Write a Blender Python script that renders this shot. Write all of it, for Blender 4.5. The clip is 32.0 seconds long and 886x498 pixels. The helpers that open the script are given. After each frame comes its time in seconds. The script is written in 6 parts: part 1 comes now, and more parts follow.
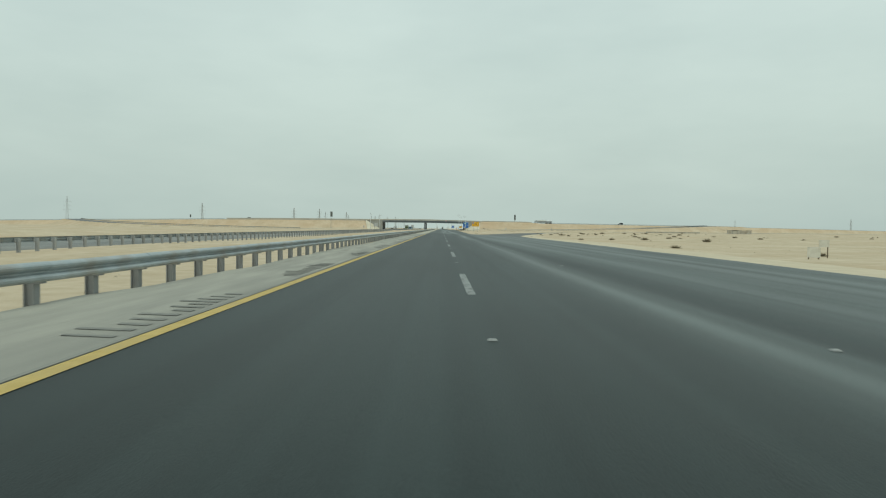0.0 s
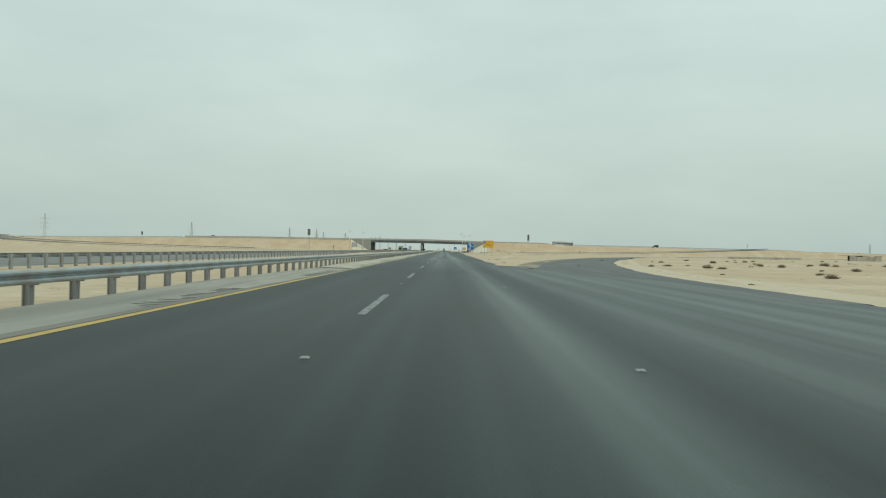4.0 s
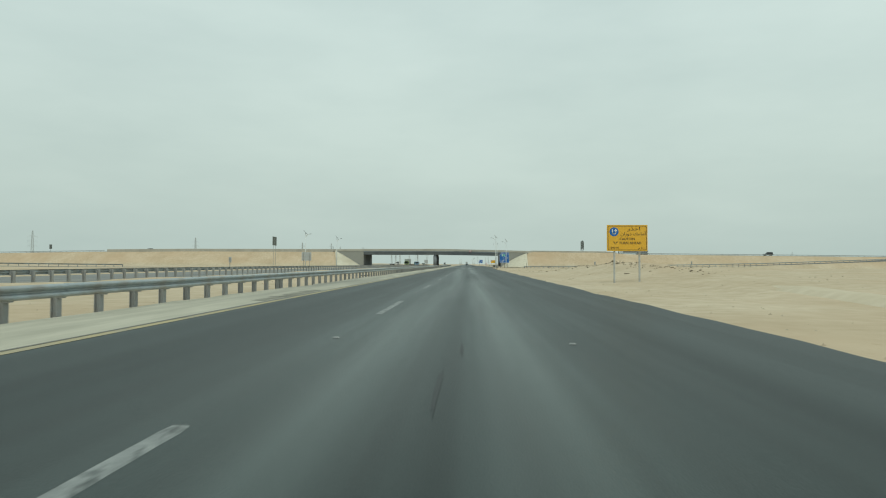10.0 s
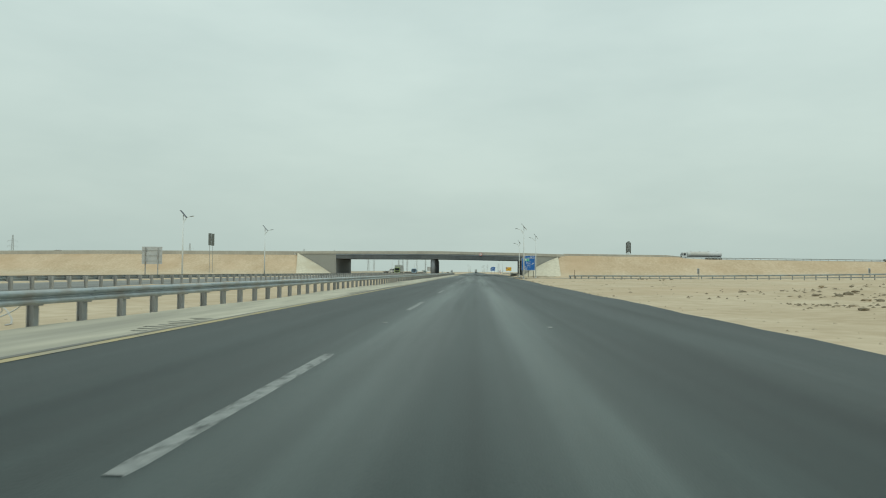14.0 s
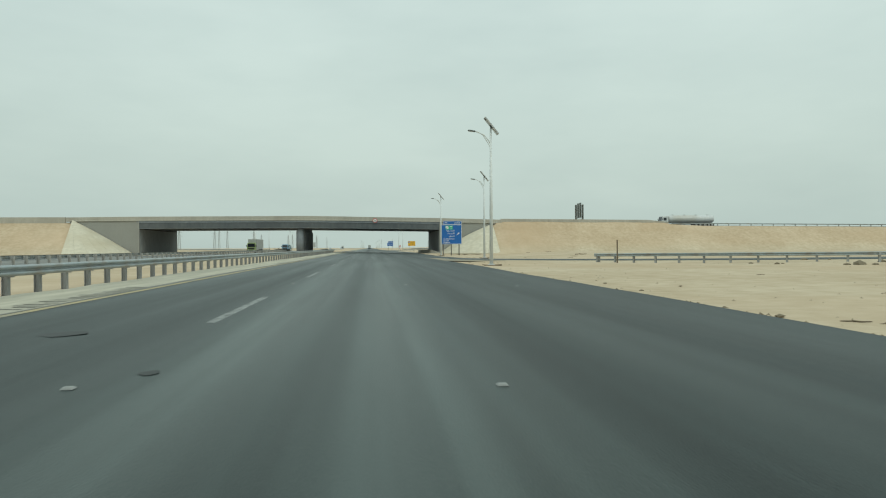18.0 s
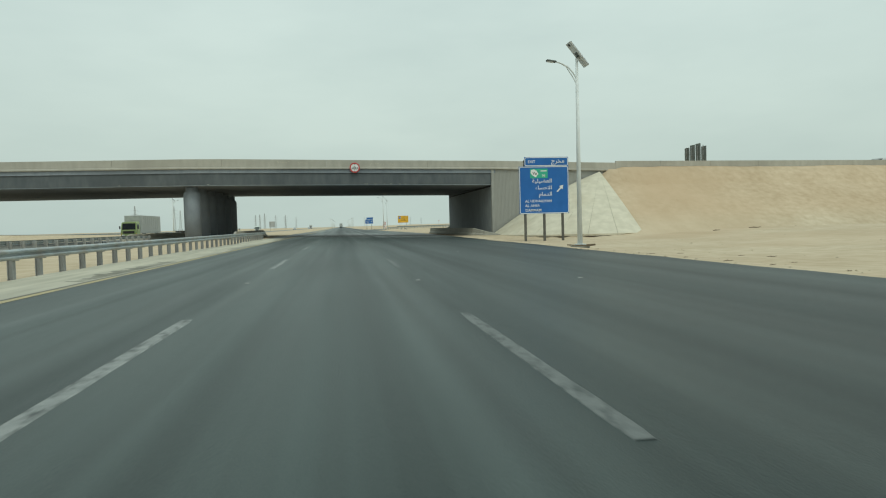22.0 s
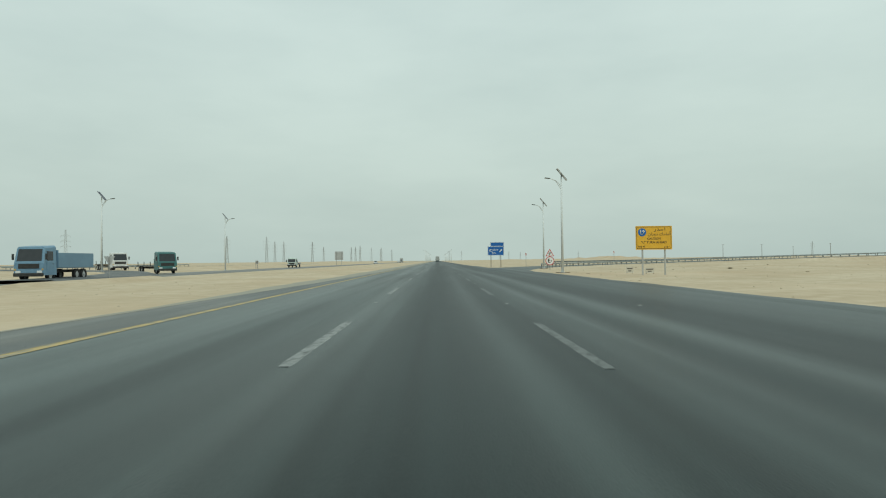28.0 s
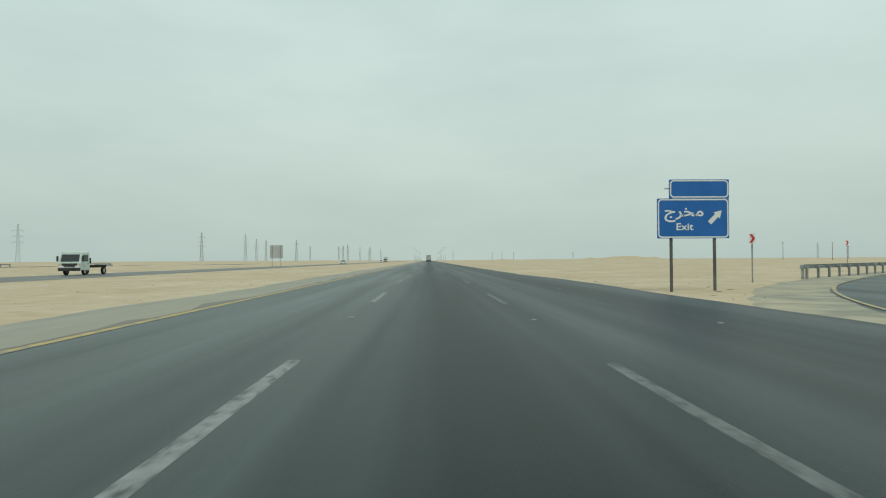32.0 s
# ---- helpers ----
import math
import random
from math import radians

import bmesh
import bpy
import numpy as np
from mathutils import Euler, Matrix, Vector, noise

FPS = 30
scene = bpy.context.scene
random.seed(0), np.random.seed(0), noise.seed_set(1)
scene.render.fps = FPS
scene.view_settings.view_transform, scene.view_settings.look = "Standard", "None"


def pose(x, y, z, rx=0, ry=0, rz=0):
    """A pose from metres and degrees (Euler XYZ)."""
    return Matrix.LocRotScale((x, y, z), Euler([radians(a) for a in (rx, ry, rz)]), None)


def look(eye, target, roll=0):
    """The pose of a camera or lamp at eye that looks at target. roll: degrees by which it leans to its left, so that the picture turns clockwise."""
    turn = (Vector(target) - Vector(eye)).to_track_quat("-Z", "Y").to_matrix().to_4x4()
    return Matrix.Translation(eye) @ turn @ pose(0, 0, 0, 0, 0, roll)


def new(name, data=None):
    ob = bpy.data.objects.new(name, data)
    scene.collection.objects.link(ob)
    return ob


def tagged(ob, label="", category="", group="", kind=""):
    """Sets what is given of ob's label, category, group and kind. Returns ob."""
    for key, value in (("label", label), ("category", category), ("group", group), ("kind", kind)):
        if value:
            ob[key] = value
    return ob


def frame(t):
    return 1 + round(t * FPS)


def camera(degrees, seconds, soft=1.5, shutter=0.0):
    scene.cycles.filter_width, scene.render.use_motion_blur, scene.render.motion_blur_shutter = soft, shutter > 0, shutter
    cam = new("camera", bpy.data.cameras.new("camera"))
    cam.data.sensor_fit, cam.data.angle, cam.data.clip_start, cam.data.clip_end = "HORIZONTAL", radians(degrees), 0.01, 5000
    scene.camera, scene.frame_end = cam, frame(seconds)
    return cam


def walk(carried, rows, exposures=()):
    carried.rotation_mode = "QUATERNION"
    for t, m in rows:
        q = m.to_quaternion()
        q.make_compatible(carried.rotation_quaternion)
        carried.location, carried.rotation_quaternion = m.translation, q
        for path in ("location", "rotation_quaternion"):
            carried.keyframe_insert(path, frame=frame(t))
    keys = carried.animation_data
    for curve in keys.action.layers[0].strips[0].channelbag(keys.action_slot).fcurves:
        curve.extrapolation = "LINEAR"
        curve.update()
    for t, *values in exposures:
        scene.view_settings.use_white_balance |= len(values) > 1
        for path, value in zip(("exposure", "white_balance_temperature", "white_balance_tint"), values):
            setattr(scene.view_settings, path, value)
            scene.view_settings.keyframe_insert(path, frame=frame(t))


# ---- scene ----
cam = camera(66.76, 32.0, soft=1.1, shutter=0.06)
PATH = [
    (0.0, pose(-0.542, -559.694, 1.151, 88.249, -0.626, -0.163)),
    (0.5, pose(-0.320, -547.942, 1.155, 88.416, -0.303, -0.255)),
    (1.0, pose(-0.093, -536.199, 1.159, 88.742, -0.177, -0.222)),
    (1.5, pose(0.144, -524.471, 1.163, 88.977, -0.345, -0.181)),
    (2.0, pose(0.399, -512.765, 1.167, 89.304, -0.607, -0.123)),
    (2.5, pose(0.678, -501.093, 1.166, 89.419, -0.587, -0.129)),
    (3.0, pose(0.958, -489.402, 1.166, 89.527, -0.637, -0.191)),
    (3.5, pose(1.220, -477.636, 1.166, 89.829, -0.829, -0.124)),
    (4.0, pose(1.446, -465.740, 1.164, 90.099, -1.039, 0.055)),
    (4.5, pose(1.623, -453.649, 1.152, 89.943, -1.044, 0.128)),
    (5.0, pose(1.763, -441.468, 1.138, 89.865, -0.950, 0.287)),
    (5.5, pose(1.878, -429.304, 1.126, 89.865, -0.821, 0.498)),
    (6.0, pose(1.979, -417.261, 1.117, 89.942, -0.690, 0.722)),
    (6.5, pose(2.078, -405.444, 1.112, 90.096, -0.569, 0.923)),
    (7.0, pose(2.186, -393.958, 1.110, 90.324, -0.453, 1.064)),
    (7.5, pose(2.255, -382.711, 1.111, 90.568, -0.387, 1.200)),
    (8.0, pose(2.261, -371.606, 1.114, 90.640, -0.380, 1.260)),
    (8.5, pose(2.209, -360.579, 1.118, 90.626, -0.309, 1.395)),
    (9.0, pose(2.135, -349.600, 1.122, 90.750, -0.267, 1.541)),
    (9.5, pose(2.066, -338.620, 1.121, 90.977, -0.282, 1.812)),
    (10.0, pose(1.968, -327.529, 1.118, 91.280, -0.164, 2.036)),
    (10.5, pose(1.894, -316.346, 1.115, 91.488, -0.049, 2.238)),
    (11.0, pose(1.852, -305.117, 1.113, 91.596, -0.003, 2.394)),
    (11.5, pose(1.841, -293.875, 1.112, 91.549, -0.023, 2.569)),
    (12.0, pose(1.851, -282.642, 1.112, 91.488, -0.072, 2.722)),
    (12.5, pose(1.876, -271.423, 1.112, 91.529, -0.123, 2.815)),
    (13.0, pose(1.909, -260.212, 1.113, 91.528, -0.181, 2.818)),
    (13.5, pose(1.938, -248.984, 1.113, 91.763, -0.327, 2.787)),
    (14.0, pose(1.962, -237.783, 1.113, 91.939, -0.334, 2.819)),
    (14.5, pose(1.985, -226.634, 1.113, 92.009, -0.252, 2.807)),
    (15.0, pose(2.011, -215.562, 1.114, 91.925, -0.121, 2.647)),
    (15.5, pose(2.045, -204.590, 1.115, 91.643, 0.026, 2.234)),
    (16.0, pose(2.091, -193.743, 1.115, 91.114, 0.159, 1.462)),
    (16.5, pose(2.166, -182.914, 1.113, 90.726, 0.262, 0.006)),
    (17.0, pose(2.249, -172.089, 1.113, 90.350, 0.295, -2.090)),
    (17.5, pose(2.332, -161.315, 1.115, 90.067, 0.326, -4.324)),
    (18.0, pose(2.421, -150.554, 1.121, 89.857, 0.381, -6.186)),
    (18.5, pose(2.488, -139.874, 1.130, 89.709, 0.491, -7.408)),
    (19.0, pose(2.445, -129.422, 1.137, 89.392, 0.591, -8.121)),
    (19.5, pose(2.417, -119.119, 1.138, 88.870, 0.651, -8.615)),
    (20.0, pose(2.340, -108.620, 1.136, 88.120, 0.918, -9.108)),
    (20.5, pose(2.229, -97.936, 1.135, 87.593, 1.144, -9.386)),
    (21.0, pose(2.114, -87.057, 1.133, 87.328, 1.320, -9.393)),
    (21.5, pose(2.031, -76.052, 1.128, 87.443, 1.460, -9.086)),
    (22.0, pose(1.959, -64.997, 1.123, 87.866, 1.540, -8.595)),
    (22.5, pose(1.850, -54.002, 1.121, 88.415, 1.585, -8.086)),
    (23.0, pose(1.771, -42.989, 1.123, 88.856, 1.527, -7.699)),
    (23.5, pose(1.704, -31.870, 1.131, 89.207, 1.434, -7.457)),
    (24.0, pose(1.692, -20.704, 1.141, 89.532, 1.230, -7.261)),
    (24.5, pose(1.709, -9.447, 1.153, 89.782, 1.085, -6.936)),
    (25.0, pose(1.722, 1.755, 1.160, 90.006, 1.103, -6.318)),
    (25.5, pose(1.802, 13.115, 1.161, 90.234, 1.241, -5.381)),
    (26.0, pose(1.766, 24.725, 1.161, 90.717, 1.252, -3.486)),
    (26.5, pose(1.742, 36.438, 1.152, 90.932, 1.099, -1.618)),
    (27.0, pose(1.726, 48.262, 1.142, 91.022, 0.926, -0.665)),
    (27.5, pose(1.711, 60.209, 1.135, 91.023, 0.778, -0.369)),
    (28.0, pose(1.686, 72.289, 1.132, 90.975, 0.674, -0.471)),
    (28.5, pose(1.644, 84.516, 1.132, 90.912, 0.614, -0.713)),
    (29.0, pose(1.573, 96.899, 1.130, 90.873, 0.575, -0.837)),
    (29.5, pose(1.566, 109.246, 1.127, 90.827, 0.584, -1.007)),
    (30.0, pose(1.583, 121.584, 1.124, 90.805, 0.541, -1.128)),
    (30.5, pose(1.567, 133.987, 1.121, 90.761, 0.510, -1.216)),
    (31.0, pose(1.539, 146.461, 1.117, 90.762, 0.501, -1.229)),
    (31.5, pose(1.524, 159.015, 1.111, 90.810, 0.415, -1.252)),
    (32.0, pose(1.496, 171.624, 1.103, 90.947, 0.333, -1.257)),
]
walk(cam, PATH, [
    (0.0, 0.0, 6180, -4), (23.2, 0.05, 6200, -4), (24.0, 0.40, 6650, 9), (24.6, 0.9, 6600, 13),
    (25.1, 1.6, 6000, 12), (25.6, 1.1, 6250, 16), (26.0, 0.44, 6350, 17), (26.35, 0.25, 6250, 4), (26.8, 0.0, 6180, -4), (32.0, 0.0, 6180, -4)])

# ---- world, sun ----
world = bpy.data.worlds.new("overcast_sky")
scene.world = world
world.use_nodes = True
wt = world.node_tree
wt.nodes.clear()
w_out = wt.nodes.new("ShaderNodeOutputWorld")
w_bg = wt.nodes.new("ShaderNodeBackground")
w_sky = wt.nodes.new("ShaderNodeTexSky")
w_sky.sky_type = 'NISHITA'
w_sky.sun_disc = False
w_sky.sun_elevation = radians(52)
w_sky.sun_rotation = radians(200)
w_sky.air_density, w_sky.dust_density, w_sky.ozone_density = 2.0, 6.0, 1.0
w_co = wt.nodes.new("ShaderNodeTexCoord")
w_map = wt.nodes.new("ShaderNodeMapping")
w_map.inputs["Scale"].default_value = (1.0, 1.0, 3.2)
w_noise = wt.nodes.new("ShaderNodeTexNoise")
w_noise.inputs["Scale"].default_value = 1.6
w_noise.inputs["Detail"].default_value = 5.0
w_noise.inputs["Roughness"].default_value = 0.55
w_ramp = wt.nodes.new("ShaderNodeValToRGB")
w_ramp.color_ramp.elements[0].position, w_ramp.color_ramp.elements[0].color = 0.32, (5.5, 5.98, 5.9, 1)
w_ramp.color_ramp.elements[1].position, w_ramp.color_ramp.elements[1].color = 0.70, (6.75, 7.15, 6.95, 1)
w_sep = wt.nodes.new("ShaderNodeSeparateXYZ")
w_hz = wt.nodes.new("ShaderNodeValToRGB")
w_hz.color_ramp.elements[0].position, w_hz.color_ramp.elements[0].color = 0.0, (0.905, 0.912, 0.886, 1)
w_hz.color_ramp.elements[1].position, w_hz.color_ramp.elements[1].color = 0.35, (1.08, 1.08, 1.08, 1)
w_mul = wt.nodes.new("ShaderNodeMix")
w_mul.data_type, w_mul.blend_type = 'RGBA', 'MULTIPLY'
w_mul.inputs[0].default_value = 1.0
w_mix = wt.nodes.new("ShaderNodeMix")
w_mix.data_type = 'RGBA'
w_mix.inputs[0].default_value = 0.93
ln = wt.links.new
ln(w_co.outputs["Generated"], w_map.inputs[0])
ln(w_map.outputs[0], w_noise.inputs["Vector"])
ln(w_noise.outputs["Fac"], w_ramp.inputs[0])
ln(w_co.outputs["Generated"], w_sep.inputs[0])
ln(w_sep.outputs[2], w_hz.inputs[0])
ln(w_ramp.outputs[0], w_mul.inputs[6])
ln(w_hz.outputs[0], w_mul.inputs[7])
ln(w_sky.outputs[0], w_mix.inputs[6])
ln(w_mul.outputs[2], w_mix.inputs[7])
ln(w_mix.outputs[2], w_bg.inputs[0])
w_bg.inputs[1].default_value = 0.10
ln(w_bg.outputs[0], w_out.inputs[0])

sun = new("sun", bpy.data.lights.new("sun", 'SUN'))
sun.data.energy, sun.data.angle, sun.data.color = 0.9, radians(25), (1.0, 0.96, 0.9)
sun.matrix_world = look((60, -140, 220), (0, 0, 0))


# ---- materials ----
def surf(name, c1, c2, scale=1.0, rough=0.8, bump=0.2, metal=0.0, stretch=(1, 1, 1), c3=None, big=0.08, bump_scale=None, spec=0.4, rvar=0.08, per_object=0.0):
    """Two colours mixed by fine noise, a third in large stains, with grain relief."""
    m = bpy.data.materials.new(name)
    m.use_nodes = True
    t = m.node_tree
    b = t.nodes["Principled BSDF"]
    co = t.nodes.new("ShaderNodeTexCoord")
    mp = t.nodes.new("ShaderNodeMapping")
    mp.inputs["Scale"].default_value = stretch
    n1 = t.nodes.new("ShaderNodeTexNoise")
    n1.inputs["Scale"].default_value, n1.inputs["Detail"].default_value = scale, 6.0
    n2 = t.nodes.new("ShaderNodeTexNoise")
    n2.inputs["Scale"].default_value, n2.inputs["Detail"].default_value = scale * big, 4.0
    r1 = t.nodes.new("ShaderNodeValToRGB")
    r1.color_ramp.elements[0].position, r1.color_ramp.elements[0].color = 0.32, (*c1, 1)
    r1.color_ramp.elements[1].position, r1.color_ramp.elements[1].color = 0.68, (*c2, 1)
    r2 = t.nodes.new("ShaderNodeValToRGB")
    r2.color_ramp.elements[0].position, r2.color_ramp.elements[0].color = 0.48, (0, 0, 0, 1)
    r2.color_ramp.elements[1].position, r2.color_ramp.elements[1].color = 0.70, (1, 1, 1, 1)
    mx = t.nodes.new("ShaderNodeMix")
    mx.data_type = 'RGBA'
    mx.inputs[7].default_value = (*(c3 or [0.5 * (a + b2) * 0.85 for a, b2 in zip(c1, c2)]), 1)
    L = t.links.new
    L(co.outputs["Object"], mp.inputs[0])
    L(mp.outputs[0], n1.inputs["Vector"])
    L(mp.outputs[0], n2.inputs["Vector"])
    L(n1.outputs["Fac"], r1.inputs[0])
    L(n2.outputs["Fac"], r2.inputs[0])
    L(r2.outputs[0], mx.inputs[0])
    L(r1.outputs[0], mx.inputs[6])
    last = mx.outputs[2]
    if per_object:
        oi = t.nodes.new("ShaderNodeObjectInfo")
        mr = t.nodes.new("ShaderNodeMapRange")
        mr.inputs[3].default_value, mr.inputs[4].default_value = 1 - per_object, 1 + per_object
        hv = t.nodes.new("ShaderNodeHueSaturation")
        L(oi.outputs["Random"], mr.inputs[0])
        L(mr.outputs[0], hv.inputs["Value"])
        L(last, hv.inputs["Color"])
        last = hv.outputs[0]
    L(last, b.inputs["Base Color"])
    rr = t.nodes.new("ShaderNodeMapRange")
    rr.inputs[3].default_value, rr.inputs[4].default_value = rough - rvar, min(1.0, rough + rvar)
    L(n1.outputs["Fac"], rr.inputs[0])
    L(rr.outputs[0], b.inputs["Roughness"])
    b.inputs["Metallic"].default_value = metal
    b.inputs["Specular IOR Level"].default_value = spec
    if bump:
        n3 = t.nodes.new("ShaderNodeTexNoise")
        n3.inputs["Scale"].default_value, n3.inputs["Detail"].default_value = bump_scale or scale * 4, 5.0
        bp = t.nodes.new("ShaderNodeBump")
        bp.inputs["Strength"].default_value, bp.inputs["Distance"].default_value = bump, 0.05
        L(mp.outputs[0], n3.inputs["Vector"])
        L(n3.outputs["Fac"], bp.inputs["Height"])
        L(bp.outputs[0], b.inputs["Normal"])
    return m


def mix_node(t, fac, a, b, blend='MIX'):
    """Blend of two colours or sockets; fac is a number or a socket."""
    m = t.nodes.new("ShaderNodeMix")
    m.data_type, m.blend_type = 'RGBA', blend
    for k, v in ((0, fac), (6, a), (7, b)):
        if isinstance(v, bpy.types.NodeSocket):
            t.links.new(v, m.inputs[k])
        else:
            m.inputs[k].default_value = v if k == 0 else (*v, 1)
    return m.outputs[2]


def noise_mask(t, stretch, scale, lo, hi, detail=4.0, c0=(0, 0, 0), c1=(1, 1, 1)):
    """Noise in object space through a two-stop ramp."""
    co = t.nodes.new("ShaderNodeTexCoord")
    mp = t.nodes.new("ShaderNodeMapping")
    mp.inputs["Scale"].default_value = stretch
    n = t.nodes.new("ShaderNodeTexNoise")
    n.inputs["Scale"].default_value, n.inputs["Detail"].default_value = scale, detail
    r = t.nodes.new("ShaderNodeValToRGB")
    r.color_ramp.elements[0].position, r.color_ramp.elements[0].color = lo, (*c0, 1)
    r.color_ramp.elements[1].position, r.color_ramp.elements[1].color = hi, (*c1, 1)
    t.links.new(co.outputs["Object"], mp.inputs[0])
    t.links.new(mp.outputs[0], n.inputs["Vector"])
    t.links.new(n.outputs["Fac"], r.inputs[0])
    return r.outputs[0]


def across(t, x, tracks):
    """A factor that follows the stops (x, value) across the road's width."""
    mr = t.nodes.new("ShaderNodeMapRange")
    mr.inputs[1].default_value, mr.inputs[2].default_value = -3.45, 16.55
    t.links.new(x, mr.inputs[0])
    rp = t.nodes.new("ShaderNodeValToRGB")
    rp.color_ramp.interpolation = 'B_SPLINE'
    for k, (px, v) in enumerate(tracks):
        e = rp.color_ramp.elements[k] if k < 2 else rp.color_ramp.elements.new(1.0)
        e.position, e.color = (px + 4) / 20, (v, v, v, 1)
    t.links.new(mr.outputs[0], rp.inputs[0])
    return rp.outputs[0]


def asphalt(name, dark, pale, dust, tracks=None, rough=0.46, spec=0.32):
    """Worn asphalt: stone grain, wheel tracks that change along the road, blown sand and stains."""
    m = surf(name, dark, pale, scale=38.0, rough=rough, bump=0.16, c3=[0.5 * (a + b) for a, b in zip(dark, pale)], big=0.02, bump_scale=60, spec=spec)
    t = m.node_tree
    b = t.nodes["Principled BSDF"]
    L = t.links.new
    col = b.inputs["Base Color"].links[0].from_socket
    if tracks:
        co = t.nodes.new("ShaderNodeTexCoord")
        sp = t.nodes.new("ShaderNodeSeparateXYZ")
        L(co.outputs["Object"], sp.inputs[0])
        wob = noise_mask(t, (0.15, 0.012, 1), 1.0, 0.0, 1.0, 2.0)
        ad = t.nodes.new("ShaderNodeMath")
        ad.operation = 'MULTIPLY_ADD'
        L(wob, ad.inputs[0])
        ad.inputs[1].default_value = 1.1
        L(sp.outputs[0], ad.inputs[2])
        fac = across(t, ad.outputs[0], tracks[0][1])
        for y0, y1, stops in tracks[1:]:
            mr = t.nodes.new("ShaderNodeMapRange")
            mr.inputs[1].default_value, mr.inputs[2].default_value = y0, y1
            L(sp.outputs[1], mr.inputs[0])
            fac = mix_node(t, mr.outputs[0], fac, across(t, ad.outputs[0], stops))
        brk = noise_mask(t, (1.0, 0.02, 1), 0.9, 0.25, 0.62, 4.0, (0.35, 0.35, 0.35))
        fac = mix_node(t, 1.0, fac, brk, 'MULTIPLY')
    else:
        fac = noise_mask(t, (1.0, 0.15, 1), 0.5, 0.5, 0.75, 3.0)
    col = mix_node(t, fac, col, dust)
    if tracks:
        gloss = t.nodes.new("ShaderNodeMapRange")
        gloss.inputs[3].default_value, gloss.inputs[4].default_value = rough + 0.10, rough - 0.13
        L(fac, gloss.inputs[0])
        L(gloss.outputs[0], b.inputs["Roughness"])
    fine = noise_mask(t, (1.0, 0.006, 1), 3.2, 0.38, 0.66, 3.0, (0.86, 0.86, 0.86), (1.16, 1.16, 1.16))
    col = mix_node(t, 1.0, col, fine, 'MULTIPLY')
    blot = noise_mask(t, (1.0, 0.16, 1), 0.45, 0.33, 0.68, 7.0, (0.74, 0.74, 0.74), (1.14, 1.14, 1.14))
    col = mix_node(t, 1.0, col, blot, 'MULTIPLY')
    stain = noise_mask(t, (1.0, 0.3, 1), 0.33, 0.68, 0.78, 5.0, (1, 1, 1), (0.6, 0.6, 0.6))
    col = mix_node(t, 1.0, col, stain, 'MULTIPLY')
    L(col, b.inputs["Base Color"])
    return m


def paint(name, c1, c2, bare, wear=0.45, half=0.075, rough=0.55):
    """Road paint worn through to the asphalt, most along its rims."""
    m = surf(name, c1, c2, scale=7.0, rough=rough, bump=0.12, big=0.3, spec=0.32)
    t = m.node_tree
    b = t.nodes["Principled BSDF"]
    col = b.inputs["Base Color"].links[0].from_socket
    gone = noise_mask(t, (1, 0.35, 1), 9.0, 0.62 - wear * 0.3, 0.80 - wear * 0.25, 6.0)
    col = mix_node(t, gone, col, bare)
    t.links.new(col, b.inputs["Base Color"])
    return m


SAND = surf("desert_sand", (0.50, 0.41, 0.29), (0.59, 0.50, 0.37), scale=1.4, rough=0.95, bump=0.5, c3=(0.55, 0.44, 0.31), big=0.03, bump_scale=9, spec=0.1)
t = SAND.node_tree
sand_base = t.nodes["Principled BSDF"].inputs["Base Color"]
col = sand_base.links[0].from_socket
col = mix_node(t, 1.0, col, noise_mask(t, (1, 0.10, 1), 0.5, 0.36, 0.66, 6.0, (0.965, 0.957, 0.945), (1.02, 1.02, 1.02)), 'MULTIPLY')
col = mix_node(t, 1.0, col, noise_mask(t, (1, 1, 1), 0.11, 0.42, 0.62, 7.0, (0.945, 0.925, 0.90), (1.04, 1.045, 1.05)), 'MULTIPLY')
col = mix_node(t, 1.0, col, noise_mask(t, (1, 0.6, 1), 3.4, 0.64, 0.76, 6.0, (1, 1, 1), (0.90, 0.88, 0.855)), 'MULTIPLY')
co = t.nodes.new("ShaderNodeTexCoord")
sp = t.nodes.new("ShaderNodeSeparateXYZ")
fill = t.nodes.new("ShaderNodeMapRange")
fill.inputs[1].default_value, fill.inputs[2].default_value = 0.6, 2.0
t.links.new(co.outputs["Object"], sp.inputs[0])
t.links.new(sp.outputs[2], fill.inputs[0])
col = mix_node(t, fill.outputs[0], col, mix_node(t, 1.0, col, (1.0, 0.955, 0.925), 'MULTIPLY'))
t.links.new(col, sand_base)
SAND_PALE = surf("pale_ridge_sand", (0.545, 0.465, 0.34), (0.615, 0.535, 0.405), scale=1.4, rough=0.95, bump=0.5, c3=(0.56, 0.48, 0.35), big=0.1, bump_scale=9, spec=0.1)
# Stops near the bridge: road sheen put in as extra pale dust.
UNDER_PALE = ((-4, .55), (-2.2, .62), (-0.6, .56), (0.5, .70), (1.3, .32), (2.1, .30), (2.8, .78), (3.6, .50), (4.5, .82), (4.95, .8), (5.35, .0), (5.8, .8), (6.5, .84), (8.2, .70), (10.5, .66), (16, .6))
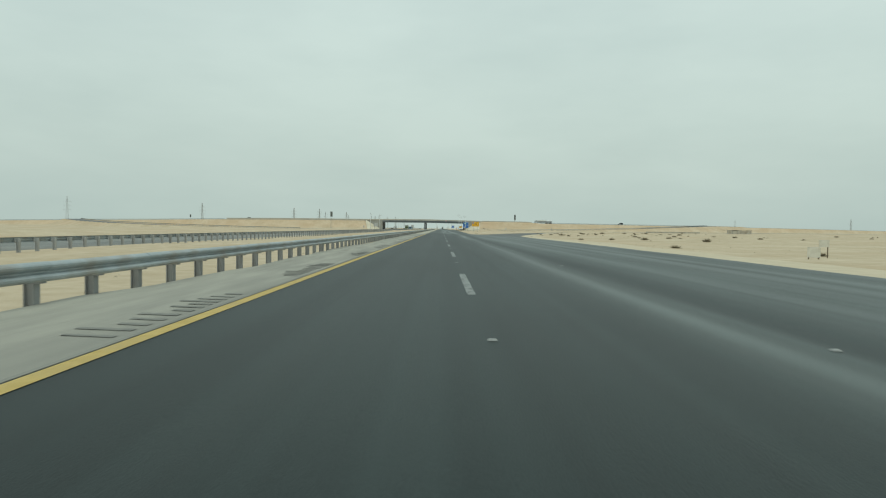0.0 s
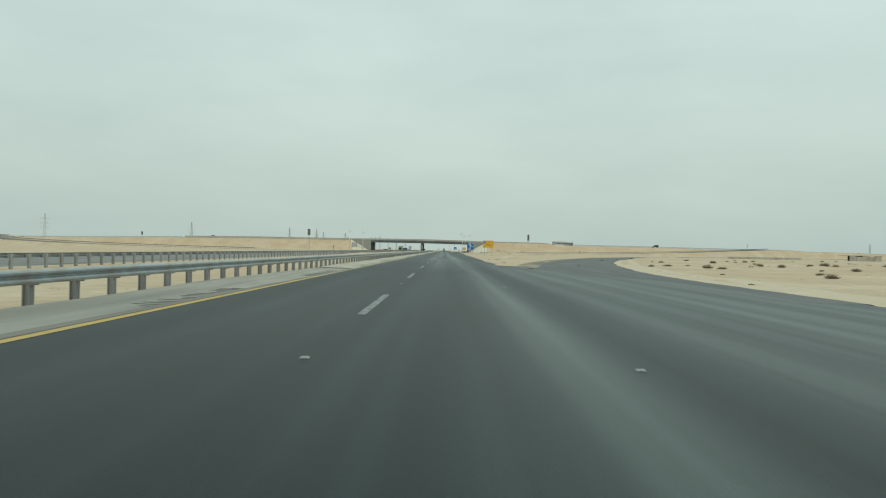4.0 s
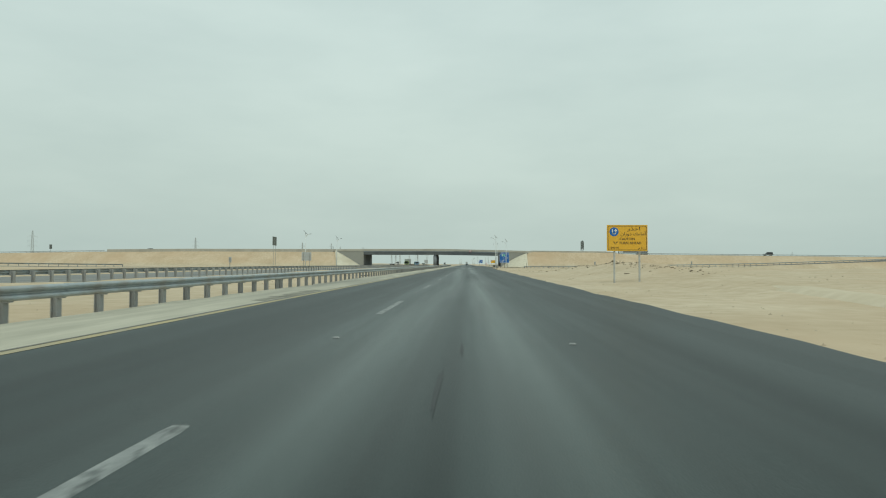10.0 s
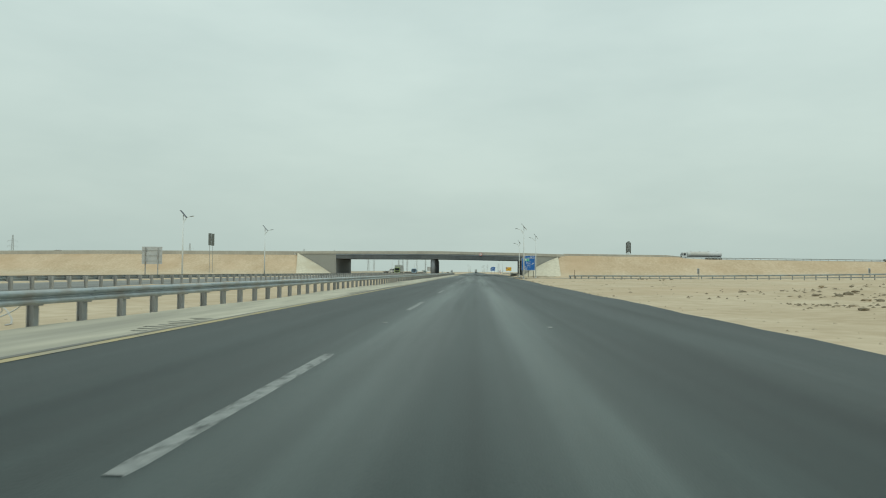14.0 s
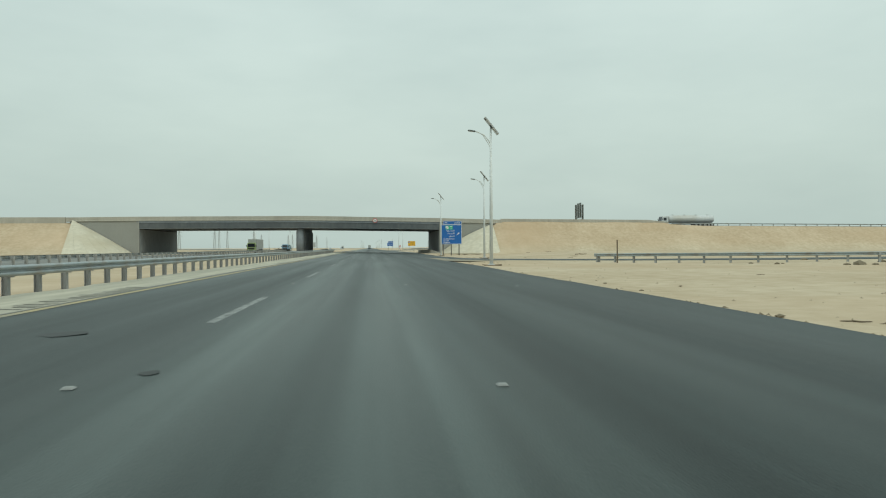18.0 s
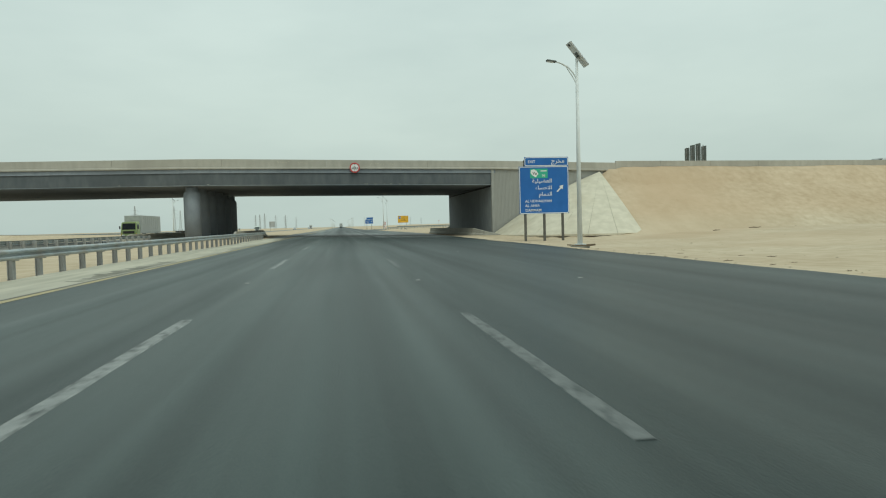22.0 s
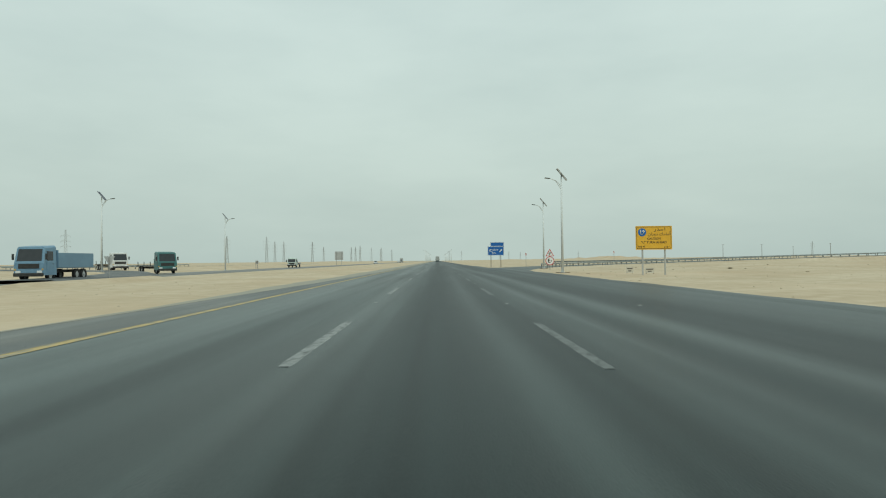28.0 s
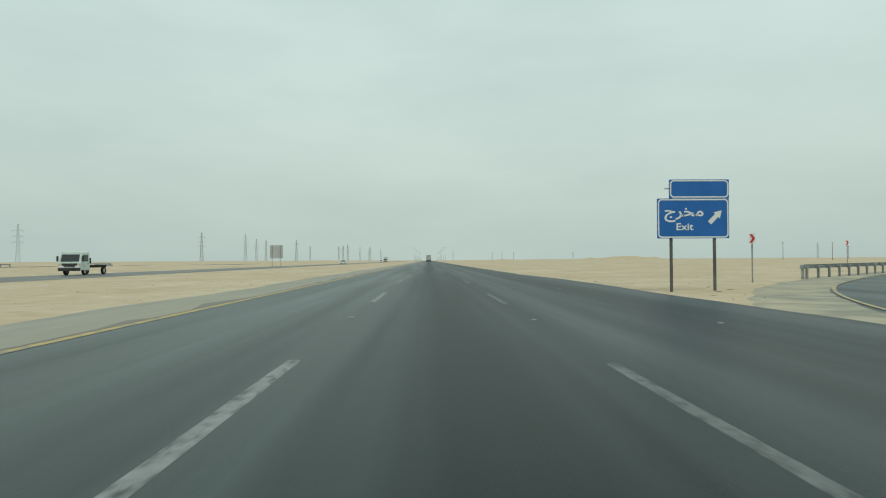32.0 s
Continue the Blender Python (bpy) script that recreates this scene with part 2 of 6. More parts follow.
TRACKS = (
    (0, ((-4, .10), (-1.8, .16), (0.2, .10), (1.6, .20), (2.3, .18), (2.95, .85), (3.6, .12), (4.3, .12), (5.2, .50), (6.6, .58), (8.5, .52), (10.5, .58), (12.5, .52), (16, .55))),
    (-430, -385, ((-4, .20), (-2.4, .26), (-0.6, .20), (0.2, .62), (1.2, .72), (1.9, .22), (2.6, .85), (3.3, .62), (4.0, .20), (5.0, .28), (6.6, .22), (8.0, .25), (10.5, .3), (16, .3))),
    (-150, -90, ((-4, .62), (-2.4, .66), (-0.8, .60), (0.2, .62), (1.0, .66), (1.9, .36), (2.7, .58), (3.5, .40), (4.4, .50), (5.4, .20), (6.5, .36), (7.9, .20), (10.5, .28), (16, .3))),
    (2, 9, UNDER_PALE),
    # Low stops: the bridge's shade on the road put into the tracks.
    (12, 20, ((-4, .16), (-2.2, .22), (-0.6, .18), (0.5, .32), (1.3, .08), (2.1, .08), (2.8, .34), (3.6, .12), (4.5, .32), (5.4, .14), (6.5, .34), (8.2, .2), (10.5, .18), (16, .14))),
    (20, 28, UNDER_PALE),
    (42, 70, ((-4, .66), (-2.2, .68), (-0.6, .54), (0.5, .58), (1.3, .08), (2.1, .08), (2.8, .44), (3.6, .06), (4.5, .60), (5.1, .04), (5.8, .62), (6.6, .10), (8.2, .24), (10.5, .42), (13, .48), (16, .5))))
ASPHALT = asphalt("worn_asphalt", (0.007, 0.0125, 0.0132), (0.0145, 0.0235, 0.0238), (0.105, 0.133, 0.127), TRACKS, 0.38, 0.14)
GORE_PALE = surf("grey_blown_dust", (0.27, 0.26, 0.215), (0.42, 0.385, 0.30), scale=0.9, rough=0.95, bump=0.25, c3=(0.48, 0.42, 0.315), big=0.25, bump_scale=12, spec=0.12)
GORE_DUST = surf("dust_over_asphalt", (0.14, 0.14, 0.12), (0.34, 0.305, 0.235), scale=0.9, rough=0.95, bump=0.3, stretch=(1, 0.6, 1), c3=(0.44, 0.38, 0.28), big=0.22, bump_scale=12, spec=0.15)
# Opposite road asphalt, paler: distance haze is put into its colour.
ASPHALT_HAZED = asphalt("hazed_asphalt", (0.125, 0.123, 0.112), (0.165, 0.161, 0.145), (0.24, 0.224, 0.186))
ASPHALT_RAMP = asphalt("ramp_asphalt", (0.042, 0.046, 0.047), (0.068, 0.072, 0.072), (0.14, 0.135, 0.12))
SHOULDER = surf("dusty_shoulder", (0.31, 0.30, 0.265), (0.41, 0.395, 0.34), scale=3.0, rough=0.92, bump=0.3, stretch=(1, 0.1, 1), c3=(0.25, 0.245, 0.22), big=0.15, spec=0.15)
SHOULDER_PALE = surf("sandy_shoulder", (0.41, 0.39, 0.315), (0.54, 0.51, 0.415), scale=3.0, rough=0.92, bump=0.3, stretch=(1, 0.1, 1), c3=(0.30, 0.29, 0.25), big=0.12, spec=0.12)
SHOULDER_GREY = surf("grey_dusty_shoulder", (0.30, 0.292, 0.25), (0.37, 0.355, 0.30), scale=3.0, rough=0.9, bump=0.3, stretch=(1, 0.1, 1), c3=(0.36, 0.335, 0.27), big=0.1, spec=0.15)
SHOULDER_BARE = asphalt("bare_asphalt_shoulder", (0.085, 0.092, 0.088), (0.115, 0.12, 0.113), (0.19, 0.185, 0.16))
SHOULDER_DARK = surf("bare_shoulder", (0.19, 0.19, 0.175), (0.27, 0.265, 0.235), scale=3.0, rough=0.9, bump=0.3, stretch=(1, 0.12, 1), c3=(0.22, 0.21, 0.185), big=0.12, spec=0.2)
WHITE_PAINT = paint("worn_white_paint", (0.185, 0.198, 0.194), (0.30, 0.31, 0.30), (0.06, 0.068, 0.066), 0.42)
FADED_PAINT = paint("faded_white_paint", (0.11, 0.122, 0.12), (0.17, 0.182, 0.177), (0.055, 0.064, 0.063), 0.5)
YELLOW_PAINT = surf("worn_yellow_paint", (0.46, 0.33, 0.10), (0.55, 0.41, 0.15), scale=6.0, rough=0.8, bump=0.15, c3=(0.45, 0.34, 0.15), big=0.2)
YELLOW_WORN = paint("scuffed_yellow_paint", (0.45, 0.33, 0.12), (0.53, 0.40, 0.17), (0.26, 0.24, 0.19), 0.55)
YELLOW_FADED = surf("dusty_yellow_paint", (0.39, 0.34, 0.215), (0.46, 0.385, 0.22), scale=5.0, rough=0.85, bump=0.15, c3=(0.30, 0.285, 0.24), big=0.12)
SPILL = surf("spilt_white_paint", (0.76, 0.77, 0.76), (0.84, 0.845, 0.83), scale=9.0, rough=0.5, bump=0.08)
RUMBLE_SANDY = surf("sanded_rumble_groove", (0.27, 0.262, 0.225), (0.35, 0.335, 0.285), scale=9.0, rough=0.9, bump=0.2)
RUMBLE = surf("rumble_groove", (0.19, 0.19, 0.175), (0.26, 0.255, 0.23), scale=9.0, rough=0.9, bump=0.2)
STUD = surf("ceramic_stud", (0.22, 0.226, 0.22), (0.32, 0.322, 0.31), scale=30.0, rough=0.4, bump=0.05)
STEEL = surf("galvanised_steel", (0.30, 0.345, 0.36), (0.40, 0.44, 0.45), scale=5.0, rough=0.38, bump=0.08, metal=0.35, c3=(0.30, 0.295, 0.275), big=0.3, per_object=0.08)
POST_STEEL = surf("dull_post_steel", (0.30, 0.31, 0.31), (0.38, 0.39, 0.385), scale=8.0, rough=0.65, bump=0.08, metal=0.2, c3=(0.20, 0.17, 0.13), big=0.25, per_object=0.12)
SIGN_POST = surf("galvanised_sign_post", (0.40, 0.405, 0.39), (0.50, 0.505, 0.49), scale=6.0, rough=0.55, bump=0.06, metal=0.1, c3=(0.36, 0.33, 0.27), big=0.2)
POLE_STEEL = surf("painted_pole_steel", (0.66, 0.69, 0.69), (0.74, 0.77, 0.765), scale=4.0, rough=0.45, bump=0.05, metal=0.0, c3=(0.62, 0.63, 0.61), big=0.2)
CONCRETE = surf("weathered_concrete", (0.315, 0.315, 0.29), (0.375, 0.372, 0.345), scale=2.2, rough=0.88, bump=0.15, stretch=(1, 1, 0.4), c3=(0.29, 0.288, 0.268), big=0.12, spec=0.25)
# Abutment and under-deck concrete: shade under the bridge put into both base colours.
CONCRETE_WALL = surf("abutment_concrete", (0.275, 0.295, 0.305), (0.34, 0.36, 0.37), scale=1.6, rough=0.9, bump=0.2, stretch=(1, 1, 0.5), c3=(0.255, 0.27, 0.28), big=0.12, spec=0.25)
CONCRETE_SHADED = surf("shaded_concrete", (0.235, 0.262, 0.295), (0.30, 0.33, 0.365), scale=1.6, rough=0.9, bump=0.2, stretch=(1, 1, 0.5), c3=(0.205, 0.228, 0.255), big=0.12, spec=0.25)
CONCRETE_FACE = surf("dark_girder_face", (0.105, 0.118, 0.126), (0.145, 0.157, 0.164), scale=1.6, rough=0.9, bump=0.15, stretch=(1, 1, 0.35), c3=(0.088, 0.098, 0.106), big=0.12, spec=0.2)
CONCRETE_PALE = surf("pale_slope_concrete", (0.56, 0.515, 0.405), (0.66, 0.61, 0.49), scale=1.2, rough=0.9, bump=0.2, c3=(0.54, 0.48, 0.36), big=0.15, spec=0.2)
JOINT = surf("joint_filler", (0.34, 0.31, 0.25), (0.42, 0.38, 0.31), scale=6.0, rough=0.95, bump=0.1)
SIGN_YELLOW = surf("yellow_sign_sheet", (0.72, 0.40, 0.03), (0.78, 0.45, 0.045), scale=1.5, rough=0.45, bump=0.02, c3=(0.70, 0.41, 0.06))
SIGN_BLUE = surf("blue_sign_sheet", (0.016, 0.115, 0.39), (0.024, 0.138, 0.45), scale=1.2, rough=0.42, bump=0.02, c3=(0.026, 0.13, 0.38))
SIGN_GREEN = surf("green_sign_sheet", (0.05, 0.38, 0.25), (0.07, 0.43, 0.29), scale=2.0, rough=0.45, bump=0.02)
SIGN_WHITE = surf("white_sign_sheet", (0.74, 0.75, 0.74), (0.80, 0.80, 0.79), scale=3.0, rough=0.45, bump=0.02)
SIGN_RED = surf("red_sign_sheet", (0.50, 0.03, 0.035), (0.58, 0.045, 0.045), scale=3.0, rough=0.45, bump=0.02)
SIGN_BLACK = surf("black_sign_film", (0.02, 0.02, 0.02), (0.035, 0.035, 0.033), scale=5.0, rough=0.5, bump=0.02)
SIGN_BACK = surf("bare_sign_back", (0.44, 0.45, 0.45), (0.52, 0.53, 0.525), scale=1.5, rough=0.55, bump=0.03, metal=0.1)
BOARD_GREY = surf("weathered_grey_board", (0.10, 0.112, 0.105), (0.155, 0.168, 0.158), scale=1.5, rough=0.7, bump=0.05)
DARK_BACK = surf("dark_sign_back", (0.085, 0.08, 0.07), (0.135, 0.13, 0.115), scale=1.5, rough=0.6, bump=0.03)
BOARD_CREAM = surf("weathered_cream_board", (0.56, 0.53, 0.45), (0.66, 0.63, 0.55), scale=4.0, rough=0.8, bump=0.05, c3=(0.48, 0.43, 0.34), big=0.3)
BAR_FADED = surf("faded_dark_lettering", (0.10, 0.09, 0.075), (0.20, 0.18, 0.15), scale=12.0, rough=0.8, bump=0.02)
TAR = surf("sealing_tar", (0.012, 0.016, 0.016), (0.024, 0.029, 0.029), scale=20.0, rough=0.5, bump=0.1, spec=0.3)
SOLAR = surf("solar_cells", (0.02, 0.025, 0.045), (0.035, 0.04, 0.065), scale=6.0, rough=0.25, bump=0.0)
PANEL_BACK = surf("panel_back_sheet", (0.72, 0.74, 0.74), (0.80, 0.81, 0.81), scale=3.0, rough=0.6, bump=0.03)
ROCK = surf("rubble", (0.39, 0.325, 0.235), (0.54, 0.455, 0.335), scale=6.0, rough=0.95, bump=0.4)
CRUST = surf("parapet_concrete", (0.40, 0.38, 0.33), (0.47, 0.45, 0.395), scale=1.8, rough=0.88, bump=0.15, stretch=(1, 1, 0.4), c3=(0.36, 0.34, 0.295), big=0.12, spec=0.25)
CLOD = surf("dark_earth_clod", (0.17, 0.14, 0.095), (0.27, 0.225, 0.155), scale=6.0, rough=0.95, bump=0.4)
SHRUB = surf("dry_shrub", (0.20, 0.17, 0.115), (0.32, 0.275, 0.19), scale=9.0, rough=0.9, bump=0.2)
DUSTY_SHEET = surf("dusty_sheet_metal", (0.36, 0.335, 0.28), (0.47, 0.44, 0.37), scale=1.2, rough=0.8, bump=0.1, c3=(0.30, 0.26, 0.20), big=0.3)
TIMBER_PALE = surf("bleached_timber", (0.24, 0.20, 0.14), (0.38, 0.32, 0.24), scale=5.0, rough=0.9, bump=0.3, stretch=(6, 6, 0.6))
TIMBER = surf("weathered_timber", (0.10, 0.075, 0.05), (0.19, 0.15, 0.10), scale=5.0, rough=0.9, bump=0.3, stretch=(6, 6, 0.6))
TOWER = surf("lattice_tower_steel", (0.40, 0.42, 0.42), (0.48, 0.50, 0.50), scale=0.5, rough=0.6, bump=0.0, metal=0.2)
RUBBER = surf("tyre_rubber", (0.018, 0.018, 0.018), (0.03, 0.03, 0.03), scale=12.0, rough=0.85, bump=0.1)
TRUCK_WHITE = surf("white_truck_paint", (0.60, 0.62, 0.62), (0.68, 0.69, 0.68), scale=2.0, rough=0.35, bump=0.02, c3=(0.5, 0.48, 0.43))
TRUCK_PALE = surf("pale_green_truck_paint", (0.50, 0.58, 0.53), (0.57, 0.65, 0.60), scale=2.0, rough=0.35, bump=0.02, c3=(0.42, 0.44, 0.38))
TRUCK_GREEN = surf("teal_truck_paint", (0.06, 0.16, 0.16), (0.08, 0.20, 0.20), scale=2.0, rough=0.4, bump=0.02)
TRUCK_BLUE = surf("pale_blue_truck_paint", (0.16, 0.28, 0.40), (0.20, 0.33, 0.45), scale=2.0, rough=0.4, bump=0.02)
TRUCK_LIME = surf("lime_truck_paint", (0.30, 0.38, 0.16), (0.35, 0.43, 0.20), scale=2.0, rough=0.4, bump=0.02)
TARP = surf("grey_trailer_cover", (0.40, 0.42, 0.40), (0.48, 0.49, 0.47), scale=1.5, rough=0.7, bump=0.1)
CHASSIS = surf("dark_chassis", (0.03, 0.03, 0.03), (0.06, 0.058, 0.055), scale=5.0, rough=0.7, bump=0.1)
GLASS = surf("dark_window_glass", (0.02, 0.025, 0.03), (0.03, 0.035, 0.04), scale=2.0, rough=0.08, bump=0.0, spec=0.6, rvar=0.02)


# ---- building helpers ----
def thing(name, label, category, at=(0, 0, 0), rz=0.0, group="", kind=""):
    ob = new(name)
    ob.empty_display_size = 0.3
    ob.matrix_basis = pose(*at, 0, 0, rz)
    return tagged(ob, label, category, group, kind)


def mesh_of(name, bm, material):
    me = bpy.data.meshes.new(name)
    bmesh.ops.recalc_face_normals(bm, faces=bm.faces[:])
    bm.to_mesh(me)
    bm.free()
    me.materials.append(material)
    return me


def smooth(me):
    me.polygons.foreach_set("use_smooth", [True] * len(me.polygons))
    return me


def part(name, bm, material, parent, label=""):
    ob = new(name, mesh_of(name, bm, material) if isinstance(bm, bmesh.types.BMesh) else bm)
    ob.parent = parent
    if label:
        ob["label"] = label
    return ob


def placed(name, me, parent, m):
    ob = new(name, me)
    ob.parent = parent
    ob.matrix_basis = m
    return ob


def setting(name, bm, material, label, category):
    ob = new(name, mesh_of(name, bm, material) if isinstance(bm, bmesh.types.BMesh) else bm)
    return tagged(ob, label, category, "", "structure")


def box(bm, c, s, m=None, bevel=0.0):
    out = bmesh.ops.create_cube(bm, size=1.0, matrix=(m or Matrix()) @ Matrix.Translation(c) @ Matrix.Diagonal((*s, 1)))
    if bevel:
        edges = list({e for v in out["verts"] for e in v.link_edges})
        bmesh.ops.bevel(bm, geom=edges, offset=bevel, segments=1, affect='EDGES')
    return bm


def rod(bm, p0, p1, r0, r1=None, seg=10):
    p0, p1 = Vector(p0), Vector(p1)
    r1 = r0 if r1 is None else r1
    d = p1 - p0
    m = Matrix.Translation((p0 + p1) / 2) @ d.to_track_quat('Z', 'Y').to_matrix().to_4x4()
    bmesh.ops.create_cone(bm, cap_ends=True, segments=seg, radius1=r0, radius2=r1, depth=d.length, matrix=m)
    return bm


def loft(bm, rings, closed=True, caps=True):
    """Rings of equally many points, joined by quads."""
    vs = [[bm.verts.new(p) for p in ring] for ring in rings]
    n = len(vs[0])
    for a, b in zip(vs, vs[1:]):
        for i in range(n if closed else n - 1):
            bm.faces.new((a[i], a[(i + 1) % n], b[(i + 1) % n], b[i]))
    if caps and closed:
        bm.faces.new(vs[0])
        bm.faces.new(vs[-1])
    return bm


def BM():
    return bmesh.new()


def lerp(x, pts):
    return float(np.interp(x, [p[0] for p in pts], [p[1] for p in pts]))


# ---- the plan ----
FALL = -0.02
RIGHT_EDGE = [(-900, 13.2), (-540, 13.4), (-490, 14.2), (-446, 14.3), (-434, 14.2), (-426, 11.5), (-417, 8.8), (-408, 7.8), (-402, 7.4), (-394, 6.55), (-386, 6.45), (-376, 6.72), (-362, 6.98), (-340, 7.22), (-328, 7.38),
              (-250, 8.2), (-193, 8.97), (-180, 9.0), (-162, 9.15), (-150, 9.4), (-142, 9.7), (-132, 9.9), (-120, 9.9), (-100, 10.05), (-84, 10.0), (-79, 9.6), (-66.5, 9.5), (-65, 14.5), (-60, 13.9), (-56, 13.4), (-50, 13.2), (-36, 13.4), (-20, 13.6), (9, 14.2), (43, 14.8), (64, 14.6),
              (102, 13.2), (150, 12.9), (163, 13.2), (174, 15.0), (180, 17.0), (183.5, 18.4), (184.5, 10.4), (190, 10.4), (192, 10.4), (216, 10.5), (230, 9.6), (300, 9.4), (4800, 9.4)]
LEFT_EDGE = -5.6
RAIL_2 = [(-620, -21.2), (-533, -21.0), (-435, -20.6), (-250, -19.9), (-160, -19.5), (-60, -18.7), (4, -16.4)]
TOP = [(-900, 1.3), (-520, 3.0), (-400, 4.6), (-300, 6.4), (-248, 7.1), (-195, 8.0), (-139, 8.5), (-66, 8.45), (-50, 8.6), (-13, 8.62), (3.6, 8.4), (19, 8.15), (33, 7.75), (84, 7.3), (146, 6.8), (225, 6.1), (300, 5.2), (420, 3.2), (620, 1.3)]
NEAR_FACE, FAR_FACE = 10.0, 40.9
RAMP_EXIT = [(10, -445, -.24, 4.5), (11.0, -428, -.25, 4.0), (12.8, -412, -.26, 4.1), (19.0, -376, -.26, 4.7), (24.6, -354, -.26, 5.0), (30.2, -334, -.25, 5.0), (37.8, -310, -.25, 5.0), (51, -272, -.22, 5.0), (72, -230, -.15, 4.8), (105, -188, 0, 4.3), (150, -158, .1, 4.4), (210, -136, .2, 4.4), (280, -118, .3, 4.4), (350, -90, .5, 4.4), (420, -40, 1.2, 4.4), (465, 14, 1.5, 4.4)]
RAMP_JOIN = [(9.5, -45, -.33, 2.2), (11.4, -62, -.31, 2.3), (13.0, -69.6, -.26, 2.4), (14.9, -74.6, -.23, 2.3), (18.7, -82.5, -.17, 1.95), (22.1, -87.2, -.13, 1.8), (28, -92, -.09, 2.2), (40, -98, 0, 2.8), (62, -106, .3, 3.6), (95, -112, 1.0, 4.5), (130, -108, 2.3, 4.5), (165, -90, 3.8, 4.5), (200, -55, 5.0, 4.5), (230, -15, 5.2, 4.5), (242, 14, 4.95, 4.5)]
RAMP_AFTER = [(8, 150, -.3, 3.8), (11, 170, -.3, 3.8), (14.7, 183, -.28, 3.7), (17.5, 191.2, -.25, 3.4), (23.2, 201.4, -.23, 3.4), (28.6, 208, -.2, 3.5), (37, 217.5, -.15, 3.7), (48, 227.5, -.05, 4), (62, 236, .15, 4.2), (82, 240, .55, 4.4), (110, 236, 1.1, 4.4), (150, 213, 2.2, 4.4), (190, 171, 3.6, 4.4), (225, 121, 4.8, 4.4), (250, 70, 5.4, 4.4), (260, 36, 5.4, 4.4)]


def turned(ramp):
    """The same ramp on the other side of the bridge."""
    return [(-43.5 - x, 51 - y, z + 0.33, w) for x, y, z, w in ramp]


FAR_JOIN = [(x + 24, y + 26, z, w) for x, y, z, w in turned(RAMP_JOIN)]
FAR_AFTER = [(-27, -28, .1, 4), (-31.5, -55, .08, 4), (-41, -82, .06, 3.8)] + turned(RAMP_AFTER)[1:]
RAMPS = [RAMP_EXIT, RAMP_JOIN, RAMP_AFTER, turned(RAMP_EXIT), FAR_JOIN, FAR_AFTER]
LEFT_ROAD = [(-29.6, -900, -.20, 6.2), (-29.4, -533, -.19, 6.2), (-28.6, -435, -.10, 6.0), (-26.9, -250, .06, 5.5), (-26.6, -160, .08, 5.3), (-27.0, -60, .08, 5.2), (-28.8, 0, .03, 5.2), (-31.4, 50, -.12, 4.8), (-33.3, 110, -.25, 4.2), (-33.3, 4800, -.25, 4.2)]


def along(polyline, step):
    """Points of a smooth curve through the polyline: x, y, z, half width and heading."""
    p = np.array(polyline, float)
    s = np.concatenate([[0], np.cumsum(np.hypot(*np.diff(p[:, :2], axis=0).T))])
    n = max(2, int(s[-1] / step) + 1)
    u = np.linspace(0, s[-1], n)
    cols = []
    for k in range(4):
        c = np.interp(u, s, p[:, k])
        w = max(1, int(12 / max(step, 0.01)))
        if n > 4 * w:
            pad = np.concatenate([2 * c[0] - c[w:0:-1], c, 2 * c[-1] - c[-2:-w - 2:-1]])
            ker = np.hanning(2 * w + 3)[1:-1]
            c = np.convolve(pad, ker / ker.sum(), "valid")
        cols.append(c)
    c = np.array(cols).T
    d = np.gradient(c[:, :2], axis=0)
    d /= np.linalg.norm(d, axis=1)[:, None] + 1e-9
    return np.hstack([c, d])


def near_line(X, Y, polyline):
    """Distance to a polyline, with the height and half width there."""
    best = np.full(X.shape, 1e9)
    z, w = np.zeros(X.shape), np.zeros(X.shape)
    for (x0, y0, z0, w0), (x1, y1, z1, w1) in zip(polyline, polyline[1:]):
        dx, dy = x1 - x0, y1 - y0
        u = np.clip(((X - x0) * dx + (Y - y0) * dy) / (dx * dx + dy * dy), 0, 1)
        d = np.hypot(X - x0 - u * dx, Y - y0 - u * dy)
        k = d < best
        best[k], z[k], w[k] = d[k], (z0 + u * (z1 - z0))[k], (w0 + u * (w1 - w0))[k]
    return best, z, w


CURVES = [[tuple(q[:4]) for q in along(r, 6.0)] for r in RAMPS] + [LEFT_ROAD]


def waves(X, Y, length, seed):
    """Soft uneven relief between -1 and 1."""
    r = np.random.RandomState(seed)
    out = np.zeros(X.shape)
    for k in range(7):
        a, ph, f = r.uniform(0, 2 * math.pi), r.uniform(0, 6.28), r.uniform(0.6, 1.9) * 2 * math.pi / length
        out += np.sin((X * math.cos(a) + Y * math.sin(a)) * f + ph + 1.3 * np.sin((X * math.sin(a) - Y * math.cos(a)) * f * 0.6))
    return out / 4.0


